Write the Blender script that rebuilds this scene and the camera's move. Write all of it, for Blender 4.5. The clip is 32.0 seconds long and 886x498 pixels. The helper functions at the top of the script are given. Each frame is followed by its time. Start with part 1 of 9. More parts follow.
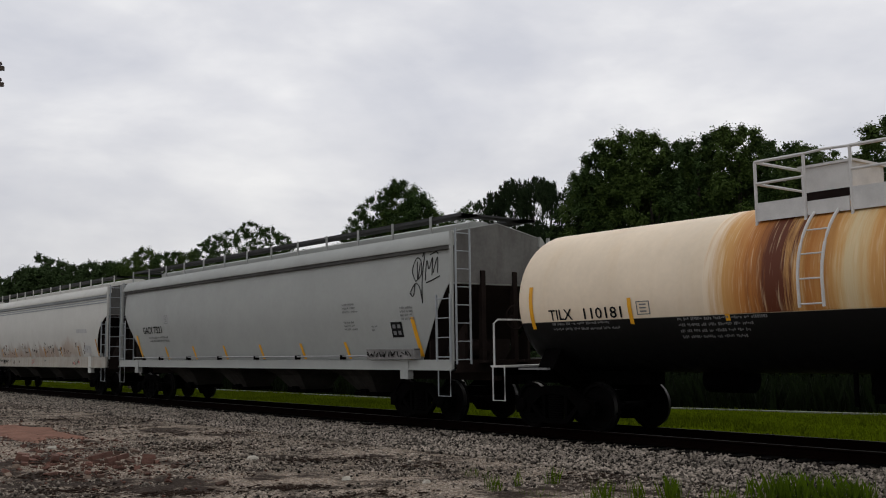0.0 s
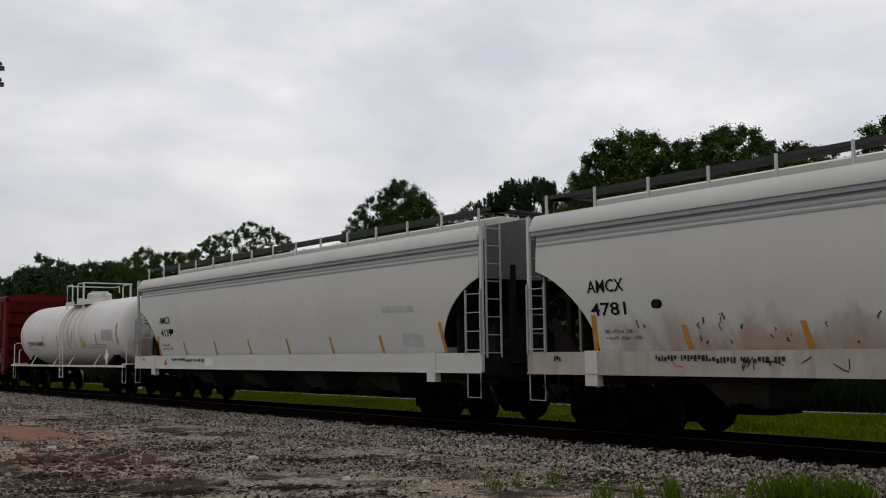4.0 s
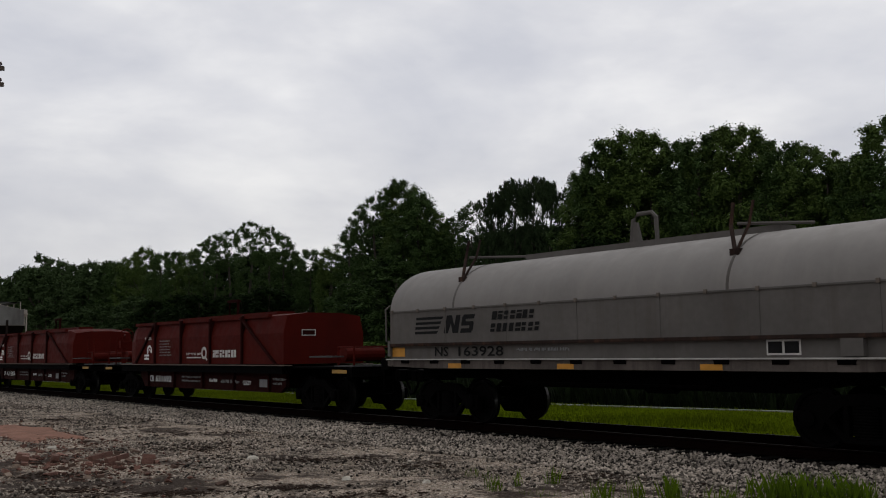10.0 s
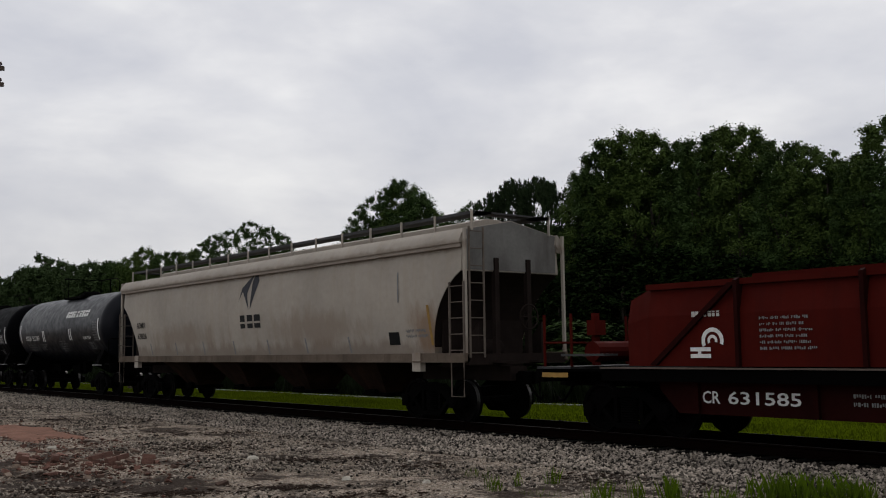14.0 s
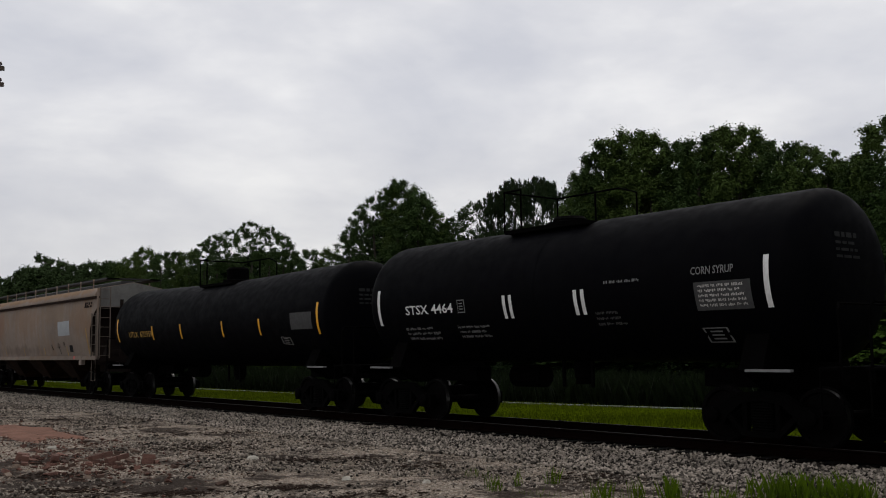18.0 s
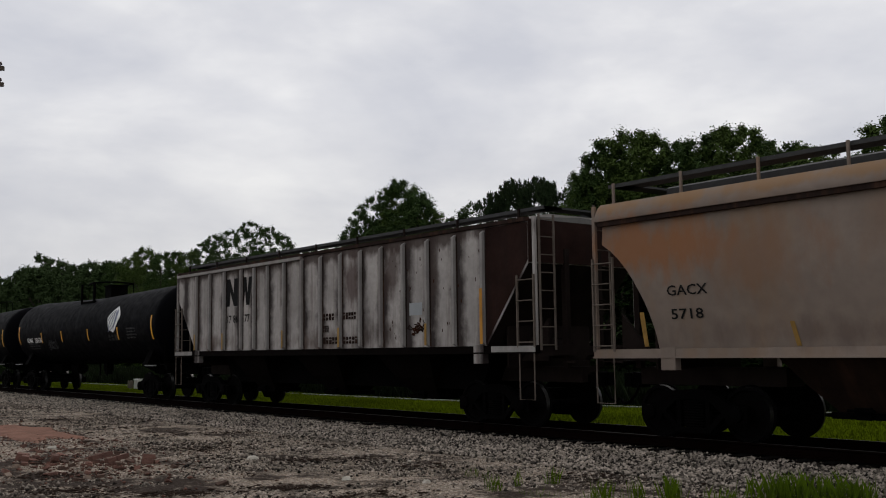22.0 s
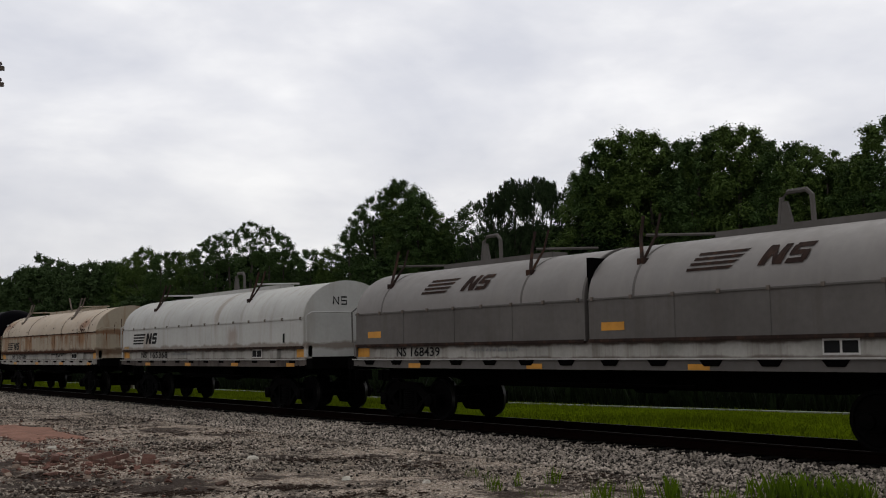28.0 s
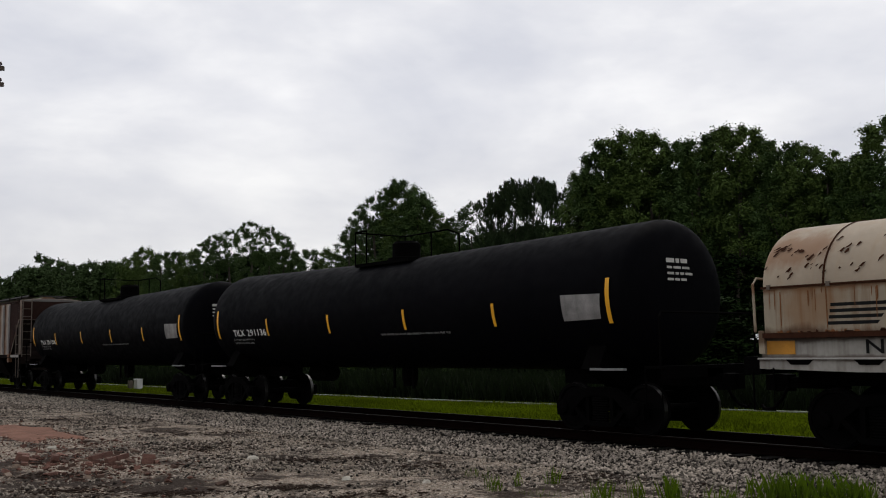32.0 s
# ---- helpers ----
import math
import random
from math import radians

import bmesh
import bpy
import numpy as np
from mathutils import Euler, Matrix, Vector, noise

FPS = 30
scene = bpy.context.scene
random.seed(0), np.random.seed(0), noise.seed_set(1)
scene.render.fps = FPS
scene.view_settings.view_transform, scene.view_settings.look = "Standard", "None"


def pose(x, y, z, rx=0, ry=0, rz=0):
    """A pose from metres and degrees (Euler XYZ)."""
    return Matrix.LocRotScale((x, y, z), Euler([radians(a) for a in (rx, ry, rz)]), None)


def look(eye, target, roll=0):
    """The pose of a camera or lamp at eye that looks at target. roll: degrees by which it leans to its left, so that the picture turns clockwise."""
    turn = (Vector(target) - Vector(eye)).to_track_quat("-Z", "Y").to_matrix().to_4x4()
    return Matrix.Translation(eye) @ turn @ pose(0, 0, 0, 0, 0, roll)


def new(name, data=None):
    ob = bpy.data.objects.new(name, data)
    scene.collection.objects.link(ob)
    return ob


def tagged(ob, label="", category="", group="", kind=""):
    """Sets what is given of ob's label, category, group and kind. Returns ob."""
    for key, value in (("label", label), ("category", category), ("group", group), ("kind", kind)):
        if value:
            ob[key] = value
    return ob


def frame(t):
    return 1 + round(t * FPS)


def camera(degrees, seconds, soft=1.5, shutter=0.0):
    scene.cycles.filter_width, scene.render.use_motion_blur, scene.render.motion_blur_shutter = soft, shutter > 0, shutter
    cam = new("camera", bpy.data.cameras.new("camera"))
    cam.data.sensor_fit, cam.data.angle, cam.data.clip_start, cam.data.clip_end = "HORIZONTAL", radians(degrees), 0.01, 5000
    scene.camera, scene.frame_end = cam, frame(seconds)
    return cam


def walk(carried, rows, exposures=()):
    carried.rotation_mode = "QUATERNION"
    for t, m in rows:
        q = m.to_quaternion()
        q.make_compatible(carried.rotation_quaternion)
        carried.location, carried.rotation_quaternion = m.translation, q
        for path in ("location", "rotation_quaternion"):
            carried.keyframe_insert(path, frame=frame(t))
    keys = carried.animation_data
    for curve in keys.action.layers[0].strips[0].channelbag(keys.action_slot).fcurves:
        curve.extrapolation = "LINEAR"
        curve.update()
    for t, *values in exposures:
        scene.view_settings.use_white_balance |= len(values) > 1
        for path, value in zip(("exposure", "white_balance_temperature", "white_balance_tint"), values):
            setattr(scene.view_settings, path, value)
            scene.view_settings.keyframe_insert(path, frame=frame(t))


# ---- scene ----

# ================= camera =================
cam = camera(47.91, 32.0, soft=1.05)
EYE = (0.0, -15.0, 1.48)
YAW, TILT, LEAN = radians(51.615), radians(5.811), -0.772
AIM = (EYE[0] - math.sin(YAW) * math.cos(TILT), EYE[1] + math.cos(YAW) * math.cos(TILT), EYE[2] + math.sin(TILT))
STAND = look(EYE, AIM, LEAN)
walk(cam, [(0.0, STAND), (32.0, STAND)],
     exposures=[(0.0, -0.08), (7.0, -0.1), (13.0, -0.13), (19.0, -0.1), (24.0, -0.12), (24.9, 0.02), (32.0, 0.06)])

# ================= sky and sun =================
SKY = bpy.data.worlds.new("overcast_sky")
scene.world = SKY
SKY.use_nodes = True
_n, _l = SKY.node_tree.nodes, SKY.node_tree.links
_n.clear()
_out = _n.new("ShaderNodeOutputWorld")
_bg = _n.new("ShaderNodeBackground")
_sky = _n.new("ShaderNodeTexSky")
_sky.sky_type, _sky.sun_disc = "NISHITA", False
_sky.sun_elevation, _sky.sun_rotation = radians(56), radians(-27)
_sky.air_density, _sky.dust_density = 1.0, 4.0
_tc = _n.new("ShaderNodeTexCoord")
_mp = _n.new("ShaderNodeMapping")
_mp.inputs["Scale"].default_value = (1.0, 1.0, 2.6)
_mp.inputs["Rotation"].default_value = (0.12, -0.1, 0.5)
_c1, _c2 = _n.new("ShaderNodeTexNoise"), _n.new("ShaderNodeTexNoise")
_c1.inputs["Scale"].default_value, _c1.inputs["Detail"].default_value, _c1.inputs["Roughness"].default_value = 2.6, 5.0, 0.52
_c1.inputs["Distortion"].default_value = 0.5
_c2.inputs["Scale"].default_value, _c2.inputs["Detail"].default_value = 9.0, 6.0
_add = _n.new("ShaderNodeMath")
_add.operation = "MULTIPLY_ADD"
_add.inputs[1].default_value = 0.42
_ramp = _n.new("ShaderNodeValToRGB")
_ramp.color_ramp.elements[0].position, _ramp.color_ramp.elements[0].color = 0.5, (0.655, 0.67, 0.735, 1)
_ramp.color_ramp.elements[1].position, _ramp.color_ramp.elements[1].color = 0.91, (0.985, 0.98, 0.985, 1)
_e = _ramp.color_ramp.elements.new(0.7)
_e.color = (0.79, 0.795, 0.835, 1)
_mix = _n.new("ShaderNodeMix")
_mix.data_type, _mix.blend_type = "RGBA", "MIX"
_mix.inputs[0].default_value = 0.96
_dim = _n.new("ShaderNodeVectorMath")
_dim.operation = "SCALE"
_dim.inputs[3].default_value = 0.1
_l.new(_tc.outputs["Generated"], _mp.inputs[0])
_l.new(_mp.outputs[0], _c1.inputs["Vector"])
_l.new(_mp.outputs[0], _c2.inputs["Vector"])
_l.new(_c2.outputs["Fac"], _add.inputs[0])
_l.new(_c1.outputs["Fac"], _add.inputs[2])
_l.new(_add.outputs[0], _ramp.inputs[0])
_l.new(_sky.outputs[0], _dim.inputs[0])
_l.new(_dim.outputs[0], _mix.inputs[6])
# an overcast sky dims towards the horizon
_sep, _low, _dusk = _n.new("ShaderNodeSeparateXYZ"), _n.new("ShaderNodeMapRange"), _n.new("ShaderNodeVectorMath")
_low.inputs[1].default_value, _low.inputs[2].default_value, _low.inputs[3].default_value, _low.inputs[4].default_value = 0.08, 0.24, 0.85, 1.0
_dusk.operation = "SCALE"
_l.new(_tc.outputs["Generated"], _sep.inputs[0])
_l.new(_sep.outputs[2], _low.inputs[0])
_l.new(_ramp.outputs[0], _dusk.inputs[0])
_l.new(_low.outputs[0], _dusk.inputs[3])
_l.new(_dusk.outputs[0], _mix.inputs[7])
_l.new(_mix.outputs[2], _bg.inputs[0])
_bg.inputs[1].default_value = 1.0
_l.new(_bg.outputs[0], _out.inputs[0])

SUN = new("sun", bpy.data.lights.new("sun", "SUN"))
SUN.data.energy, SUN.data.angle, SUN.data.color = 0.6, radians(20), (1.0, 0.96, 0.9)
SUN.matrix_world = look((0, 0, 0), (0.25, -0.5, -0.83))

# ================= materials =================


def material(name, rgb, rough=0.6, metal=0.0, vary=0.25, grain=2.0, streak=0.0, streak_rgb=(0.1, 0.08, 0.06), rust=0.0, streak_fine=1.6,
             rust_rgb=(0.16, 0.06, 0.025), rust_scale=1.6, bump=0.0, bump_scale=40.0, split=None, island=0.0, island_dark=0.35, random_part=0.0, gloss=0.2, ribs=None, stains=()):
    """Paint, metal, wood or earth: a base colour, blotches and fine grain, rain streaks, rust spots and relief.
    split: (height, colour) of a second coat of paint below that height on the thing.
    stains: (x, z, half width, half height, colour, strength) of soft blotches on the thing's side."""
    m = bpy.data.materials.new(name)
    m.use_nodes = True
    nodes, links = m.node_tree.nodes, m.node_tree.links
    bsdf = nodes["Principled BSDF"]
    coord = nodes.new("ShaderNodeTexCoord")

    def noise_at(scale, detail=4.0, rough_=0.55, stretch=(1, 1, 1)):
        mp = nodes.new("ShaderNodeMapping")
        mp.inputs["Scale"].default_value = stretch
        links.new(coord.outputs["Object"], mp.inputs[0])
        tex = nodes.new("ShaderNodeTexNoise")
        tex.inputs["Scale"].default_value, tex.inputs["Detail"].default_value, tex.inputs["Roughness"].default_value = scale, detail, rough_
        links.new(mp.outputs[0], tex.inputs["Vector"])
        return tex.outputs["Fac"]

    def span(value, a, b, lo=0.0, hi=1.0):
        r = nodes.new("ShaderNodeMapRange")
        r.inputs[1].default_value, r.inputs[2].default_value, r.inputs[3].default_value, r.inputs[4].default_value = a, b, lo, hi
        links.new(value, r.inputs[0])
        return r.outputs[0]

    def blend(fac, a, b, kind="MIX"):
        x = nodes.new("ShaderNodeMix")
        x.data_type, x.blend_type = "RGBA", kind
        for socket, value in ((x.inputs[0], fac), (x.inputs[6], a), (x.inputs[7], b)):
            if isinstance(value, bpy.types.NodeSocket):
                links.new(value, socket)
            elif isinstance(value, tuple):
                socket.default_value = (*value, 1)
            else:
                socket.default_value = value
        return x.outputs[2]

    colour = rgb
    dark = tuple(c * (1 - vary) for c in rgb)
    colour = blend(span(noise_at(grain), 0.35, 0.7, 0.0, 0.85), colour, blend(1.0, colour, (1 - vary, 1 - vary, 1 - vary), "MULTIPLY"))
    colour = blend(span(noise_at(grain * 14), 0.3, 0.75, 0.0, 0.5), colour, blend(1.0, colour, (1 - vary * 0.8,) * 3, "MULTIPLY"))
    if streak:
        colour = blend(span(noise_at(2.2, 5.0, 0.6, (streak_fine, 0.35 * streak_fine, 0.16)), 0.5, 0.78, 0.0, streak), colour, streak_rgb)
    if ribs:
        # dirt and shadow beside ribs at that start and spacing, put into the colour
        sep_x = nodes.new("ShaderNodeSeparateXYZ")
        links.new(coord.outputs["Object"], sep_x.inputs[0])
        off, fold, mix = nodes.new("ShaderNodeMath"), nodes.new("ShaderNodeMath"), nodes.new("ShaderNodeMath")
        off.operation, fold.operation, mix.operation = "ADD", "PINGPONG", "MULTIPLY_ADD"
        off.inputs[1].default_value, fold.inputs[1].default_value, mix.inputs[1].default_value = -ribs[0] + 40 * ribs[1], ribs[1] / 2, -0.55
        links.new(sep_x.outputs[0], off.inputs[0])
        links.new(off.outputs[0], fold.inputs[0])
        links.new(noise_at(1.7, 6.0, 0.65), mix.inputs[0])
        links.new(fold.outputs[0], mix.inputs[2])
        colour = blend(span(mix.outputs[0], -0.2, 0.04, 0.95, 0.0), colour, ribs[2])
    if stains:
        ragged = span(noise_at(1.3, 7.0, 0.62, (1.6, 1.0, 0.7)), 0.3, 0.7, -0.6, 0.6)
    for sx, sz, rx, rz, stain_rgb, strength in stains:
        at, far, sum_ = nodes.new("ShaderNodeMapping"), nodes.new("ShaderNodeVectorMath"), nodes.new("ShaderNodeMath")
        at.inputs["Scale"].default_value, at.inputs["Location"].default_value = (1 / rx, 0.0, 1 / rz), (-sx / rx, 0.0, -sz / rz)
        far.operation = "LENGTH"
        links.new(coord.outputs["Object"], at.inputs[0])
        links.new(at.outputs[0], far.inputs[0])
        links.new(far.outputs["Value"], sum_.inputs[0])
        links.new(ragged, sum_.inputs[1])
        colour = blend(span(sum_.outputs[0], 0.45, 1.15, strength, 0.0), colour, stain_rgb)
    if rust:
        colour = blend(span(noise_at(rust_scale, 7.0, 0.68), 0.78 - 0.3 * rust, 0.86 - 0.3 * rust), colour, rust_rgb)
    if split:
        sep = nodes.new("ShaderNodeSeparateXYZ")
        links.new(coord.outputs["Object"], sep.inputs[0])
        colour = blend(span(sep.outputs[2], split[0] - 0.006, split[0] + 0.006, 1.0, 0.0), colour, split[1])
    if island:
        geo = nodes.new("ShaderNodeNewGeometry")
        colour = blend(span(geo.outputs["Random Per Island"], 0, 1, 0.0, island), colour, blend(1.0, colour, (island_dark,) * 3, "MULTIPLY"))
    if random_part:
        info = nodes.new("ShaderNodeObjectInfo")
        colour = blend(span(info.outputs["Random"], 0, 1, 0.0, random_part), colour, blend(1.0, colour, (0.4, 0.4, 0.4), "MULTIPLY"))
    if isinstance(colour, tuple):
        bsdf.inputs["Base Color"].default_value = (*colour, 1)
    else:
        links.new(colour, bsdf.inputs["Base Color"])
    links.new(span(noise_at(grain * 5), 0.3, 0.7, max(0.05, rough - 0.1), min(1.0, rough + 0.12)), bsdf.inputs["Roughness"])
    bsdf.inputs["Metallic"].default_value = metal
    bsdf.inputs["Specular IOR Level"].default_value = gloss
    if bump:
        b = nodes.new("ShaderNodeBump")
        b.inputs["Strength"].default_value, b.inputs["Distance"].default_value = bump, 0.02
        links.new(noise_at(bump_scale, 5.0), b.inputs["Height"])
        links.new(b.outputs[0], bsdf.inputs["Normal"])
    return m


BLACK_TANK = material("black_tank_paint", (0.0016, 0.0016, 0.0025), 0.6, vary=0.3, grain=0.8, streak=0.25, streak_rgb=(0.0035, 0.0033, 0.0035), gloss=0.02)
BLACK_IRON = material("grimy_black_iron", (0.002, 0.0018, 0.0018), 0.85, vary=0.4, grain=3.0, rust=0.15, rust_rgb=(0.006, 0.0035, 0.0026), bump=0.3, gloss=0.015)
BLUE_BLACK = material("blue_black_tank_paint", (0.003, 0.004, 0.0075), 0.38, vary=0.3, grain=0.8, streak=0.25, streak_rgb=(0.006, 0.007, 0.01), gloss=0.15)
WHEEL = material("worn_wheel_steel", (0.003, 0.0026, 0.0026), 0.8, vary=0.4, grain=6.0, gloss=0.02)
TREAD = material("polished_wheel_rim", (0.06, 0.058, 0.056), 0.35, 0.9, vary=0.2)
# first stain: grime and underside shading painted along the whole lower side
WHITE_TANK = material("soiled_white_tank_paint", (0.6, 0.58, 0.55), 0.45, vary=0.12, grain=0.6, streak=0.22, streak_rgb=(0.5, 0.45, 0.38),
                      stains=((0.0, 1.3, 40.0, 0.3, (0.4, 0.37, 0.33), 0.5), (2.3, 2.5, 0.6, 0.7, (0.5, 0.46, 0.38), 0.6), (-0.3, 2.6, 0.35, 0.9, (0.52, 0.46, 0.38), 0.6), (6.8, 1.75, 0.4, 0.5, (0.2, 0.14, 0.1), 0.8), (6.0, 1.25, 0.9, 0.3, (0.26, 0.19, 0.14), 0.7), (0.75, 2.9, 0.25, 0.6, (0.5, 0.33, 0.22), 0.6)))
WHITE_STEEL = material("white_painted_steel", (0.58, 0.57, 0.55), 0.5, vary=0.2, grain=3.0, rust=0.1)
CREAM_TANK = material("cream_tank_paint_over_black", (0.78, 0.65, 0.49), 0.5, vary=0.14, grain=0.7, streak=0.3, streak_rgb=(0.64, 0.47, 0.28), split=(2.0, (0.004, 0.004, 0.004)))


def streaks(name, stops, runs_rgb=(0.68, 0.52, 0.32)):
    """Product run down a tank: colours by the distance along the shell, drawn into long uneven runs."""
    m = bpy.data.materials.new(name)
    m.use_nodes = True
    nodes, links = m.node_tree.nodes, m.node_tree.links
    bsdf = nodes["Principled BSDF"]
    coord, mp, sep = nodes.new("ShaderNodeTexCoord"), nodes.new("ShaderNodeMapping"), nodes.new("ShaderNodeSeparateXYZ")
    mp.inputs["Scale"].default_value = (1.0, 0.06, 0.06)
    runs, fine = nodes.new("ShaderNodeTexNoise"), nodes.new("ShaderNodeTexNoise")
    runs.inputs["Scale"].default_value, runs.inputs["Detail"].default_value, runs.inputs["Roughness"].default_value = 7.0, 6.0, 0.7
    fine.inputs["Scale"].default_value, fine.inputs["Detail"].default_value = 26.0, 3.0
    links.new(coord.outputs["Object"], mp.inputs[0])
    links.new(coord.outputs["Object"], sep.inputs[0])
    links.new(mp.outputs[0], runs.inputs["Vector"])
    links.new(mp.outputs[0], fine.inputs["Vector"])
    a, b, ramp = nodes.new("ShaderNodeMath"), nodes.new("ShaderNodeMapRange"), nodes.new("ShaderNodeValToRGB")
    a.operation = "MULTIPLY_ADD"
    a.inputs[1].default_value = 0.9
    links.new(runs.outputs["Fac"], a.inputs[0])
    links.new(sep.outputs[0], a.inputs[2])
    b.inputs[1].default_value, b.inputs[2].default_value = stops[0][0] + 0.45, stops[-1][0] + 0.45
    links.new(a.outputs[0], b.inputs[0])
    links.new(b.outputs[0], ramp.inputs[0])
    while len(ramp.color_ramp.elements) < len(stops):
        ramp.color_ramp.elements.new(0.5)
    for e, (x, rgb) in zip(ramp.color_ramp.elements, stops):
        e.position = (x - stops[0][0]) / (stops[-1][0] - stops[0][0])
    for e, (x, rgb) in zip(ramp.color_ramp.elements, stops):
        e.color = (*rgb, 1)
    pale, k = nodes.new("ShaderNodeMix"), nodes.new("ShaderNodeMapRange")
    pale.data_type = "RGBA"
    k.inputs[1].default_value, k.inputs[2].default_value, k.inputs[4].default_value = 0.55, 0.75, 0.6
    links.new(fine.outputs["Fac"], k.inputs[0])
    links.new(k.outputs[0], pale.inputs[0])
    links.new(ramp.outputs[0], pale.inputs[6])
    pale.inputs[7].default_value = (*runs_rgb, 1)
    links.new(pale.outputs[2], bsdf.inputs["Base Color"])
    bsdf.inputs["Roughness"].default_value, bsdf.inputs["Specular IOR Level"].default_value = 0.55, 0.2
    return m


DUST = streaks("brownish_dust_runs", ((0.25, (0.56, 0.54, 0.51)), (0.45, (0.36, 0.33, 0.29)), (0.75, (0.62, 0.57, 0.5)), (1.05, (0.55, 0.49, 0.42)), (1.3, (0.45, 0.42, 0.37)), (1.6, (0.58, 0.55, 0.5)), (1.85, (0.56, 0.54, 0.51))), (0.62, 0.58, 0.53))
_CREAM, _OCHRE, _ORANGE, _DARK = (0.75, 0.62, 0.46), (0.55, 0.3, 0.1), (0.42, 0.16, 0.035), (0.1, 0.025, 0.009)
SPILL = streaks("brown_product_spill", ((-2.25, _CREAM), (-1.95, _OCHRE), (-1.45, _ORANGE), (-1.1, _DARK), (-0.75, _DARK), (-0.6, _OCHRE), (-0.35, _ORANGE), (0.0, _OCHRE), (0.3, (0.6, 0.48, 0.28)),
                                        (0.6, _OCHRE), (0.9, _ORANGE), (1.4, _OCHRE), (2.2, _CREAM)))
GREY_HOPPER = material("pale_grey_hopper_paint", (0.345, 0.355, 0.335), 0.55, vary=0.12, grain=0.5, streak=0.16, streak_rgb=(0.3, 0.3, 0.28))
WHITE_HOPPER = material("dusty_white_hopper_paint", (0.53, 0.525, 0.485), 0.55, vary=0.1, grain=0.5, streak=0.2, streak_rgb=(0.45, 0.43, 0.4))
# the last entry darkens a full-length line just under the eave
ADM_HOPPER = material("stained_white_hopper_paint", (0.375, 0.335, 0.285), 0.65, vary=0.28, grain=0.5, streak=0.5, streak_rgb=(0.3, 0.25, 0.19), rust=0.06, rust_scale=3.0,
                      stains=((0.0, 1.45, 40.0, 0.3, (0.17, 0.13, 0.1), 0.6), (8.4, 2.0, 0.6, 0.6, (0.2, 0.12, 0.07), 0.7), (3.5, 2.1, 2.5, 0.5, (0.22, 0.17, 0.13), 0.6), (-4.5, 2.0, 2.5, 0.45, (0.22, 0.17, 0.13), 0.6), (0.0, 3.75, 40.0, 0.12, (0.16, 0.12, 0.09), 0.5)))
STAINED_WHITE = material("rust_stained_white_hopper_paint", (0.53, 0.525, 0.485), 0.55, vary=0.1, grain=0.5, streak=0.2, streak_rgb=(0.45, 0.43, 0.4),
                         stains=((-1.5, 1.6, 7.5, 0.4, (0.3, 0.26, 0.225), 0.75), (1.0, 1.55, 2.6, 0.3, (0.33, 0.24, 0.18), 0.7), (4.6, 1.7, 1.3, 0.45, (0.36, 0.28, 0.22), 0.7), (-4.0, 1.5, 2.0, 0.25, (0.32, 0.2, 0.13), 0.6)))
TAN_HOPPER = material("faded_tan_hopper_paint", (0.25, 0.2, 0.165), 0.7, vary=0.4, grain=0.3, streak=0.7, streak_rgb=(0.22, 0.13, 0.065), streak_fine=0.5, rust=0.12, rust_rgb=(0.17, 0.1, 0.055), rust_scale=0.7, gloss=0.08,
                      stains=((-7.3, 3.2, 1.5, 0.6, (0.24, 0.105, 0.045), 0.8), (-5.2, 2.95, 1.1, 0.6, (0.2, 0.11, 0.065), 0.55), (-1.2, 3.1, 2.4, 0.75, (0.2, 0.125, 0.08), 0.5), (3.0, 3.3, 2.2, 0.5, (0.19, 0.13, 0.085), 0.5),
                              (6.6, 2.9, 1.6, 0.7, (0.2, 0.12, 0.07), 0.5), (-2.0, 1.7, 4.0, 0.25, (0.12, 0.09, 0.075), 0.6), (0.0, 4.02, 12.0, 0.13, (0.22, 0.13, 0.065), 0.75)))
PRIMER = material("pale_grey_primer", (0.33, 0.35, 0.36), 0.7, vary=0.15, grain=2.0, gloss=0.08)
AMBER_WORN = material("worn_amber_tape", (0.34, 0.2, 0.05), 0.6, vary=0.4, grain=5.0)
RIBBED = material("weathered_light_grey_hopper_paint", (0.42, 0.392, 0.368), 0.7, vary=0.45, grain=0.7, streak=0.8, streak_rgb=(0.09, 0.065, 0.055), streak_fine=3.2, rust=0.3, rust_rgb=(0.05, 0.03, 0.025), rust_scale=1.7, gloss=0.08, ribs=(0.57, 0.93, (0.028, 0.021, 0.02)),
                  stains=((0.0, 3.95, 14.0, 0.2, (0.05, 0.035, 0.03), 0.85), (1.9, 3.2, 0.35, 0.8, (0.07, 0.045, 0.04), 0.8), (3.7, 3.4, 0.3, 0.8, (0.06, 0.04, 0.035), 0.8), (5.2, 3.3, 0.25, 0.9, (0.06, 0.045, 0.04), 0.8),
                          (0.3, 1.75, 1.6, 0.3, (0.08, 0.055, 0.045), 0.7), (3.2, 1.9, 0.6, 0.4, (0.06, 0.045, 0.04), 0.8), (-5.5, 1.8, 1.2, 0.25, (0.09, 0.06, 0.05), 0.6)))
RUSTY_GREY = material("rust_freckled_grey_steel", (0.14, 0.115, 0.095), 0.75, vary=0.4, grain=4.0, rust=0.4, rust_scale=5.0, gloss=0.06)
BROWN_END = material("grimy_red_brown_end_paint", (0.03, 0.0155, 0.0125), 0.85, vary=0.5, grain=1.2, streak=0.6, streak_rgb=(0.012, 0.009, 0.008), streak_fine=2.0, gloss=0.04)
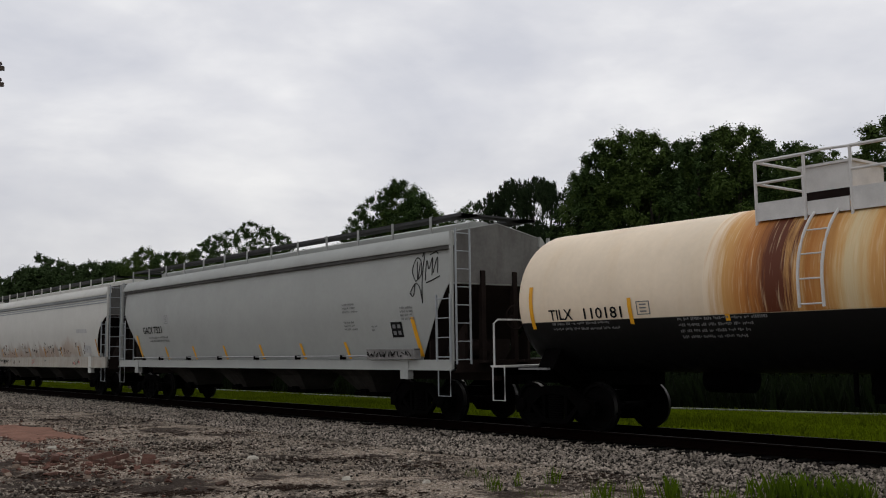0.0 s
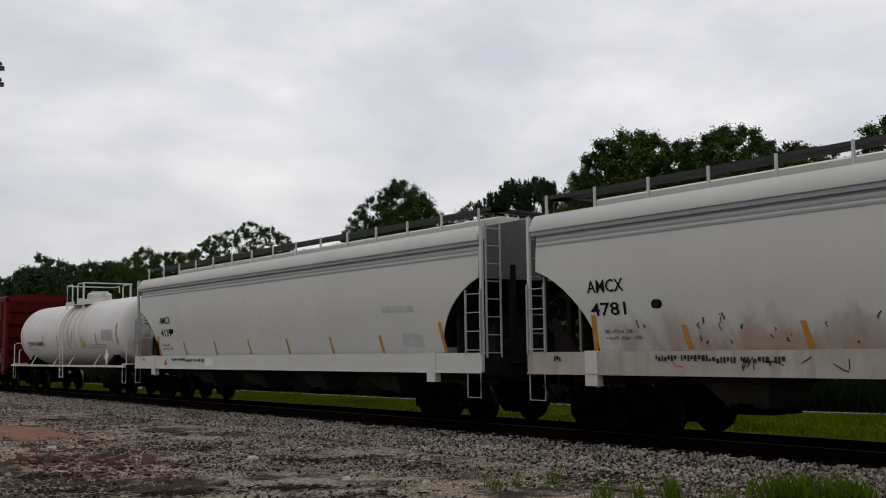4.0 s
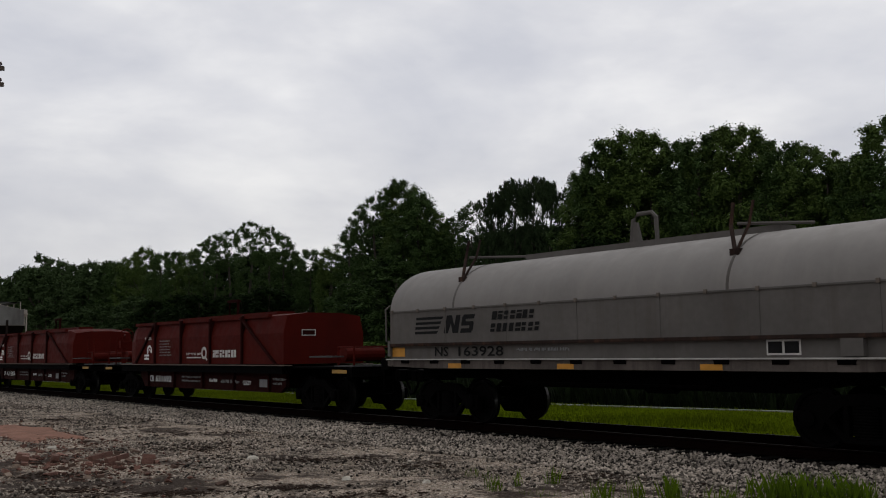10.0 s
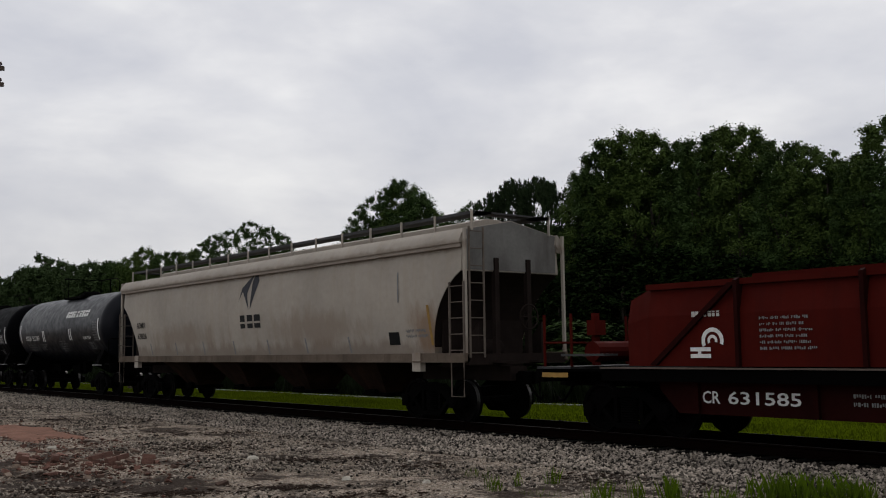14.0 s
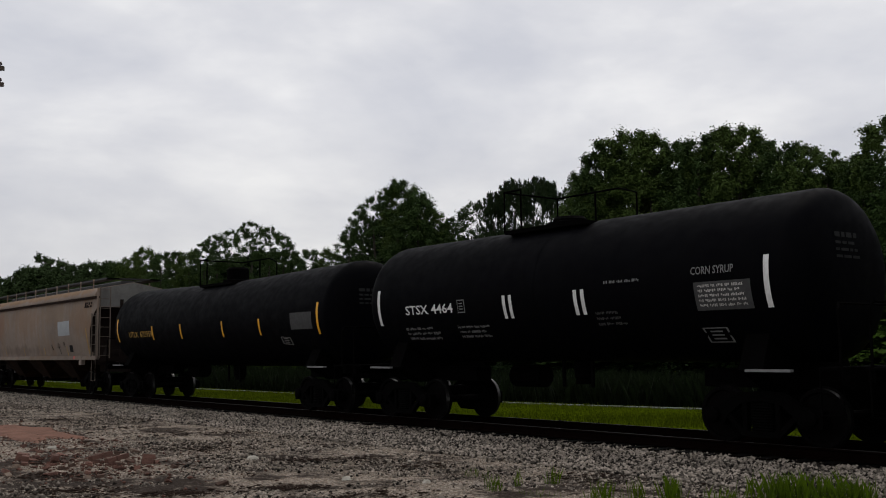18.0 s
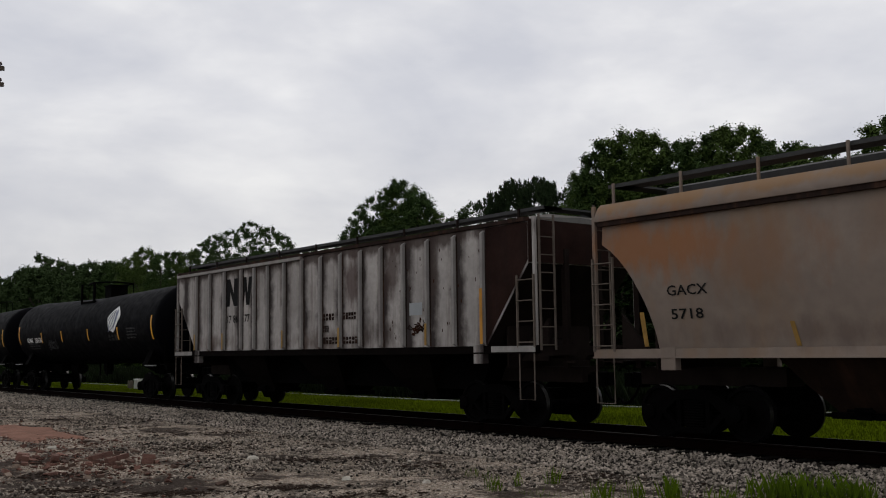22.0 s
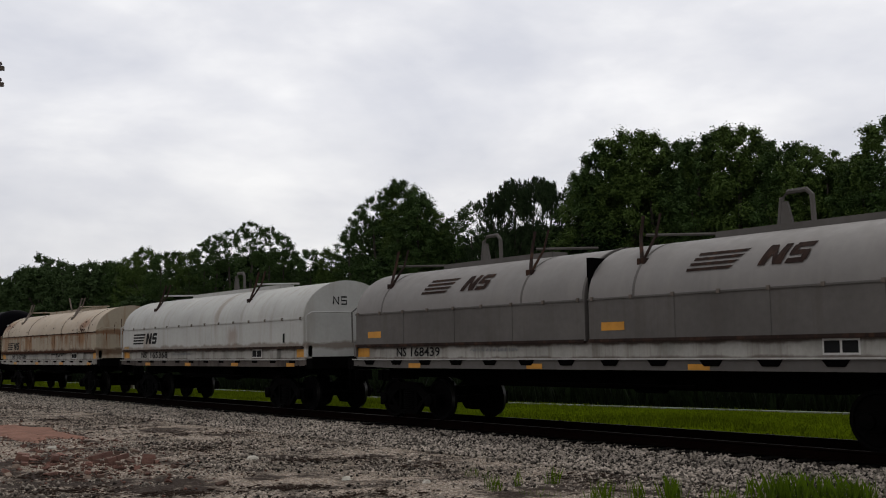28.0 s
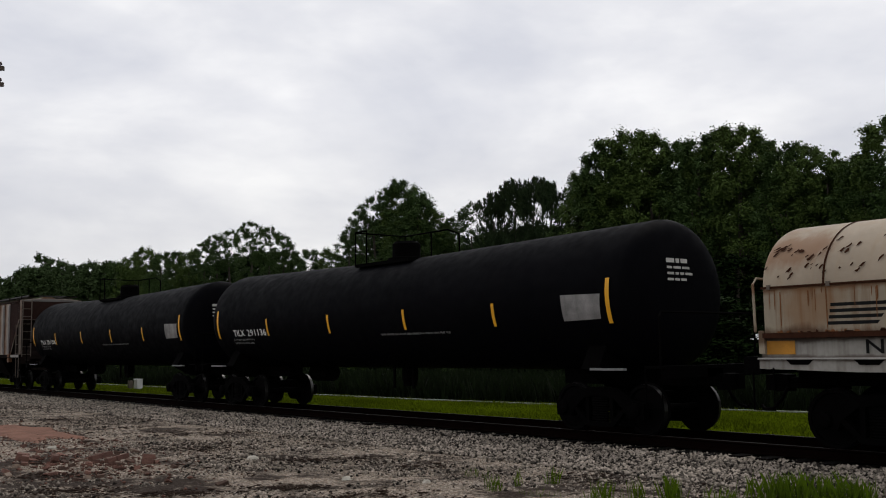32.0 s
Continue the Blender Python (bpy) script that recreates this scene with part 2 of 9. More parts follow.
RIB_PAINT = material("worn_pale_rib_paint", (0.3, 0.285, 0.27), 0.7, vary=0.35, grain=2.0, streak=0.5, streak_rgb=(0.1, 0.06, 0.045), rust=0.2, rust_scale=4.0, gloss=0.08)
GRIME = material("black_brown_grime", (0.03, 0.02, 0.017), 0.9, vary=0.5, grain=3.0, streak=0.6, streak_rgb=(0.1, 0.05, 0.03), streak_fine=3.0, gloss=0.04)
RIBBED_RUSTY = material("rusted_light_grey_hopper_paint", (0.32, 0.28, 0.24), 0.75, vary=0.4, grain=0.7, streak=0.7, streak_rgb=(0.16, 0.07, 0.035), streak_fine=2.0, rust=0.4, rust_scale=1.4, gloss=0.08, ribs=(0.57, 0.93, (0.11, 0.05, 0.025)))
# the eave's shadow as a seam colour
EAVE_SHADOW = material("eave_shadow_grey", (0.1, 0.098, 0.092), 0.8, vary=0.4, grain=2.0, gloss=0.05)
DIRTY_END = material("soot_stained_grey_end_paint", (0.17, 0.165, 0.155), 0.75, vary=0.4, grain=0.9, streak=0.8, streak_rgb=(0.05, 0.042, 0.038), streak_fine=1.8, rust=0.15, rust_rgb=(0.06, 0.035, 0.025), rust_scale=1.5, gloss=0.06)
HOPPER_END = material("dark_brown_hopper_end", (0.02, 0.0145, 0.0125), 0.8, vary=0.4, grain=2.0, rust=0.2, rust_rgb=(0.03, 0.014, 0.009), gloss=0.03)
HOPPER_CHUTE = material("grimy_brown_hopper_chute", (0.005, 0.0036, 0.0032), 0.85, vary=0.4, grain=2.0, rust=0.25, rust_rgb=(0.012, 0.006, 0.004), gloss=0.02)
GREY_CHUTE = material("sooty_grey_chute_paint", (0.048, 0.044, 0.039), 0.8, vary=0.5, grain=1.5, streak=0.7, streak_rgb=(0.01, 0.009, 0.008), gloss=0.04)
STAINED_SILL = material("rust_scuffed_white_sill_paint", (0.4, 0.37, 0.32), 0.65, vary=0.25, grain=1.5, streak=0.6, streak_rgb=(0.24, 0.17, 0.12), streak_fine=2.5, rust=0.22, rust_rgb=(0.16, 0.08, 0.05), rust_scale=2.2, gloss=0.08)
BROWN_CHUTE = material("rust_brown_chute_paint", (0.022, 0.013, 0.009), 0.85, vary=0.5, grain=1.5, streak=0.5, streak_rgb=(0.06, 0.03, 0.018), gloss=0.03)
BROWN_SILL = material("brown_stained_sill_paint", (0.14, 0.11, 0.085), 0.8, vary=0.4, grain=1.2, streak=0.7, streak_rgb=(0.045, 0.03, 0.022), streak_fine=2.0, gloss=0.05)
RED_BOX = material("oxide_red_boxcar_paint", (0.098, 0.0085, 0.007), 0.6, vary=0.25, grain=0.8, streak=0.35, streak_rgb=(0.06, 0.008, 0.008), rust=0.06, gloss=0.06,
                   stains=((0.0, 0.75, 40.0, 0.45, (0.035, 0.008, 0.007), 0.7), (-5.5, 3.4, 1.2, 0.7, (0.06, 0.008, 0.007), 0.6), (5.6, 2.6, 1.5, 0.6, (0.06, 0.009, 0.008), 0.6)))
RED_END = material("dark_streaked_oxide_red_end_paint", (0.08, 0.008, 0.0065), 0.7, vary=0.4, grain=0.8, streak=0.8, streak_rgb=(0.012, 0.003, 0.003), rust=0.1, gloss=0.04)
# darkened coil-car red: grime, and shade under the deck and beside ribs
RED_SILL = material("shaded_grimy_red_frame_paint", (0.02, 0.0035, 0.0028), 0.75, vary=0.4, grain=1.5, gloss=0.03)
RED_COIL = material("faded_oxide_red_coil_car_paint", (0.06, 0.0058, 0.0036), 0.62, vary=0.3, grain=0.9, streak=0.5, streak_rgb=(0.026, 0.004, 0.003), gloss=0.03)
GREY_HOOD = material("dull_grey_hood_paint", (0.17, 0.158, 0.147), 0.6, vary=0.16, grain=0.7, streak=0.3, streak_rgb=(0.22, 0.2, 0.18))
# streaked dirt; base below GREY_HOOD puts the upright side's shade into the colour
GREY_SIDE = material("grimy_grey_darkened_side", (0.105, 0.096, 0.088), 0.7, vary=0.35, grain=0.6, streak=0.7, streak_rgb=(0.07, 0.06, 0.052), streak_fine=2.2, gloss=0.1)
WHITE_HOOD = material("chalky_white_hood_paint", (0.39, 0.385, 0.36), 0.65, vary=0.2, grain=0.7, streak=0.5, streak_rgb=(0.22, 0.19, 0.15), streak_fine=2.2, rust=0.14, rust_scale=3.0, gloss=0.1,
                      stains=((0.0, 1.66, 60.0, 0.1, (0.12, 0.085, 0.06), 0.7), (1.2, 2.9, 0.16, 0.8, (0.2, 0.16, 0.12), 0.6), (2.3, 2.0, 0.3, 0.3, (0.2, 0.13, 0.09), 0.5), (-4.2, 1.9, 0.35, 0.3, (0.2, 0.14, 0.1), 0.5)))
FRAME_WHITE = material("grimy_white_frame_paint", (0.33, 0.315, 0.285), 0.75, vary=0.4, grain=1.0, streak=0.8, streak_rgb=(0.09, 0.065, 0.05), streak_fine=2.6, rust=0.3, rust_rgb=(0.1, 0.055, 0.035), rust_scale=2.5, gloss=0.06,
                       stains=((0.0, 1.6, 60.0, 0.07, (0.05, 0.035, 0.028), 0.8), (0.0, 1.29, 60.0, 0.05, (0.06, 0.04, 0.03), 0.7)))
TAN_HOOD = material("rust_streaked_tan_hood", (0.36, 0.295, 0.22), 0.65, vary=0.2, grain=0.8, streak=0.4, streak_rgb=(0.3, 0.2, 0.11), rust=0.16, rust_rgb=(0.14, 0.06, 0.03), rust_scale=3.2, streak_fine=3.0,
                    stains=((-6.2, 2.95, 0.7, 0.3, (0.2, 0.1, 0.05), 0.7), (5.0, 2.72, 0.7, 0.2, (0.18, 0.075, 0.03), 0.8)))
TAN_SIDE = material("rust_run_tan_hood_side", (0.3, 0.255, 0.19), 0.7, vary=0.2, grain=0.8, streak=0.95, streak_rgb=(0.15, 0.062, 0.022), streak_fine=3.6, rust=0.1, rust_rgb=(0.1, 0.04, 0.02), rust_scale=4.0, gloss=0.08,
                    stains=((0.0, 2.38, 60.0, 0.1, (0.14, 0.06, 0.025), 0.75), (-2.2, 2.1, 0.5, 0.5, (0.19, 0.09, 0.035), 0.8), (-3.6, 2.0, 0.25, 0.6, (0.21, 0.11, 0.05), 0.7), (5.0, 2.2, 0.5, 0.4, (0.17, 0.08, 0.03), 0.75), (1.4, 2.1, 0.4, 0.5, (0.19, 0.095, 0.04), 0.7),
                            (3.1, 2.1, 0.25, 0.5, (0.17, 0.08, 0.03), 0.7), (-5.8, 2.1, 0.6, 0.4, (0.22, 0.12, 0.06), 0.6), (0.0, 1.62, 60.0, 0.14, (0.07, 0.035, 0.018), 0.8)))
SILL_BROWN = material("road_grimed_brown_sill_paint", (0.1, 0.084, 0.074), 0.8, vary=0.45, grain=1.2, streak=0.7, streak_rgb=(0.02, 0.015, 0.013), streak_fine=3.0, gloss=0.05)
LEDGE = material("scuffed_pale_ledge_paint", (0.4, 0.38, 0.35), 0.7, vary=0.4, grain=3.0, rust=0.3)
YELLOW = material("yellow_reflective_tape", (0.75, 0.36, 0.02), 0.4, vary=0.15, grain=4.0)
WORN_WHITE = material("worn_white_lettering_paint", (0.5, 0.48, 0.45), 0.7, vary=0.35, grain=7.0)
ORANGE_TAPE = material("dull_orange_tape", (0.5, 0.23, 0.03), 0.5, vary=0.3, grain=4.0)
WHITE_MARK = material("white_stencil_paint", (0.75, 0.75, 0.73), 0.6, vary=0.25, grain=9.0)
DULL_MARK = material("sooted_stencil_paint", (0.03, 0.03, 0.03), 0.8, vary=0.3, grain=9.0, gloss=0.05)
SCUFFED = material("scuffed_grey_panel", (0.27, 0.26, 0.25), 0.7, vary=0.5, grain=3.0, streak=0.6, streak_rgb=(0.1, 0.095, 0.09), streak_fine=3.0)
PALE_PANEL = material("pale_grey_panel", (0.47, 0.47, 0.46), 0.6, vary=0.25, grain=3.0)
DIM_MARK = material("dirt_dulled_stencil_paint", (0.06, 0.06, 0.06), 0.8, vary=0.3, grain=9.0)
FAINT_MARK = material("worn_grey_stencil_paint", (0.2, 0.2, 0.2), 0.7, vary=0.3, grain=9.0)
BLACK_MARK = material("black_stencil_paint", (0.013, 0.013, 0.013), 0.7, vary=0.25, grain=9.0, gloss=0.04)
BLUE_GREY = material("blue_grey_emblem_paint", (0.2, 0.22, 0.3), 0.6, vary=0.25, grain=5.0)
BLUE_MARK = material("navy_blue_emblem_paint", (0.026, 0.028, 0.036), 0.6, vary=0.2, grain=6.0)
YELLOW_MARK = material("amber_stencil_paint", (0.42, 0.25, 0.05), 0.6, vary=0.25, grain=9.0)
OLD_YELLOW = material("faded_yellow_placard", (0.58, 0.44, 0.12), 0.6, vary=0.35, grain=3.0)
RED_MARK = material("red_reflector", (0.6, 0.03, 0.03), 0.4, vary=0.1)
GRAFFITI_PINK = material("faded_pink_spray_paint", (0.26, 0.13, 0.12), 0.7, vary=0.35, grain=3.0)
GRAFFITI_WHITE = material("faded_white_spray_paint", (0.42, 0.36, 0.34), 0.7, vary=0.4, grain=3.0, rust=0.2, rust_rgb=(0.15, 0.03, 0.025), rust_scale=5.0)
STAIN_RED = material("faded_red_stain", (0.5, 0.32, 0.28), 0.7, vary=0.4, grain=5.0, streak=0.8, streak_rgb=(0.55, 0.45, 0.4), streak_fine=4.0)
RUST_RUN = material("orange_rust_run", (0.2, 0.085, 0.035), 0.8, vary=0.4, grain=6.0, gloss=0.05)
RUST_DARK = material("dark_flaking_rust", (0.045, 0.018, 0.01), 0.9, vary=0.4, grain=8.0, gloss=0.05)
GRAFFITI_MOTTLED = material("peeling_white_spray_paint", (0.34, 0.31, 0.3), 0.75, vary=0.6, grain=6.0, rust=0.7, rust_rgb=(0.05, 0.03, 0.028), rust_scale=7.0, gloss=0.05)
GRAFFITI_SMUDGE = material("smudged_dark_spray_paint", (0.055, 0.034, 0.03), 0.8, vary=0.6, grain=5.0, rust=0.6, rust_rgb=(0.012, 0.006, 0.006), rust_scale=4.0, gloss=0.05)
GRAFFITI_GREY = material("faded_grey_spray_paint", (0.11, 0.075, 0.07), 0.7, vary=0.5, grain=2.5, rust=0.3, rust_rgb=(0.1, 0.014, 0.012), rust_scale=4.0)
GRAFFITI_PALE = material("pale_pink_spray_paint", (0.3, 0.2, 0.18), 0.7, vary=0.35, grain=2.5)
GRAFFITI_RED = material("faded_red_spray_paint", (0.4, 0.1, 0.085), 0.7, vary=0.4, grain=2.5)
GALVANISED = material("weathered_galvanised_steel", (0.33, 0.33, 0.33), 0.5, 0.3, vary=0.25, grain=4.0)
DARK_GRATE = material("dark_steel_grating", (0.045, 0.045, 0.045), 0.7, vary=0.3, grain=6.0)

def gravel(name, dirt, stone, dark, cover, size=26.0):
    """Trodden dirt with pebbles of two sizes set in it, and blackened patches."""
    m = bpy.data.materials.new(name)
    m.use_nodes = True
    nodes, links = m.node_tree.nodes, m.node_tree.links
    bsdf = nodes["Principled BSDF"]
    coord = nodes.new("ShaderNodeTexCoord")

    def tex(kind, scale):
        x = nodes.new(kind)
        x.inputs["Scale"].default_value = scale
        links.new(coord.outputs["Object"], x.inputs["Vector"])
        return x

    def span(value, a, b, lo=0.0, hi=1.0):
        r = nodes.new("ShaderNodeMapRange")
        r.inputs[1].default_value, r.inputs[2].default_value, r.inputs[3].default_value, r.inputs[4].default_value = a, b, lo, hi
        links.new(value, r.inputs[0])
        return r.outputs[0]

    def calc(kind, a, b):
        x = nodes.new("ShaderNodeMath")
        x.operation = kind
        for socket, v in zip(x.inputs, (a, b)):
            if isinstance(v, bpy.types.NodeSocket):
                links.new(v, socket)
            else:
                socket.default_value = v
        return x.outputs[0]

    def blend(fac, a, b):
        x = nodes.new("ShaderNodeMix")
        x.data_type = "RGBA"
        for socket, v in ((x.inputs[0], fac), (x.inputs[6], a), (x.inputs[7], b)):
            if isinstance(v, bpy.types.NodeSocket):
                links.new(v, socket)
            else:
                socket.default_value = (*v, 1)
        return x.outputs[2]

    broad, patches, fine = tex("ShaderNodeTexNoise", 0.5), tex("ShaderNodeTexNoise", 0.9), tex("ShaderNodeTexNoise", 60.0)
    broad.inputs["Detail"].default_value, patches.inputs["Detail"].default_value, patches.inputs["Roughness"].default_value = 6.0, 9.0, 0.7
    cells, small = tex("ShaderNodeTexVoronoi", size), tex("ShaderNodeTexVoronoi", size * 2.6)
    tone, tone2 = nodes.new("ShaderNodeSeparateColor"), nodes.new("ShaderNodeSeparateColor")
    links.new(cells.outputs["Color"], tone.inputs[0])
    links.new(small.outputs["Color"], tone2.inputs[0])
    base = blend(span(fine.outputs["Fac"], 0.3, 0.7), tuple(c * 0.45 for c in dirt), dirt)
    base = blend(span(broad.outputs["Fac"], 0.35, 0.65, 0.0, 0.6), base, tuple(c * 0.4 for c in dirt))
    grit = blend(tone2.outputs[1], tuple(c * 0.12 for c in stone), stone)
    base = blend(calc("GREATER_THAN", tone2.outputs[0], 1.0 - cover * 0.8), base, grit)
    rock = blend(tone.outputs[1], tuple(c * 0.1 for c in stone), stone)
    base = blend(calc("GREATER_THAN", tone.outputs[0], 1.0 - cover), base, rock)
    base = blend(span(patches.outputs["Fac"], 0.48, 0.58, 0.0, 0.92), base, dark)
    links.new(base, bsdf.inputs["Base Color"])
    bsdf.inputs["Roughness"].default_value, bsdf.inputs["Specular IOR Level"].default_value = 0.95, 0.05
    b = nodes.new("ShaderNodeBump")
    b.inputs["Strength"].default_value, b.inputs["Distance"].default_value = 1.0, 0.025
    links.new(calc("ADD", calc("MULTIPLY", cells.outputs["Distance"], -1.0), calc("MULTIPLY", fine.outputs["Fac"], 0.6)), b.inputs["Height"])
    links.new(b.outputs[0], bsdf.inputs["Normal"])
    return m


GROUND = gravel("dirt_and_gravel", (0.225, 0.155, 0.108), (0.48, 0.405, 0.33), (0.022, 0.015, 0.012), 0.58, 30.0)
# near-black bed: the shade in the gaps between stones is its colour
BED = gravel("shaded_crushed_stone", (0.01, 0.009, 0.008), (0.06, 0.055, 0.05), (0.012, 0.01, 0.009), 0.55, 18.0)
STONE = material("crushed_limestone", (0.52, 0.445, 0.37), 0.95, vary=0.5, grain=1.2, island=1.15, gloss=0.06, island_dark=0.04)
CLAY = material("red_brick_dust", (0.22, 0.115, 0.082), 0.95, vary=0.45, grain=2.6, rust=0.25, rust_rgb=(0.06, 0.04, 0.03), rust_scale=2.0, bump=0.8, bump_scale=30.0, gloss=0.1)
BROWN_BRICK = material("dirty_brown_brick", (0.13, 0.085, 0.066), 0.95, vary=0.5, grain=9.0, random_part=0.6, bump=0.5, gloss=0.05)
PALE_BRICK = material("mortar_crusted_brick", (0.3, 0.23, 0.18), 0.95, vary=0.5, grain=9.0, random_part=0.4, bump=0.5, gloss=0.05)
BRICK = material("broken_red_brick", (0.22, 0.115, 0.088), 0.9, vary=0.4, grain=6.0, random_part=0.7, bump=0.5)
PALE_STONE = material("pale_stone", (0.5, 0.47, 0.4), 0.9, vary=0.2, grain=5.0, random_part=0.3, bump=0.4)
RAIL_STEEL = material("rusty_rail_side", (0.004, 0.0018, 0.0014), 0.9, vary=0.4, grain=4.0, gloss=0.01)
RAIL_TOP = material("worn_rail_head", (0.018, 0.016, 0.015), 0.7, 0.3, vary=0.2, grain=5.0)
TUFT = material("fresh_grass_blades", (0.1, 0.165, 0.008), 0.85, vary=0.3, grain=2.0, island=0.6, gloss=0.06)
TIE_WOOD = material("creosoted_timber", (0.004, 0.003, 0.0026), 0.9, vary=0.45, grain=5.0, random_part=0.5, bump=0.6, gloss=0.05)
GRASS = material("mown_grass", (0.125, 0.165, 0.008), 0.95, vary=0.45, grain=0.35, island=0.45, gloss=0.0)
GRASS_SOIL = material("grassy_soil", (0.06, 0.085, 0.002), 0.95, vary=0.4, grain=0.8, bump=0.8, bump_scale=20.0, gloss=0.0)
ASPHALT = material("pale_worn_asphalt", (0.19, 0.2, 0.17), 0.9, vary=0.2, grain=1.0)
BARK = material("grey_brown_bark", (0.06, 0.05, 0.04), 0.95, vary=0.4, grain=6.0, bump=0.8)
LEAF_DARK = material("dark_green_leaves", (0.055, 0.095, 0.026), 0.8, vary=0.5, grain=0.4, island=0.5, gloss=0.06)
LEAF_MID = material("mid_green_leaves", (0.085, 0.132, 0.03), 0.8, vary=0.5, grain=0.4, island=0.5, gloss=0.06)
LEAF_LIGHT = material("fresh_green_leaves", (0.06, 0.11, 0.014), 0.8, vary=0.4, grain=0.8, island=0.5, gloss=0.06)
# distance haze is put into the leaf colour
LEAF_FAR = material("hazed_far_leaves", (0.06, 0.095, 0.035), 0.85, vary=0.45, grain=0.4, island=0.5, gloss=0.04)
# shade low in the wood is put into this leaf colour
LEAF_SHADE = material("leaves_darkened_for_shade", (0.012, 0.026, 0.005), 0.85, vary=0.5, grain=0.4, island=0.5, gloss=0.04)
LEAF_PINE = material("blue_green_needles", (0.028, 0.046, 0.018), 0.85, vary=0.4, grain=0.6, island=0.5, gloss=0.05)
# shade at the foot of the trees is put into the weed colour
WEEDS = material("weeds_darkened_for_shade", (0.0085, 0.016, 0.003), 0.85, vary=0.3, grain=0.8, island=0.7, gloss=0.1)
# shade between the rails, put into the stone's colour
TRACK_SHADE = material("ballast_darkened_for_shade", (0.004, 0.003, 0.0027), 0.95, vary=0.5, grain=6.0, bump=1.0, bump_scale=30.0, gloss=0.01)
CHIP = material("dark_wood_scraps", (0.042, 0.027, 0.02), 0.95, vary=0.4, grain=8.0, island=0.6, gloss=0.05)
CRUMB = material("brick_crumbs", (0.16, 0.08, 0.06), 0.95, vary=0.4, grain=8.0, island=0.8, gloss=0.1)
POLE_WOOD = material("weathered_pole_timber", (0.1, 0.08, 0.065), 0.9, vary=0.35, grain=5.0)
INSULATOR = material("dark_glazed_porcelain", (0.05, 0.04, 0.04), 0.25, vary=0.1)

# ================= mesh building =================


class Shape:
    """Vertices and faces gathered from simple solids, later linked as one mesh."""

    def __init__(self):
        self.v, self.f = [], []

    def add(self, verts, faces):
        n = len(self.v)
        self.v += [tuple(p) for p in verts]
        self.f += [tuple(i + n for i in f) for f in faces]
        return self

    def box(self, x0, x1, y0, y1, z0, z1, m=None):
        p = [(x, y, z) for z in (z0, z1) for y in (y0, y1) for x in (x0, x1)]
        if m is not None:
            p = [tuple(m @ Vector(q)) for q in p]
        return self.add(p, [(0, 2, 3, 1), (4, 5, 7, 6), (0, 1, 5, 4), (2, 6, 7, 3), (0, 4, 6, 2), (1, 3, 7, 5)])

    def loft(self, rings, caps=True):
        n, k = len(rings[0]), len(rings)
        verts = [p for r in rings for p in r]
        faces = [(a * n + i, a * n + (i + 1) % n, (a + 1) * n + (i + 1) % n, (a + 1) * n + i) for a in range(k - 1) for i in range(n)]
        if caps:
            faces += [tuple(range(n))[::-1], tuple((k - 1) * n + i for i in range(n))]
        return self.add(verts, faces)

    def prism(self, profile, x0, x1):
        """A closed (y, z) outline drawn out along x."""
        return self.loft([[(x, y, z) for y, z in profile] for x in (x0, x1)])

    def slab(self, outline, y0, y1):
        """A closed (x, z) outline with thickness along y."""
        return self.loft([[(x, y, z) for x, z in outline] for y in (y0, y1)])

    def tube(self, points, r, n=6):
        pts = [Vector(p) for p in points]
        rings = []
        for i, p in enumerate(pts):
            d = (pts[min(i + 1, len(pts) - 1)] - pts[max(i - 1, 0)]).normalized()
            up = Vector((0, 0, 1)) if abs(d.z) < 0.9 else Vector((1, 0, 0))
            a = d.cross(up).normalized()
            b = d.cross(a)
            rings.append([p + a * (r * math.cos(2 * math.pi * k / n)) + b * (r * math.sin(2 * math.pi * k / n)) for k in range(n)])
        return self.loft(rings)

    def disc(self, c, r, axis, depth, n=20):
        d = Vector(axis).normalized() * depth / 2
        return self.tube([Vector(c) - d, Vector(c) + d], r, n)

    def mesh(self, name, mat, smooth=None):
        me = bpy.data.meshes.new(name)
        me.from_pydata(self.v, [], self.f)
        b = bmesh.new()
        b.from_mesh(me)
        bmesh.ops.recalc_face_normals(b, faces=b.faces)
        b.to_mesh(me)
        b.free()
        me.materials.append(mat)
        if smooth:
            me.polygons.foreach_set("use_smooth", [True] * len(me.polygons))
            me.set_sharp_from_angle(angle=radians(smooth))
        me.update()
        return me


def part(name, shape, mat, parent, label="", smooth=None, m=None):
    """Links a shape, or a mesh that several parts share, as one mesh object under a thing or a part."""
    me = shape if isinstance(shape, bpy.types.Mesh) else shape.mesh(name, mat, smooth)
    ob = new(name, me)
    ob.parent = parent
    if m is not None:
        ob.matrix_basis = m
    return tagged(ob, label)


def thing(name, label, category, group="", kind="", m=None):
    ob = new(name)
    ob.empty_display_size = 0.3
    if m is not None:
        ob.matrix_basis = m
    return tagged(ob, label, category, group, kind)


def solid(name, shape, mat, label, category="", kind="", group="", smooth=None, m=None):
    """A thing, or a piece of the setting, that is a single mesh."""
    ob = new(name, shape if isinstance(shape, bpy.types.Mesh) else shape.mesh(name, mat, smooth))
    if m is not None:
        ob.matrix_basis = m
    return tagged(ob, label, category, group, kind)


# lettering in the built-in font, shaped once for every text and laid on its surface later
GLYPHS = {}


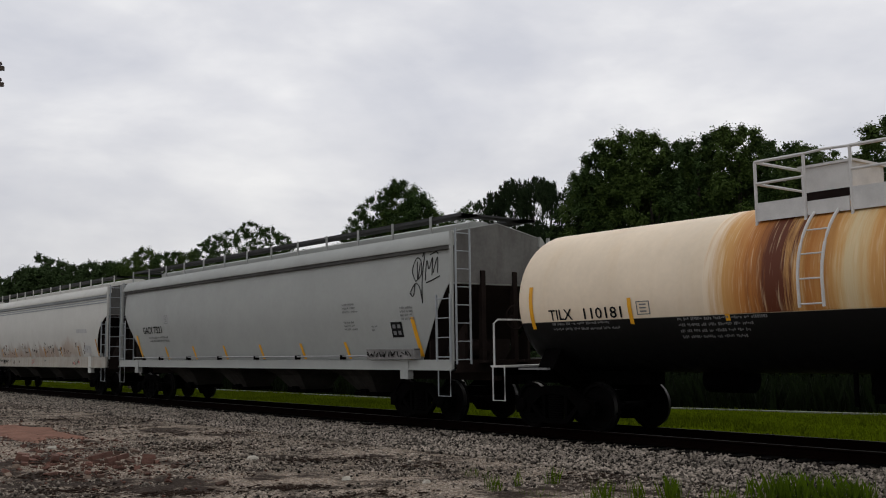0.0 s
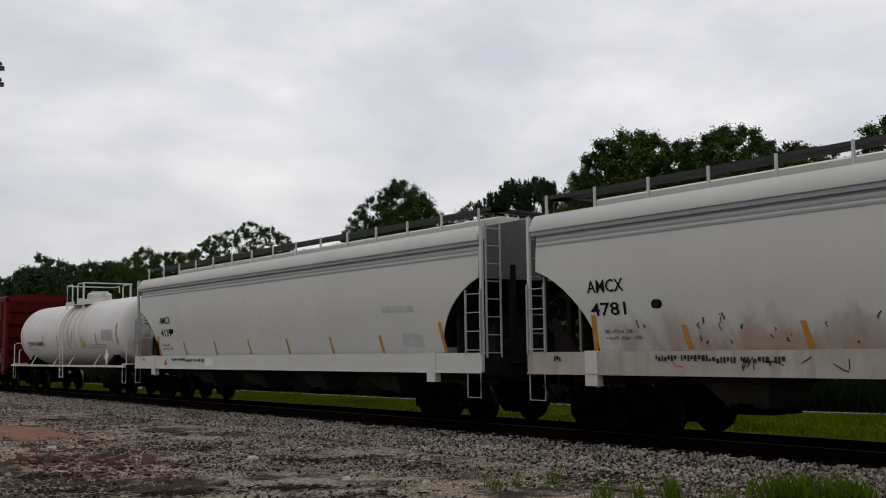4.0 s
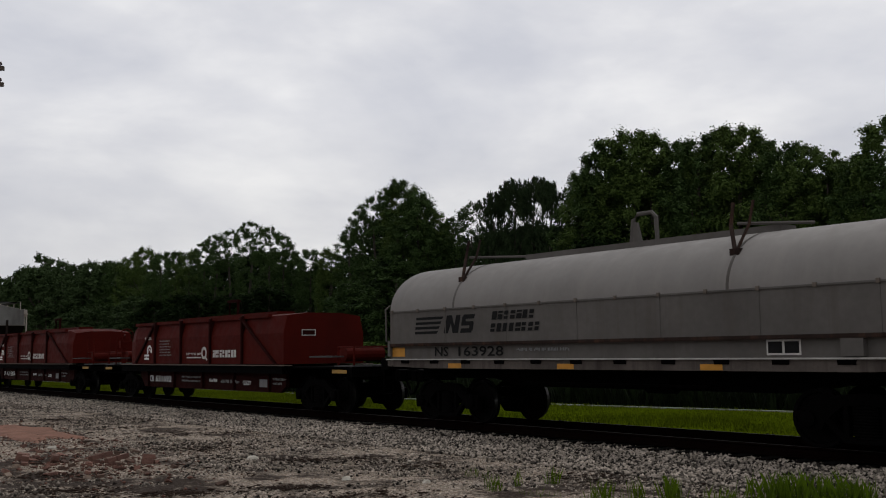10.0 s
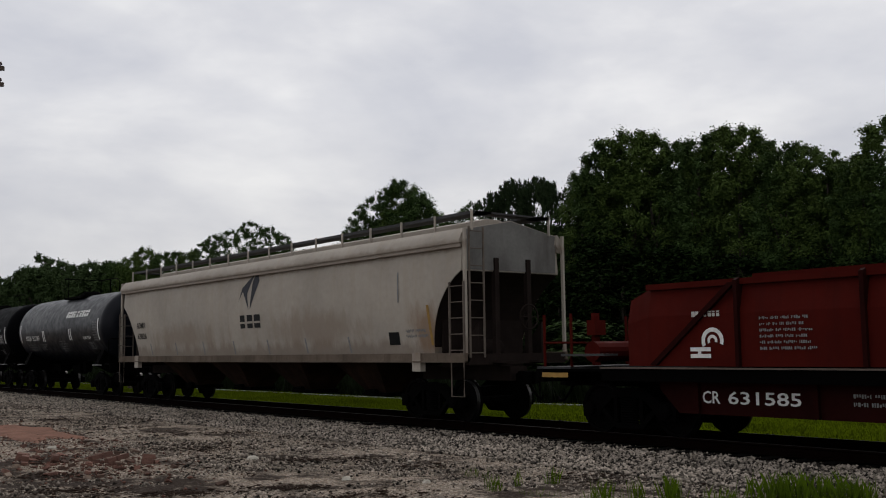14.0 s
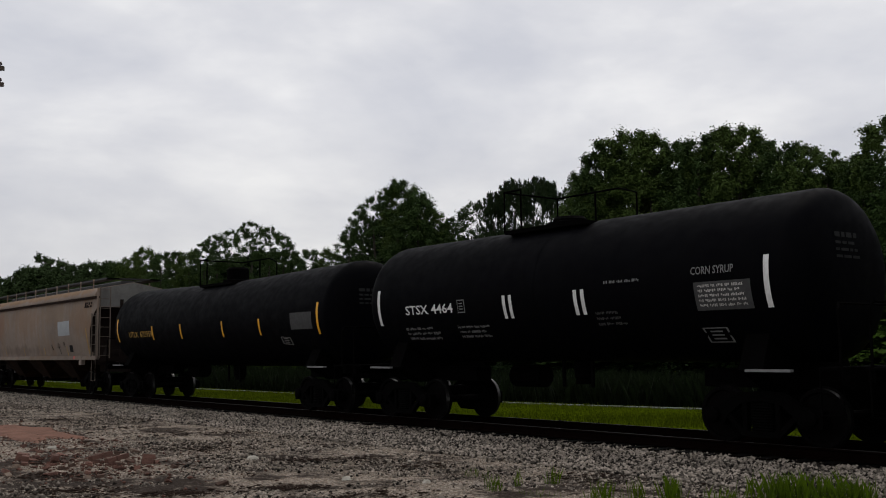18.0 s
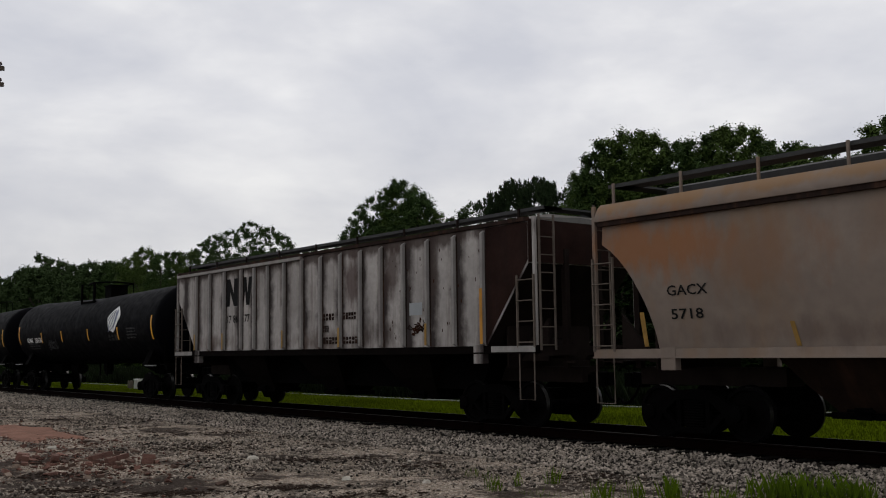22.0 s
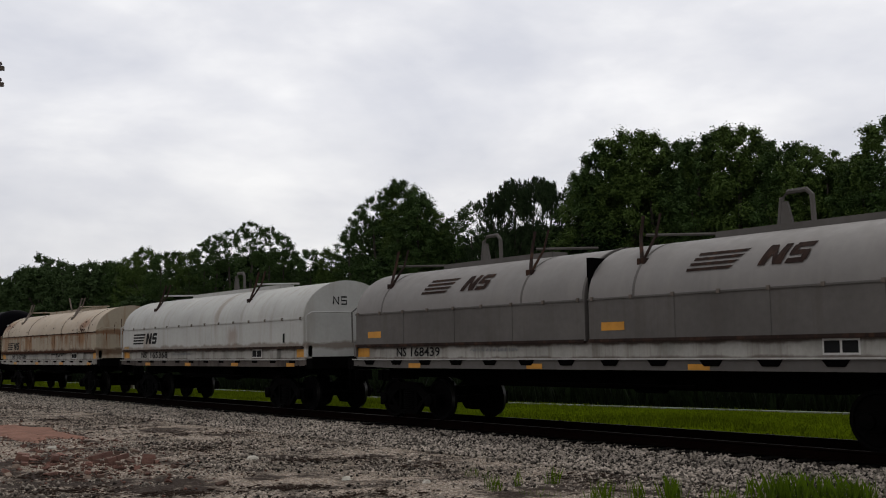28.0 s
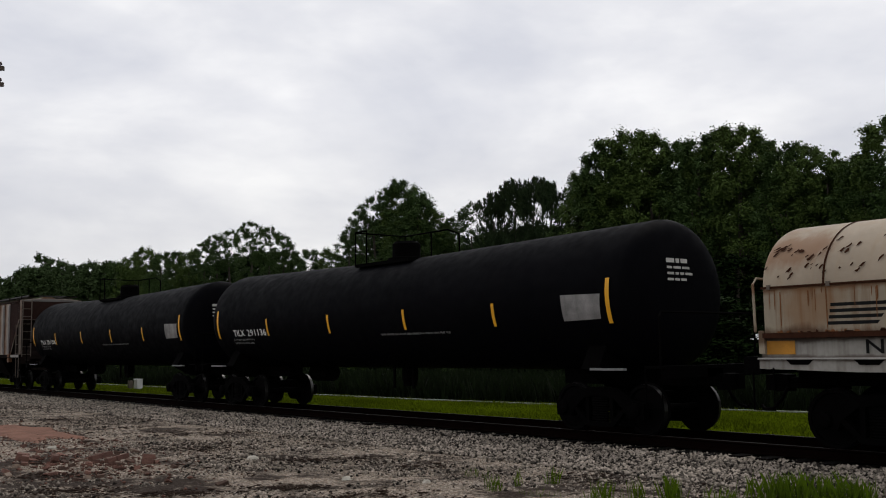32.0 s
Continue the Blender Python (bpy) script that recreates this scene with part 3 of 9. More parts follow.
def letter_shape(text):
    if text not in GLYPHS:
        cu = bpy.data.curves.new("lettering", "FONT")
        cu.body, cu.size, cu.resolution_u, cu.offset = text, 1.0, 2, 0.012
        ob = bpy.data.objects.new("lettering", cu)
        me = ob.to_mesh()
        GLYPHS[text] = ([(v.co.x, v.co.y) for v in me.vertices], [tuple(p.vertices) for p in me.polygons])
        ob.to_mesh_clear()
        bpy.data.objects.remove(ob)
        bpy.data.curves.remove(cu)
    return GLYPHS[text]


def letters(parent, text, x, z, cap, mat, wall, wide=None, label=""):
    """Letters of that cap height from (x, z) on, on the wall whose depth wall(z) gives. wide: the line's length."""
    v, f = letter_shape(text)
    if not v:
        return None
    x1 = max(p[0] for p in v)
    kx = (wide / x1) if wide else cap / 0.7
    k = cap / 0.7
    s = Shape().add([(x + a * kx, wall(z + b * k) - 0.012, z + b * k) for a, b in v], f)
    return part("lettering", s, mat, parent, label)


def bars(parent, x, z, wide, rows, mat, wall, height=0.05, gap=0.035, seed=1):
    """Rows of small print too small to read: short groups of tiny upright marks of its size."""
    r = random.Random(seed)
    s = Shape()
    for i in range(rows):
        a, zz = x, z - i * (height + gap)
        stop = x + wide * r.uniform(0.75, 1.0)
        while a < stop:
            for k in range(r.randint(3, 8)):
                b = a + height * r.uniform(0.3, 0.62)
                lo, hi = zz + height * r.choice((0, 0, 0.3)), zz + height * r.choice((1, 1, 0.7))
                y0, y1 = wall(lo) - 0.012, wall(hi) - 0.012
                s.add([(a, y0, lo), (b, y0, lo), (b, y1, hi), (a, y1, hi)], [(0, 1, 2, 3)])
                a = b + height * 0.24
            a += height * 0.7
    return tagged(part("small_print", s, mat, parent), kind="stuff")


def name_shapes(parent, x, z, wide, tall, count, mat, wall, seed=1, lean=0.0, lift=0.014):
    """A painted company name reduced to a row of plain blocks, some of them parted by a slit."""
    r = random.Random(seed)
    s = Shape()
    cell = wide / count
    for i in range(count):
        x0, x1 = x + cell * i, x + cell * (i + r.uniform(0.62, 0.86))
        slit = r.choice((0.0, 0.35, 0.6, 0.45))
        for b0, b1 in ((0.0, 1.0),) if not slit else ((0.0, slit), (slit + 0.16, 1.0)):
            s.add([(u + lean * b, wall(z + b * tall) - lift, z + b * tall) for u, b in ((x0, b0), (x1, b0), (x1, b1), (x0, b1))], [(0, 1, 2, 3)])
    return tagged(part("name_block", s, mat, parent, "painted company name as plain blocks"), "painted company name as plain blocks", kind="stuff")


def spray(parent, wall, points, mat, r=0.011, label="scrawled black spray line", steps=5):
    """A sprayed line drawn smoothly through (x, z) points."""
    pts = [points[0]] + list(points) + [points[-1]]
    line = []
    for p0, p1, p2, p3 in zip(pts, pts[1:], pts[2:], pts[3:]):
        for k in range(steps):
            t = k / steps
            line.append(tuple(0.5 * (2 * b_ + (c_ - a_) * t + (2 * a_ - 5 * b_ + 4 * c_ - d_) * t * t + (3 * b_ - a_ - 3 * c_ + d_) * t ** 3) for a_, b_, c_, d_ in zip(p0, p1, p2, p3)))
    line.append(points[-1])
    return part("scrawl", Shape().tube([(x, wall(z) - 0.012, z) for x, z in line], r, 4), mat, parent, label)


def patch(name, parent, outline, mat, wall, label="", lift=0.008):
    """A painted or taped patch: an (x, z) outline cut fine enough to follow the wall."""
    if name == "stencil_frame":
        mx, mz = sum(x for x, _ in outline) / len(outline), sum(z for _, z in outline) / len(outline)
        s, k = Shape(), len(outline)
        inner = [(mx + (x - mx) * 0.86, mz + (z - mz) * 0.86) for x, z in outline]
        s.add([(x, wall(z) - lift, z) for x, z in (*outline, *inner)], [(i, (i + 1) % k, k + (i + 1) % k, k + i) for i in range(k)])
        w_ = (max(x for x, _ in outline) - min(x for x, _ in outline)) * 0.25
        for dz in (-0.06, 0.0, 0.06):
            s.add([(mx + sx * w_, wall(mz + dz + sz) - lift, mz + dz + sz) for sx, sz in ((-1, -0.012), (1, -0.012), (1, 0.012), (-1, 0.012))], [(0, 1, 2, 3)])
        return part(name, s, mat, parent, label)
    b = bmesh.new()
    b.faces.new([b.verts.new((x, 0.0, z)) for x, z in outline])
    if max(z for _, z in outline) - min(z for _, z in outline) > 0.12:
        bmesh.ops.triangulate(b, faces=b.faces[:])
        bmesh.ops.subdivide_edges(b, edges=b.edges[:], cuts=3, use_grid_fill=True)
    for v in b.verts:
        v.co.y = wall(v.co.z) - lift
    me = bpy.data.meshes.new(name)
    b.to_mesh(me)
    b.free()
    me.materials.append(mat)
    return part(name, me, mat, parent, label)


def strip(name, parent, x, z0, z1, wide, mat, wall, label="", lean=0.0, n=6):
    """A vertical strip of tape that follows the wall."""
    s = Shape()
    v = []
    for i in range(n + 1):
        z = z0 + (z1 - z0) * i / n
        for dx in (-wide / 2, wide / 2):
            v.append((x + dx + lean * i / n, wall(z) - 0.01, z))
    s.add(v, [(2 * i, 2 * i + 1, 2 * i + 3, 2 * i + 2) for i in range(n)])
    return part(name, s, mat, parent, label)


# ================= ground, track, road =================
GZ = -0.33   # height of the lot and the verge
RZ = -0.09   # height of the rail heads


def fast_mesh(name, verts, tris, mat):
    """A mesh from arrays, for what nobody could count."""
    me = bpy.data.meshes.new(name)
    me.vertices.add(len(verts))
    me.vertices.foreach_set("co", np.asarray(verts, dtype=np.float32).ravel())
    k = tris.shape[1]
    me.loops.add(tris.size)
    me.loops.foreach_set("vertex_index", tris.astype(np.int32).ravel())
    me.polygons.add(len(tris))
    me.polygons.foreach_set("loop_start", np.arange(0, tris.size, k, dtype=np.int32))
    me.polygons.foreach_set("loop_total", np.full(len(tris), k, dtype=np.int32))
    me.materials.append(mat)
    me.update()
    me.validate()
    return me


def patchy(x, y, scale, seed=0.0):
    return np.array([noise.noise(Vector((a * scale, b * scale, seed))) for a, b in zip(x, y)])


def stones(name, x, y, z, size, mat, rng, form=(1.0, 1.0, 0.75)):
    """Scattered crushed stones: squat, uneven eight-sided pieces."""
    n = len(x)
    base = np.array([(1, 0, 0), (-1, 0, 0), (0, 1, 0), (0, -1, 0), (0, 0, 1), (0, 0, -1)], dtype=np.float64)
    v = base[None] * (1 + rng.uniform(-0.35, 0.35, (n, 6, 1))) + rng.uniform(-0.25, 0.25, (n, 6, 3))
    v *= size[:, None, None] * np.array(form)
    a = rng.uniform(0, 2 * np.pi, n)
    c, s = np.cos(a)[:, None], np.sin(a)[:, None]
    vx, vy = v[..., 0] * c - v[..., 1] * s, v[..., 0] * s + v[..., 1] * c
    v = np.stack([vx + x[:, None], vy + y[:, None], v[..., 2] + (z + size * 0.3)[:, None]], -1)
    f = np.array([(0, 2, 4), (2, 1, 4), (1, 3, 4), (3, 0, 4), (2, 0, 5), (1, 2, 5), (3, 1, 5), (0, 3, 5)])
    tris = (f[None] + 6 * np.arange(n)[:, None, None]).reshape(-1, 3)
    return fast_mesh(name, v.reshape(-1, 3), tris, mat)


def blades(name, x, y, z, tall, wide, mat, rng, bend=0.55):
    """Grass: bent tapering blades."""
    n = len(x)
    a = rng.uniform(0, 2 * np.pi, n)
    lean = rng.uniform(0.05, bend, n) * tall
    b = rng.uniform(0, 2 * np.pi, n)
    dx, dy = np.cos(a) * wide / 2, np.sin(a) * wide / 2
    p = [np.stack([x - dx, y - dy, z], -1), np.stack([x + dx, y + dy, z], -1),
         np.stack([x + dx * 0.7 + np.cos(b) * lean * 0.35, y + dy * 0.7 + np.sin(b) * lean * 0.35, z + tall * 0.6], -1),
         np.stack([x + np.cos(b) * lean, y + np.sin(b) * lean, z + tall], -1)]
    v = np.stack(p, 1).reshape(-1, 3)
    f = np.array([(0, 1, 2), (0, 2, 3)])
    tris = (f[None] + 4 * np.arange(n)[:, None, None]).reshape(-1, 3)
    return fast_mesh(name, v, tris, mat)


RNG = np.random.default_rng(7)

g = Shape()
xs = np.concatenate([np.linspace(-1500, -90, 12), np.linspace(-85, 25, 66), np.linspace(40, 1500, 12)])
ys = np.concatenate([np.linspace(-1500, -30, 8), np.linspace(-26, 26, 44), np.linspace(40, 1500, 8)])
gv = []
for yy in ys:
    for xx in xs:
        flat = abs(yy) < 3.2 or abs(xx) > 120 or abs(yy) > 60
        gv.append((xx, yy, GZ - (0.02 if yy < 2.5 else 0.07) + (0 if flat or yy > 2.5 else 0.05 * noise.noise(Vector((xx * 0.23, yy * 0.23, 3.0))))))
g.add(gv, [(j * len(xs) + i, j * len(xs) + i + 1, (j + 1) * len(xs) + i + 1, (j + 1) * len(xs) + i) for j in range(len(ys) - 1) for i in range(len(xs) - 1)])
solid("ground", g, GROUND, "grey-brown dirt and gravel lot beside the railway", "ground", "structure", smooth=60)

g = Shape()
gv, W = [], np.linspace(-320, 60, 130)
VY = (2.7, 3.6, 5.0, 7.0, 9.0, 14.0, 22.0, 60.0)
for yy in VY:
    for xx in W:
        gv.append((xx, yy, GZ + 0.02 + 0.035 * noise.noise(Vector((xx * 0.2, yy * 0.3, 9.0)))))
g.add(gv, [(j * len(W) + i, j * len(W) + i + 1, (j + 1) * len(W) + i + 1, (j + 1) * len(W) + i) for j in range(len(VY) - 1) for i in range(len(W) - 1)])
solid("grass_verge", g, GRASS_SOIL, "green grass verge between the track and the woods", "verge", "structure", smooth=60)

g = Shape()
pts = [(-320, 6.6), (-60, 6.7), (-30, 7.1), (-21.8, 7.96), (-13.1, 9.66), (60, 25.0)]
g.add([(x, y + dy, GZ + 0.06) for x, y in pts for dy in (-0.14, 0.16)] + [(x, y + dy, GZ - 0.1) for x, y in pts for dy in (-0.14, 0.16)],
      [(2 * i, 2 * i + 2, 2 * i + 3, 2 * i + 1) for i in range(5)] + [(2 * i, 12 + 2 * i, 14 + 2 * i, 2 * i + 2) for i in range(5)])
solid("road", g, ASPHALT, "pale narrow asphalt road behind the grass", "road", "structure")

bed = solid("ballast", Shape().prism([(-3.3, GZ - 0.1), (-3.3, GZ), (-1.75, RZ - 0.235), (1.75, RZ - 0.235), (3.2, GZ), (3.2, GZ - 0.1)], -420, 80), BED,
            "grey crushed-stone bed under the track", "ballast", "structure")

# dark sheet that stands for the shaded stone between the rails
part("oiled_strip", Shape().box(-420, 80, -0.98, 1.6, RZ - 0.25, RZ - 0.222), TRACK_SHADE, bed, "dark strip painted for the shade between the rails")

# crushed stone, closer and larger near the track, thin and patchy over the lot
n = 60000
x, y = -3.0 - 85.0 * RNG.beta(0.9, 1.7, n), RNG.uniform(-3.9, -0.93, n)
zb = np.where(y > -1.75, RZ - 0.225, np.where(y > -3.3, RZ - 0.235 - (-1.75 - y) / 1.55 * 0.01, GZ - 0.01))
solid("ballast_stones", stones("ballast_stones", x, y, zb, RNG.uniform(0.016, 0.043, n) * (1 + np.maximum(0, -x - 34) * 0.012), STONE, RNG), STONE,
      "loose grey crushed limestone along the rails", "gravel", "stuff")
n = 210000
x, y = -6.0 - 48.0 * RNG.beta(0.9, 1.4, n), RNG.uniform(-12.5, -3.2, n)
keep = 1.2 * patchy(x, y, 0.5) + 0.7 * patchy(x, y, 1.7, 5.0) + 0.25 * (y + 6) / 3 > RNG.uniform(-0.4, 0.5, n)
x, y = x[keep], y[keep]
solid("lot_gravel", stones("lot_gravel", x, y, np.full(len(x), GZ - 0.025), RNG.gamma(2.6, 0.005, len(x)).clip(0.005, 0.042) * (1 + np.maximum(0, -x - 28) * 0.015), STONE, RNG), STONE,
      "scattered grey gravel on the dirt lot", "gravel", "stuff")
n = 90000
x, y = -7.0 - 45.0 * RNG.beta(0.9, 1.4, n), RNG.uniform(-12.5, -2.6, n)
keep = patchy(x + 0.5 * y, y - 0.5 * x, 0.45, 11.0) + 0.7 * patchy(x, y, 1.6, 2.0) > RNG.uniform(0.1, 0.65, n)
x, y = x[keep], y[keep]
# denser dark clusters stand in for shadowed dips of the lot
for cx, cy, wide_ in ((-29.4, -5.5, 1.0), (-27.4, -4.5, 1.3), (-24.6, -5.4, 0.9), (-12.6, -9.4, 0.35), (-15.7, -9.95, 0.5), (-14.9, -6.0, 0.5), (-12.1, -8.1, 0.3), (-18.6, -6.9, 0.6), (-21.5, -4.6, 0.9), (-13.9, -10.4, 0.4)):
    a, b = RNG.normal(0, wide_, 420), RNG.normal(0, wide_ * 0.45, 420)
    x, y = np.concatenate([x, cx + 0.62 * a - 0.78 * b]), np.concatenate([y, cy + 0.78 * a + 0.62 * b])
solid("litter", stones("litter", x, y, np.full(len(x), GZ - 0.015), RNG.gamma(2.5, 0.006, len(x)).clip(0.005, 0.06), CHIP, RNG, (1.7, 0.7, 0.3)), CHIP,
      "dark scraps of wood and dirt strewn over the lot", "litter", "stuff")
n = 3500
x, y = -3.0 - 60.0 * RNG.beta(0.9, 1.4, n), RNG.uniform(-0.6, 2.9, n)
solid("track_stones", stones("track_stones", x, y, np.full(n, RZ - 0.235), RNG.uniform(0.025, 0.05, n), TRACK_SHADE, RNG), TRACK_SHADE,
      "crushed stone between the rails, coloured as in shade", "gravel", "stuff")

# brick dust, brick rubble and single pale stones on the lot
for cx, cy, rx, ry in ((-25.6, -8.0, 3.3, 1.0),):
    s = Shape()
    ring = []
    for a in np.linspace(0, 2 * math.pi, 90)[:-1]:
        p = Vector((math.cos(a) * 2.2, math.sin(a) * 2.2, cx))
        k = 1 + 0.35 * noise.noise(p) + 0.25 * noise.noise(p * 3.1) + 0.15 * noise.noise(p * 7.0)
        ring.append((cx + rx * math.cos(a) * k, cy + ry * math.sin(a) * k))
    v = [(cx, cy, GZ + 0.05)] + [(cx + (px - cx) * k, cy + (py - cy) * k, GZ + h + 0.015 * noise.noise(Vector((px * 2, py * 2, k * 5)))) for k, h in ((0.3, 0.045), (0.6, 0.035), (0.85, 0.015), (1.0, -0.05)) for px, py in ring]
    m_ = len(ring)
    s.add(v, [(0, 1 + i, 1 + (i + 1) % m_) for i in range(m_)] + [(1 + r * m_ + i, 1 + (r + 1) * m_ + i, 1 + (r + 1) * m_ + (i + 1) % m_, 1 + r * m_ + (i + 1) % m_) for r in range(3) for i in range(m_)])
    solid("brick_dust_patch", s, CLAY, "low mound of reddish brick dust on the lot", "rubble", smooth=60)
n = 2600
x = np.concatenate([RNG.normal(-24.0, 3.2, n // 2), RNG.normal(-17.2, 1.8, n - n // 2)])
y = np.concatenate([RNG.normal(-8.2, 0.8, n // 2), RNG.normal(-9.2, 0.7, n - n // 2)])
solid("brick_crumbs", stones("brick_crumbs", x, y, np.full(n, GZ), RNG.gamma(2.5, 0.006, n).clip(0.006, 0.04), CRUMB, RNG, (1.3, 0.9, 0.6)), CRUMB,
      "reddish brick crumbs strewn over the lot", "rubble", "stuff")
BRICKS = (BRICK, BROWN_BRICK, BRICK, PALE_BRICK, BROWN_BRICK)
whole = [Shape().loft([[(-0.09, -0.045, -0.01), (0.085, -0.048, -0.01), (0.09, 0.045, -0.01), (-0.085, 0.042, -0.01)], [(-0.085, -0.04, 0.045), (0.08, -0.044, 0.05), (0.07, 0.035, 0.045), (-0.08, 0.04, 0.05)]]).mesh("brick", b_) for b_ in BRICKS]
halves = [Shape().loft([[(-0.06, -0.05, 0), (0.05, -0.05, 0), (0.06, 0.05, 0), (-0.05, 0.045, 0)], [(-0.055, -0.045, 0.06), (0.03, -0.05, 0.065), (0.045, 0.045, 0.05), (-0.05, 0.04, 0.06)]]).mesh("brick_piece", b_) for b_ in BRICKS]
BRICK_LABELS = {BRICK: "broken red brick lying on the gravel", BROWN_BRICK: "dirty brown broken brick on the gravel", PALE_BRICK: "pale mortar-crusted broken brick on the gravel"}
rr = random.Random(3)
for i in range(50):
    k = rr.random()
    b_ = BRICKS[i % 5]
    bx, by = (-17.3 + rr.gauss(0, 1.7), -9.3 + rr.gauss(0, 0.6)) if k < 0.75 else (-19.5 + rr.gauss(0, 2.4), -8.4 + rr.gauss(0, 0.8))
    solid("brick" if i % 3 else "brick_piece", whole[i % 5] if i % 3 else halves[i % 5], b_, BRICK_LABELS[b_], "brick", group="brick rubble on the lot",
          m=pose(bx, by, GZ - 0.025, rr.uniform(-18, 18), rr.uniform(-18, 18), rr.uniform(0, 180)))


def chunk(seed):
    """A broken lump of brickwork: two or three courses still mortared together."""
    r = random.Random(seed)
    s = Shape()
    for row in range(2):
        x0 = -0.16 + r.uniform(-0.05, 0.05)
        for k in range(r.choice((1, 2))):
            x1 = x0 + r.uniform(0.14, 0.21)
            t = [r.uniform(-0.012, 0.012) for _ in range(8)]
            z0, z1 = -0.03 + 0.085 * row, 0.048 + 0.085 * row
            s.loft([[(x0 + t[0], -0.06, z0), (x1 + t[1], -0.06, z0), (x1 + t[2], 0.06, z0), (x0 + t[3], 0.06, z0)], [(x0 + t[4], -0.055, z1), (x1 + t[5], -0.058, z1), (x1 + t[6], 0.055, z1), (x0 + t[7], 0.052, z1)]])
            x0 = x1 + 0.012
    return s


for k, (bx, by) in enumerate(((-17.85, -9.95), (-17.7, -9.5), (-17.2, -8.95), (-16.7, -8.8), (-16.5, -8.25), (-18.4, -9.8))):
    solid("brick_lump", chunk(k), BRICK, "broken lump of red brickwork on the gravel", "brick", group="brick rubble on the lot", m=pose(bx, by, GZ - 0.01, rr.uniform(-10, 10), rr.uniform(-10, 10), 52 + rr.uniform(-70, 70)))
for sx, sy, sz in ((-15.85, -6.73, 0.11), (-12.35, -7.05, 0.08), (-20.5, -8.67, 0.1), (-15.2, -8.4, 0.06), (-11.3, -6.4, 0.07), (-13.6, -5.0, 0.05)):
    s, jag = Shape(), random.Random(int(sz * 1000))
    rings = []
    for zz, w in ((0, 1.0), (0.4, 0.95), (0.85, 0.6)):
        rings.append([(sz * w * math.cos(a) * jag.uniform(0.75, 1.25), sz * 0.6 * w * math.sin(a) * jag.uniform(0.75, 1.25), sz * (zz * 0.75 + jag.uniform(-0.1, 0.1))) for a in np.linspace(0, 2 * math.pi, 8)[:-1]])
    solid("stone", s.loft(rings), PALE_STONE, "pale rough stone lying on the gravel", "stone", group="stones on the lot", m=pose(sx, sy, GZ - 0.03, 0, 0, sx * 40))

# the track
track = thing("railway_track", "single railway track with dark rusty rails on timber ties", "railway track", kind="structure")
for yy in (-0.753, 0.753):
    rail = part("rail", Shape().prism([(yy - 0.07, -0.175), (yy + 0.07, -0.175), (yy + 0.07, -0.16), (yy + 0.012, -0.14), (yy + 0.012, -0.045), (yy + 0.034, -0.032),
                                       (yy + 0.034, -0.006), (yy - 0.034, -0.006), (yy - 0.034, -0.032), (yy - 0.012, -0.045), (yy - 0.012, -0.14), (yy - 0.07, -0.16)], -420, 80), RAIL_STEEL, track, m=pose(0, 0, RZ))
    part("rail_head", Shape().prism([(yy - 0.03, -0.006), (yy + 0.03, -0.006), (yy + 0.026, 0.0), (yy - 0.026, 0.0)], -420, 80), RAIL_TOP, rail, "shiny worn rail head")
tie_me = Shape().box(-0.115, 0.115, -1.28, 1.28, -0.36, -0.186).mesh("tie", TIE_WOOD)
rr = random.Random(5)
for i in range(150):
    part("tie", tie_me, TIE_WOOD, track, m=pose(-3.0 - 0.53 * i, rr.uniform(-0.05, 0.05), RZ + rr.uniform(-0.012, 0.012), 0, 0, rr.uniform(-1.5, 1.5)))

# grass
n = 100000
x = -4.0 - 110.0 * RNG.beta(0.9, 1.8, n)
y = 2.9 + (np.interp(-x, [8.0, 13.1, 21.8, 30.0, 60.0], [10.7, 9.75, 8.05, 7.2, 6.8]) - 2.9) * RNG.uniform(0, 1, n)
solid("verge_grass", blades("verge_grass", x, y, np.full(n, GZ - 0.02), RNG.uniform(0.06, 0.15, n) * (1 + 0.6 * patchy(x, y, 0.3)), RNG.uniform(0.01, 0.024, n), GRASS, RNG), GRASS,
      "green mown grass on the verge", "grass", "stuff")
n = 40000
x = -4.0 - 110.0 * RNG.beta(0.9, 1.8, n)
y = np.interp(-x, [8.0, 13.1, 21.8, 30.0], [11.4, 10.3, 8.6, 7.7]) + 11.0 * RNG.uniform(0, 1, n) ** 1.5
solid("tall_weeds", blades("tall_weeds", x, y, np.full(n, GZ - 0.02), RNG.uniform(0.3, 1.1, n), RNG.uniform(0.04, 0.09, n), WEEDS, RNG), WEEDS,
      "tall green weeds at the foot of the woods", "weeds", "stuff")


def tuft(cx, cy, rx, ry, count, tall, seed):
    r = np.random.default_rng(seed)
    x, y = cx + r.normal(0, rx, count), cy + r.normal(0, ry, count)
    return solid("grass_tuft", blades("grass_tuft", x, y, np.full(count, GZ - 0.03), r.uniform(0.2, 1.2, count) * tall, r.uniform(0.003, 0.008, count), TUFT, r, 0.4), TUFT,
                 "bright green grass tuft growing in the gravel", "grass", "stuff")


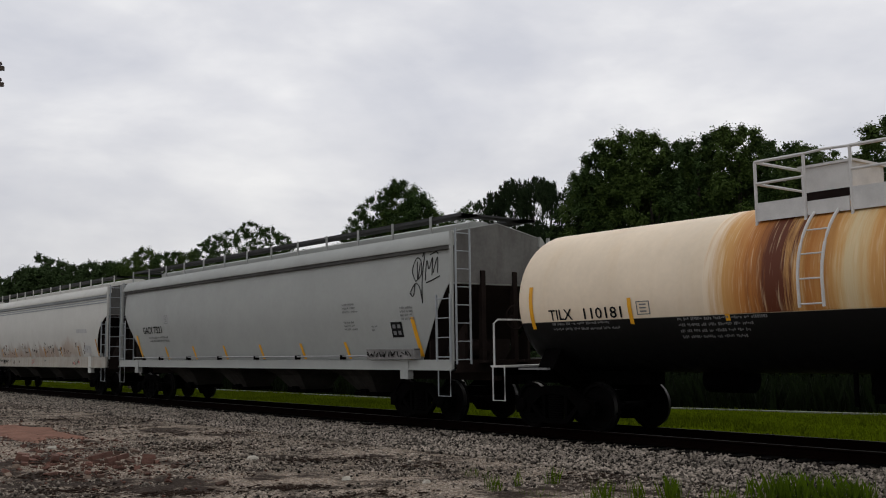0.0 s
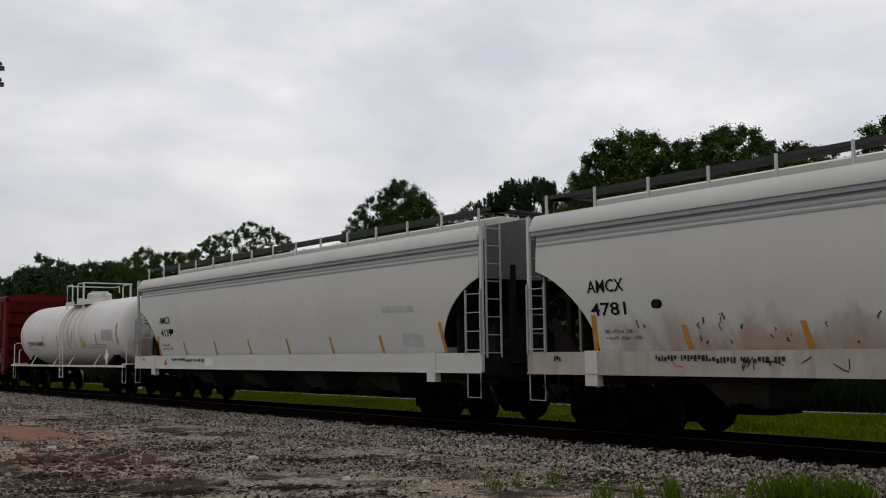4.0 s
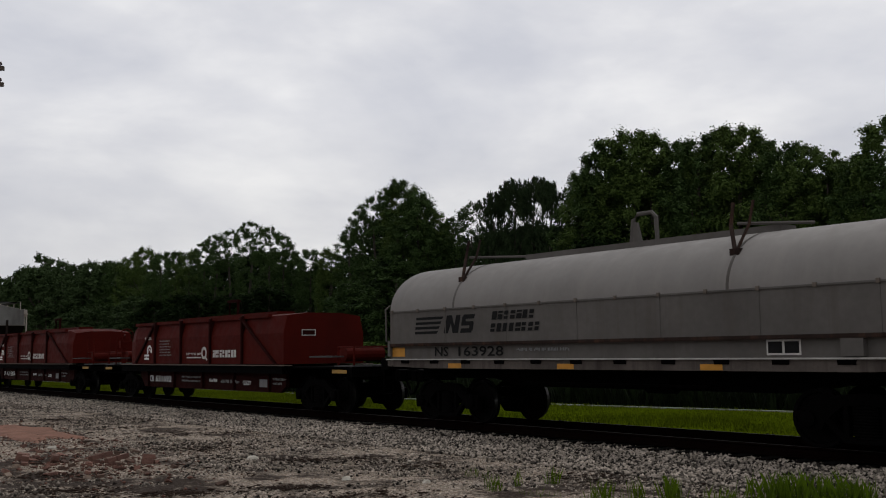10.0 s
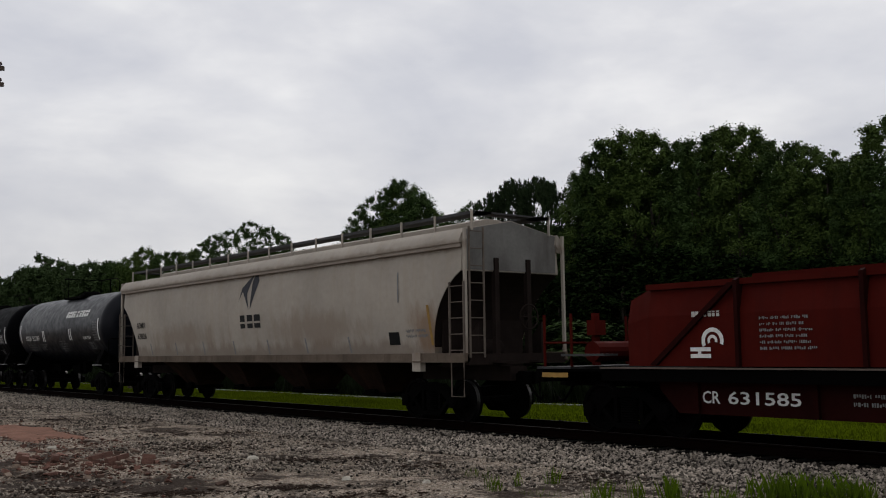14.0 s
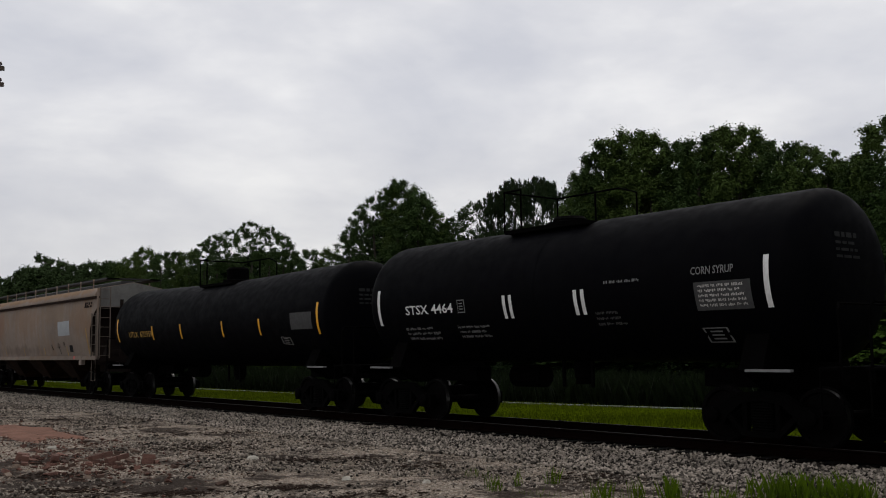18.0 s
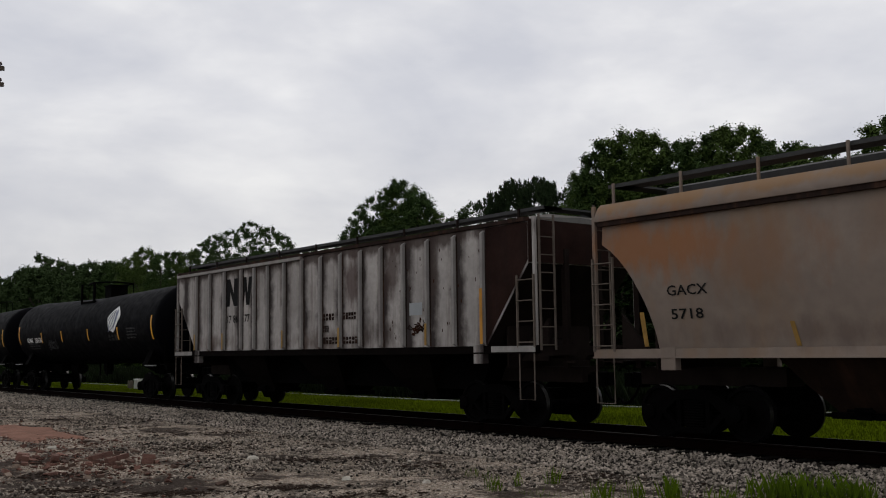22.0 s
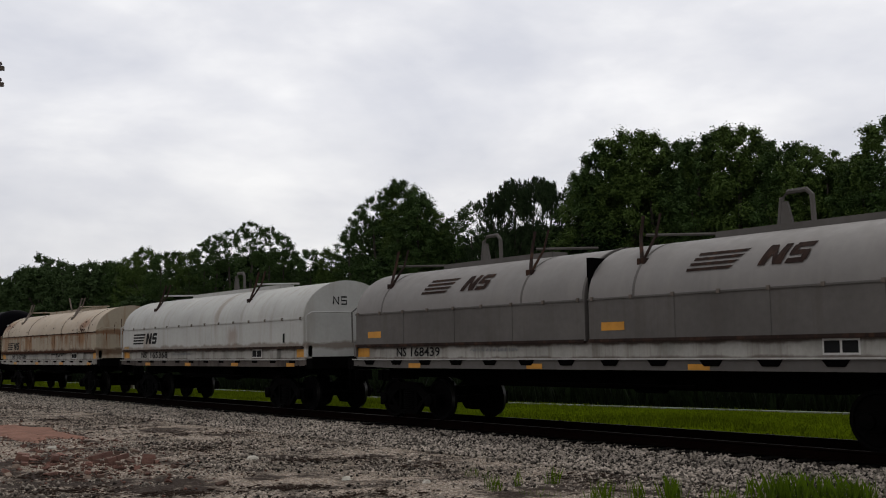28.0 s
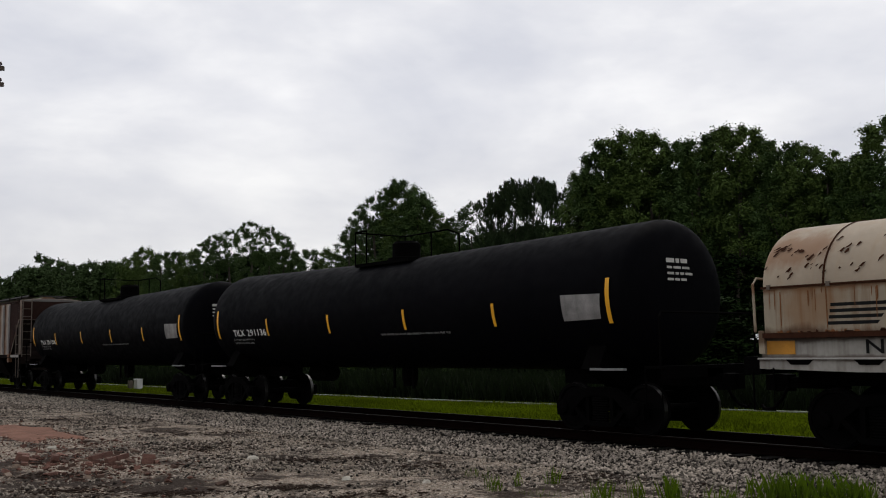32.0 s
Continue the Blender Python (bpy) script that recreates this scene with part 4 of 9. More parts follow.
for k, (cx, cy, rx, ry, count, tall) in enumerate(((-6.95, -4.35, 0.14, 0.22, 420, 0.32), (-6.55, -4.0, 0.17, 0.18, 380, 0.3), (-6.3, -3.8, 0.12, 0.12, 160, 0.24), (-7.8, -5.4, 0.05, 0.06, 150, 0.3), (-8.1, -5.68, 0.06, 0.06, 60, 0.26), (-8.4, -5.95, 0.1, 0.08, 110, 0.26),
                                                  (-9.98, -6.3, 0.05, 0.05, 45, 0.26), (-9.94, -5.27, 0.07, 0.06, 75, 0.24), (-10.1, -5.8, 0.04, 0.04, 22, 0.22), (-7.4, -4.95, 0.12, 0.12, 90, 0.18), (-9.2, -6.2, 0.3, 0.1, 50, 0.12), (-11.3, -5.5, 0.1, 0.1, 30, 0.14))):
    tuft(cx, cy, rx, ry, count, tall, 40 + k)

# relay box behind the track
box = thing("relay_box", "small white metal equipment box standing in the grass", "equipment box", m=pose(-49.95, 4.6, GZ - 0.02))
part("cabinet", Shape().box(-0.23, 0.23, -0.14, 0.14, 0.1, 0.56), WHITE_STEEL, box)
part("lid", Shape().prism([(-0.17, 0.56), (0.17, 0.56), (0.14, 0.6), (-0.14, 0.6)], -0.25, 0.25), WHITE_STEEL, box)
for sx in (-0.15, 0.15):
    part("leg", Shape().box(sx - 0.03, sx + 0.03, -0.03, 0.03, -0.1, 0.1), GALVANISED, box)
grey_box = thing("relay_box", "small grey metal equipment box beside a white one", "equipment box", m=pose(-50.75, 4.5, GZ - 0.02))
part("cabinet", Shape().box(-0.12, 0.12, -0.1, 0.1, 0.12, 0.5), RUSTY_GREY, grey_box)
part("leg", Shape().box(-0.04, 0.04, -0.04, 0.04, -0.1, 0.12), GALVANISED, grey_box)

# line pole whose cross-arms reach into the view
pole = thing("utility_pole", "weathered wooden utility pole with two cross-arms", "utility pole", m=pose(-31.78, -8.06, GZ, 0, 0, 51.6))
part("pole", Shape().tube([(0, 0, -0.5), (0, 0, 5), (0, 0, 10.9)], 0.14, 10), POLE_WOOD, pole)
for zz in (10.37, 9.88):
    arm = part("cross_arm", Shape().box(-1.25, 1.25, -0.2, -0.1, zz - 0.06, zz + 0.06), POLE_WOOD, pole)
    for xx in (-1.15, -0.7, 0.7, 1.15):
        part("insulator", Shape().loft([[(xx + r * math.cos(a), -0.15 + r * math.sin(a), zz + h) for a in np.linspace(0, 2 * math.pi, 9)[:-1]] for r, h in ((0.02, 0.05), (0.02, 0.1), (0.05, 0.11), (0.045, 0.16), (0.02, 0.2))]), INSULATOR, arm)

# ================= woods =================


def foliage(seed, clumps, per, leaf, mat, kind="round", size=(0.06, 0.1)):
    """A crown of many small leaves gathered in clumps, for a tree 1 m tall with a crown 0.34 m wide.
    kind: round (dense and lumpy), open (loose, with gaps), spiky (upswept tufts of needles), bush (leafy to the ground)."""
    r = np.random.default_rng(seed)
    rad, lo = 0.16, {"bush": 0.08, "spiky": 0.2}.get(kind, 0.3)
    t = r.uniform(0, 1, clumps) ** (0.9 if kind == "spiky" else 0.8)
    a = r.uniform(0, 2 * np.pi, clumps)
    if kind == "spiky":
        wide = np.clip(1.15 * (1 - t) ** 0.5 + 0.12, 0, 1)
    else:
        wide = np.sqrt(np.clip(1 - ((t - 0.5) / 0.54) ** 2, 0.04, 1))
    lump = 1 + 0.22 * np.sin(3 * a + 5 * t + seed) + 0.14 * np.sin(7 * a - 9 * t + 2 * seed)
    d = np.sqrt(r.uniform(0.3, 1, clumps)) * wide * rad * lump
    big = r.uniform(*size, clumps) * (1.05 - 0.45 * t)
    c0 = np.stack([d * np.cos(a), d * np.sin(a), lo + (1 - lo) * t - big * 0.75], -1)
    k = np.repeat(np.arange(clumps), per)
    n = clumps * per
    off = r.normal(0, 1, (n, 3))
    off[:, 2] += 0.25
    off /= np.linalg.norm(off, axis=1)[:, None]
    ball = off * np.clip(np.abs(r.normal(0.55, 0.38, n)), 0.05, 1.7)[:, None] * big[k][:, None] * r.uniform(0.7, 1.4, (clumps, 3))[k]
    if kind == "spiky":
        up = r.uniform(0, 1, n)
        ball *= (0.35 + 0.9 * (1 - up))[:, None]
        ball[:, :2] += c0[k][:, :2] * (0.5 * up)[:, None]
        ball[:, 2] += up * big[k] * 1.6
    else:
        ball[:, 2] *= 0.8
    c = c0[k] + ball
    face = 0.55 * off + r.normal(0, 0.45, (n, 3)) + np.array([0, 0, 0.75])
    face /= np.linalg.norm(face, axis=1)[:, None]
    u = np.cross(face, r.normal(0, 1, (n, 3)))
    u /= np.linalg.norm(u, axis=1)[:, None]
    if kind == "spiky":
        u = 0.5 * u + np.array([0, 0, 0.8])
    w = np.cross(face, u)
    w /= np.linalg.norm(w, axis=1)[:, None]
    q = (leaf * r.uniform(0.5, 1.2, n))[:, None]
    slim = 0.3 if kind == "spiky" else 0.6
    v = np.stack([c - u * q, c + w * q * slim, c + u * q, c - w * q * slim], 1).reshape(-1, 3)
    return fast_mesh("crown", v, np.arange(4 * n).reshape(-1, 4), mat)


def trunk_mesh(seed, top):
    r = random.Random(seed)
    s = Shape()
    s.tube([(0, 0, -0.05), (0.01, 0.0, top * 0.3), (r.uniform(-0.03, 0.03), r.uniform(-0.03, 0.03), top * 0.65), (r.uniform(-0.05, 0.05), 0, top)], 0.016, 7)
    v = [Vector(p) for p in s.v]
    s.v = [tuple(Vector((p.x * (1.2 - p.z), p.y * (1.2 - p.z), p.z))) for p in v]
    for i in range(7):
        a, z = r.uniform(0, 6.28), r.uniform(0.3, 0.7) * top
        e = 0.11 * r.uniform(0.6, 1.1)
        s.tube([(0, 0, z), (e * 0.5 * math.cos(a), e * 0.5 * math.sin(a), z + 0.06), (e * math.cos(a), e * math.sin(a), z + 0.15)], 0.004, 5)
    return s.mesh("trunk", BARK)


TREES = [(trunk_mesh(10 + i, 0.85), foliage(20 + i, 150, 250, 0.0066, (LEAF_DARK, LEAF_MID, LEAF_DARK, LEAF_MID)[i], size=(0.035, 0.07))) for i in range(4)]
TREES.append((trunk_mesh(15, 0.86), foliage(30, 190, 120, 0.0105, LEAF_PINE, "spiky", (0.03, 0.055))))
TREES.append((trunk_mesh(14, 0.8), foliage(31, 150, 120, 0.0062, LEAF_DARK, "open", (0.025, 0.05))))
# sparser trees for deep in the wood and far off
TREES += [(trunk_mesh(16 + i, 0.9), foliage(40 + i, 100, 130, 0.012, LEAF_FAR, size=(0.035, 0.075))) for i in range(2)]
# understorey trees take the leaves coloured as in shade
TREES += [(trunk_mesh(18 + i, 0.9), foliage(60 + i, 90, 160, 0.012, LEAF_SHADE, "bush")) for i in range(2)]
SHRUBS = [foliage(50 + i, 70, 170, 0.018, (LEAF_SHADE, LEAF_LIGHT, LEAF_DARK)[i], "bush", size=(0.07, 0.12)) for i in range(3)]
CROWN_R = 0.18


def tree(x, y, tall, radius, kind, label, turn):
    m = pose(x, y, GZ, 0, 0, turn) @ Matrix.Diagonal((radius / CROWN_R, radius / CROWN_R, tall, 1))
    t = thing("tree", label, "tree", group="trees of the wood")
    t.matrix_basis = m
    part("trunk", TREES[kind][0], BARK, t)
    part("crown", TREES[kind][1], LEAF_MID, t)
    return t


# tree tops along the edge of the wood: distance along the track, height
EDGE = ((12.0, 11.3), (-18.9, 11.2), (-22.7, 11.7), (-23.9, 9.7), (-25.4, 10.8), (-29.1, 12.2), (-31.0, 13.0), (-33.9, 12.7), (-36.8, 13.9), (-39.9, 13.4), (-42.3, 10.6), (-45.0, 11.8), (-49.6, 11.6), (-54.0, 10.6), (-56.1, 12.3), (-59.9, 14.3),
        (-62.5, 14.1), (-64.4, 12.9), (-68.6, 9.9), (-73.1, 10.1), (-78.0, 12.6), (-83.0, 13.6), (-87.4, 13.5), (-97.8, 11.9), (-109.4, 13.6), (-125.1, 13.3), (-139.7, 14.4), (-146.1, 16.1), (-155.7, 15.0), (-180.0, 13.7), (-240.0, 13.0))


def edge(x):
    return float(np.interp(-x, [-p[0] for p in EDGE], [p[1] for p in EDGE]))


def reach(x, y):
    """The height at which a tree at (x, y) tops out on the wood's skyline."""
    k = (y + 15) / 43
    return (min(edge((x - 2.3) / k), edge((x + 2.3) / k)) * 0.6 + min(edge(x / k), edge(x / k - 1.0), edge(x / k + 1.0)) * 0.4 - 1.5) * k + 1.5


# the trees that make the skyline: place, height, crown radius, sort
RIGHT_TREES = ((-20.3, 26, 11.7, 2.0, 0), (-21.8, 27, 11.9, 2.0, 1), (-22.8, 27, 10.6, 1.8, 5), (-23.6, 28, 9.9, 1.7, 2), (-25.2, 28, 11.2, 1.9, 1), (-25.2, 29, 10.8, 1.8, 0), (-24.8, 29, 10.1, 1.7, 2), (-26.5, 28, 11.7, 2.0, 3), (-27.3, 28, 11.9, 2.0, 0), (-29.1, 29, 12.5, 2.1, 2), (-30.0, 28, 13.4, 2.3, 1), (-31.8, 29, 13.6, 2.3, 3), (-32.4, 28, 13.3, 2.3, 0), (-34.6, 29, 13.4, 2.3, 2), (-35.7, 28, 14.1, 2.4, 3), (-37.0, 28, 14.4, 2.5, 1), (-38.6, 28, 14.1, 2.4, 0), (-39.2, 27.5, 13.4, 2.3, 2), (-39.4, 27, 12.2, 2.1, 3), (-40.8, 27, 10.8, 1.8, 5))
MIDDLE_TREES = ((-43.5, 28, 12.0, 2.0, 4), (-45.5, 28.5, 12.6, 2.1, 4), (-46.9, 28, 12.6, 2.1, 4), (-49.5, 28.5, 12.1, 2.1, 4), (-52.3, 29, 12.2, 2.1, 5), (-54.1, 29, 11.4, 1.9, 5), (-55.6, 29, 11.2, 1.9, 1), (-58.1, 27, 14.5, 2.5, 5), (-58.8, 28, 14.4, 2.5, 3), (-61.6, 27.2, 13.8, 2.3, 5), (-55.9, 27, 13.4, 2.3, 0), (-63.7, 27.5, 13.0, 2.2, 5), (-56.0, 28, 12.2, 2.1, 3), (-66.2, 28, 11.8, 2.0, 5))
FAR_TREES = ((-70.6, 29, 10.6, 1.8, 1), (-73.8, 29, 10.8, 1.8, 2), (-77.2, 29, 11.1, 1.9, 0), (-76.8, 28, 12.3, 2.1, 5), (-79.5, 28, 13.4, 2.3, 5), (-82.6, 28, 14.2, 2.4, 5), (-87.4, 28, 13.9, 2.4, 5), (-89.9, 28, 13.7, 2.3, 5), (-92.8, 28, 13.2, 2.2, 5), (-96.4, 28, 12.7, 2.2, 1), (-99.7, 28, 12.8, 2.2, 2), (-103.6, 28, 13.2, 2.2, 0), (-108.2, 28, 14.0, 2.4, 1), (-112.4, 28, 13.4, 2.3, 3), (-117.3, 28, 13.3, 2.3, 0))
LAST_TREES = ((-121.1, 28, 13.4, 2.3, 6), (-125.5, 28, 13.9, 2.4, 7), (-130.9, 28, 14.0, 2.4, 6), (-137.3, 28, 15.0, 2.5, 7), (-145.9, 28, 16.5, 2.8, 6), (-154.3, 28, 15.4, 2.6, 7), (-161.1, 28, 14.5, 2.5, 6), (-169.7, 28, 14.6, 2.5, 7), (-180.3, 28, 14.8, 2.5, 6), (-194.2, 28, 15.2, 3.0, 7))
TREE_LABELS = {4: "dark green pine tree with upswept branches", 5: "loose-leaved green tree with gaps in its crown",
               6: "greyish green broadleaf tree far along the wood", 7: "greyish green broadleaf tree far along the wood"}
rr = random.Random(21)
for row in (RIGHT_TREES, MIDDLE_TREES, FAR_TREES, LAST_TREES):
    for tx_, ty_, tall, radius, kind in row:
        tree(tx_, ty_, tall * 0.985, radius * 0.88, kind, TREE_LABELS.get(kind, "leafy dark green broadleaf tree at the edge of the wood"), rr.uniform(0, 360))
# the wood behind and below them
x = 12.0
while x > -235:
    near = x > -100
    y = 33 + rr.uniform(-1.5, 1.5)
    tall = reach(x - 1.5, y) * rr.uniform(0.78, 0.88)
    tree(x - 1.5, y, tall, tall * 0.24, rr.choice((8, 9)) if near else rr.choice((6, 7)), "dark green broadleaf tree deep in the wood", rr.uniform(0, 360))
    if x > -19 or x < -118:
        y = 28 + rr.uniform(-1.2, 1.2)
        tall = reach(x, y) * rr.uniform(0.9, 0.98)
        tree(x, y, tall, tall * 0.2, rr.choice((0, 1, 2, 3)) if near else rr.choice((6, 7)), "leafy broadleaf tree at the edge of the wood", rr.uniform(0, 360))
    y = 25.0 + rr.uniform(-1.0, 1.0)
    tall = min(8.5, reach(x, y) * rr.uniform(0.5, 0.68))
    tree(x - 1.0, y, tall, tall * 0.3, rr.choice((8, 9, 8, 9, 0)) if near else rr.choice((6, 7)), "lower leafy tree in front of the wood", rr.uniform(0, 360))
    x -= rr.uniform(1.9, 2.7) * (1 + max(0, -x - 60) * 0.012)
x = 8.0
while x > -200:
    tall = rr.uniform(1.6, 3.6)
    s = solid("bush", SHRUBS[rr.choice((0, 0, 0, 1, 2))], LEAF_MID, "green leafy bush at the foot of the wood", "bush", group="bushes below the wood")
    s.matrix_basis = pose(x, 20.5 + rr.uniform(-1.8, 1.8), GZ - 0.3, 0, 0, rr.uniform(0, 360)) @ Matrix.Diagonal((tall * rr.uniform(2.4, 3.6), tall * rr.uniform(2.4, 3.6), tall, 1))
    x -= rr.uniform(1.6, 2.6) * (1 + max(0, -x - 60) * 0.012)
for bx, by, tall, k in ((-17.5, 17.0, 4.6, 1), (-14.4, 16.5, 5.6, 1), (-20.2, 18.0, 3.6, 1), (-11.0, 17.0, 6.0, 0), (-24.5, 18.6, 4.2, 0)):
    s = solid("bush", SHRUBS[k], LEAF_LIGHT, "tall fresh green bush in front of the wood", "bush", group="bushes below the wood")
    s.matrix_basis = pose(bx, by, GZ - 0.3, 0, 0, bx * 50) @ Matrix.Diagonal((tall * 1.8, tall * 1.8, tall, 1))

# ================= running gear =================
WHEEL_R = 0.455


def turned(profile, n=28):
    """(radius, y) pairs turned about the y axis."""
    return [[(r * math.cos(2 * math.pi * k / n), y, r * math.sin(2 * math.pi * k / n)) for k in range(n)] for r, y in profile]


_ws = Shape().tube([(0, -0.98, 0), (0, 0.98, 0)], 0.075, 10)
for sg in (-1, 1):
    _ws.loft(turned([(0.1, 0.66 * sg), (0.385, 0.70 * sg), (0.395, 0.69 * sg), (0.485, 0.685 * sg), (0.48, 0.715 * sg), (WHEEL_R, 0.73 * sg), (WHEEL_R - 0.006, 0.82 * sg),
                     (0.395, 0.82 * sg), (0.375, 0.775 * sg), (0.14, 0.76 * sg), (0.12, 0.84 * sg)]))
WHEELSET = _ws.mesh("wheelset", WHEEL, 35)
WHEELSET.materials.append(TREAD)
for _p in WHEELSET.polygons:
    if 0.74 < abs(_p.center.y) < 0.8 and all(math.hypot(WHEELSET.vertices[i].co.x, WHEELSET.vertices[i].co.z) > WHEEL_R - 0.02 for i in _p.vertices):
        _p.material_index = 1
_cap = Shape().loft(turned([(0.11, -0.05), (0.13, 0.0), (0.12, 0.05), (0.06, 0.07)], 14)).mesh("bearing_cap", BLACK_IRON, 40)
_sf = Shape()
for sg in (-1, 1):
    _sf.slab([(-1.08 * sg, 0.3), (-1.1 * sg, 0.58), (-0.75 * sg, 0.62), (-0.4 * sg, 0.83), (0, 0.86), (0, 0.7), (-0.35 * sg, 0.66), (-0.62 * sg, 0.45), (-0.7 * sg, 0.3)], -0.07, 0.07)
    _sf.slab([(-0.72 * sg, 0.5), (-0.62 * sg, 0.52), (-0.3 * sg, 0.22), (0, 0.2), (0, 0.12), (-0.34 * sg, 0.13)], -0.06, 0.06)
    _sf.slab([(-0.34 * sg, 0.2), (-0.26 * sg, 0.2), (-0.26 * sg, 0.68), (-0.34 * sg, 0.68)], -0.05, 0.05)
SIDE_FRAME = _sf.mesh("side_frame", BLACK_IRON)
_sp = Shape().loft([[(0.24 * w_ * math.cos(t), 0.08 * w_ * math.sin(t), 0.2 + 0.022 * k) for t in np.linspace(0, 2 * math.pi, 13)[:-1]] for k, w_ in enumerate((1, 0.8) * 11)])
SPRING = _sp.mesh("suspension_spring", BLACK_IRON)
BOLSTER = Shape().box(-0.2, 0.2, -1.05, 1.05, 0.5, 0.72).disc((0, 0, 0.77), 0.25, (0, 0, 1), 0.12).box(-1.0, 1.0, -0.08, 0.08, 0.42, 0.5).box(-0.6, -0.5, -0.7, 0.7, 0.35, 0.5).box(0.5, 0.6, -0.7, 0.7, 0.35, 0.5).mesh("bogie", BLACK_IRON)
WHEELS = {-1: [], 1: []}


def bogie(car, x):
    b = part("bogie", BOLSTER, BLACK_IRON, car, "grimy cast-steel four-wheel bogie", m=pose(x, 0, RZ))
    for sg in (-1, 1):
        part("side_frame", SIDE_FRAME, BLACK_IRON, b, m=pose(0, 1.02 * sg, 0))
        part("suspension_spring", SPRING, BLACK_IRON, b, m=pose(0, 1.02 * sg, 0))
        w = part("wheelset", WHEELSET, WHEEL, b, m=pose(0.89 * sg, 0, WHEEL_R))
        WHEELS[sg].append(w)
        for sy in (-1, 1):
            part("bearing_cap", _cap, BLACK_IRON, b, m=pose(0.89 * sg, 1.1 * sy, WHEEL_R, 0, 0, 180 if sy < 0 else 0))
    return b


_cp = Shape().box(-0.9, 0.1, -0.09, 0.09, 0.78, 0.96).loft([[(0.1, -0.12, 0.73), (0.1, 0.12, 0.73), (0.1, 0.12, 1.0), (0.1, -0.12, 1.0)], [(0.3, -0.2, 0.72), (0.3, 0.17, 0.72), (0.3, 0.17, 1.02), (0.3, -0.2, 1.02)], [(0.42, -0.18, 0.75), (0.42, -0.02, 0.75), (0.42, -0.02, 1.0), (0.42, -0.18, 1.0)]]).box(0.3, 0.47, 0.05, 0.2, 0.74, 1.0)
COUPLER = _cp.mesh("coupler", BLACK_IRON)
_hs = Shape().tube([(0.0, 0.3, 0.8), (0.1, 0.3, 0.62), (0.3, 0.26, 0.45), (0.5, 0.2, 0.42), (0.62, 0.12, 0.48)], 0.028, 7)
HOSE = _hs.mesh("brake_hose", BLACK_IRON, 60)


def couplers(car, half):
    for sg in (-1, 1):
        m = pose(half * sg, 0, 0, 0, 0, 0 if sg > 0 else 180)
        part("coupler", COUPLER, BLACK_IRON, car, "rusty knuckle coupler", m=m)
        part("brake_hose", HOSE, BLACK_IRON, car, "black rubber brake hose", m=m)


def side_ladder(car, x, y, z0, z1, mat, wide=0.42, rungs=None, name="ladder", stile=0.025):
    s = Shape()
    for dx in (-wide / 2, wide / 2):
        s.box(x + dx - stile, x + dx + stile, y - 0.02, y + 0.02, z0, z1)
    n = rungs or int((z1 - z0) / 0.38)
    for i in range(n + 1):
        z = z0 + 0.1 + (z1 - z0 - 0.2) * i / max(1, n)
        s.tube([(x - wide / 2, y - 0.02, z), (x + wide / 2, y - 0.02, z)], 0.013, 6)
    return part(name, s, mat, car)


def end_ladder(car, x, y, z0, z1, mat, wide=0.42):
    s = Shape()
    for dy in (-wide / 2, wide / 2):
        s.box(x - 0.016, x + 0.016, y + dy - 0.018, y + dy + 0.018, z0, z1)
    n = int((z1 - z0) / 0.38)
    for i in range(n + 1):
        z = z0 + 0.1 + (z1 - z0 - 0.2) * i / max(1, n)
        s.tube([(x, y - wide / 2, z), (x, y + wide / 2, z)], 0.013, 6)
    return part("end_ladder", s, mat, car)


def brake_wheel(car, x, y, z, sg, mat, r=0.27):
    ring = [(x, y + r * math.cos(a), z + r * math.sin(a)) for a in np.linspace(0, 2 * math.pi, 21)]
    wheel = part("brake_wheel", Shape().tube(ring, 0.02, 6), mat, car, "spoked hand-brake wheel")
    for k in range(6):
        a = k * math.pi / 3
        part("spoke", Shape().tube([(x, y, z), (x, y + r * math.cos(a), z + r * math.sin(a))], 0.012, 5), mat, wheel)
    part("hub", Shape().disc((x - 0.06 * sg, y, z), 0.06, (1, 0, 0), 0.14, 12), mat, wheel)
    return wheel


def stirrup(car, x, y, z0, z1, mat, wide=0.36):
    return part("stirrup_step", Shape().tube([(x - wide / 2, y, z1), (x - wide / 2, y, z0), (x + wide / 2, y, z0), (x + wide / 2, y, z1)], 0.016, 6), mat, car)


# ================= tank cars =================


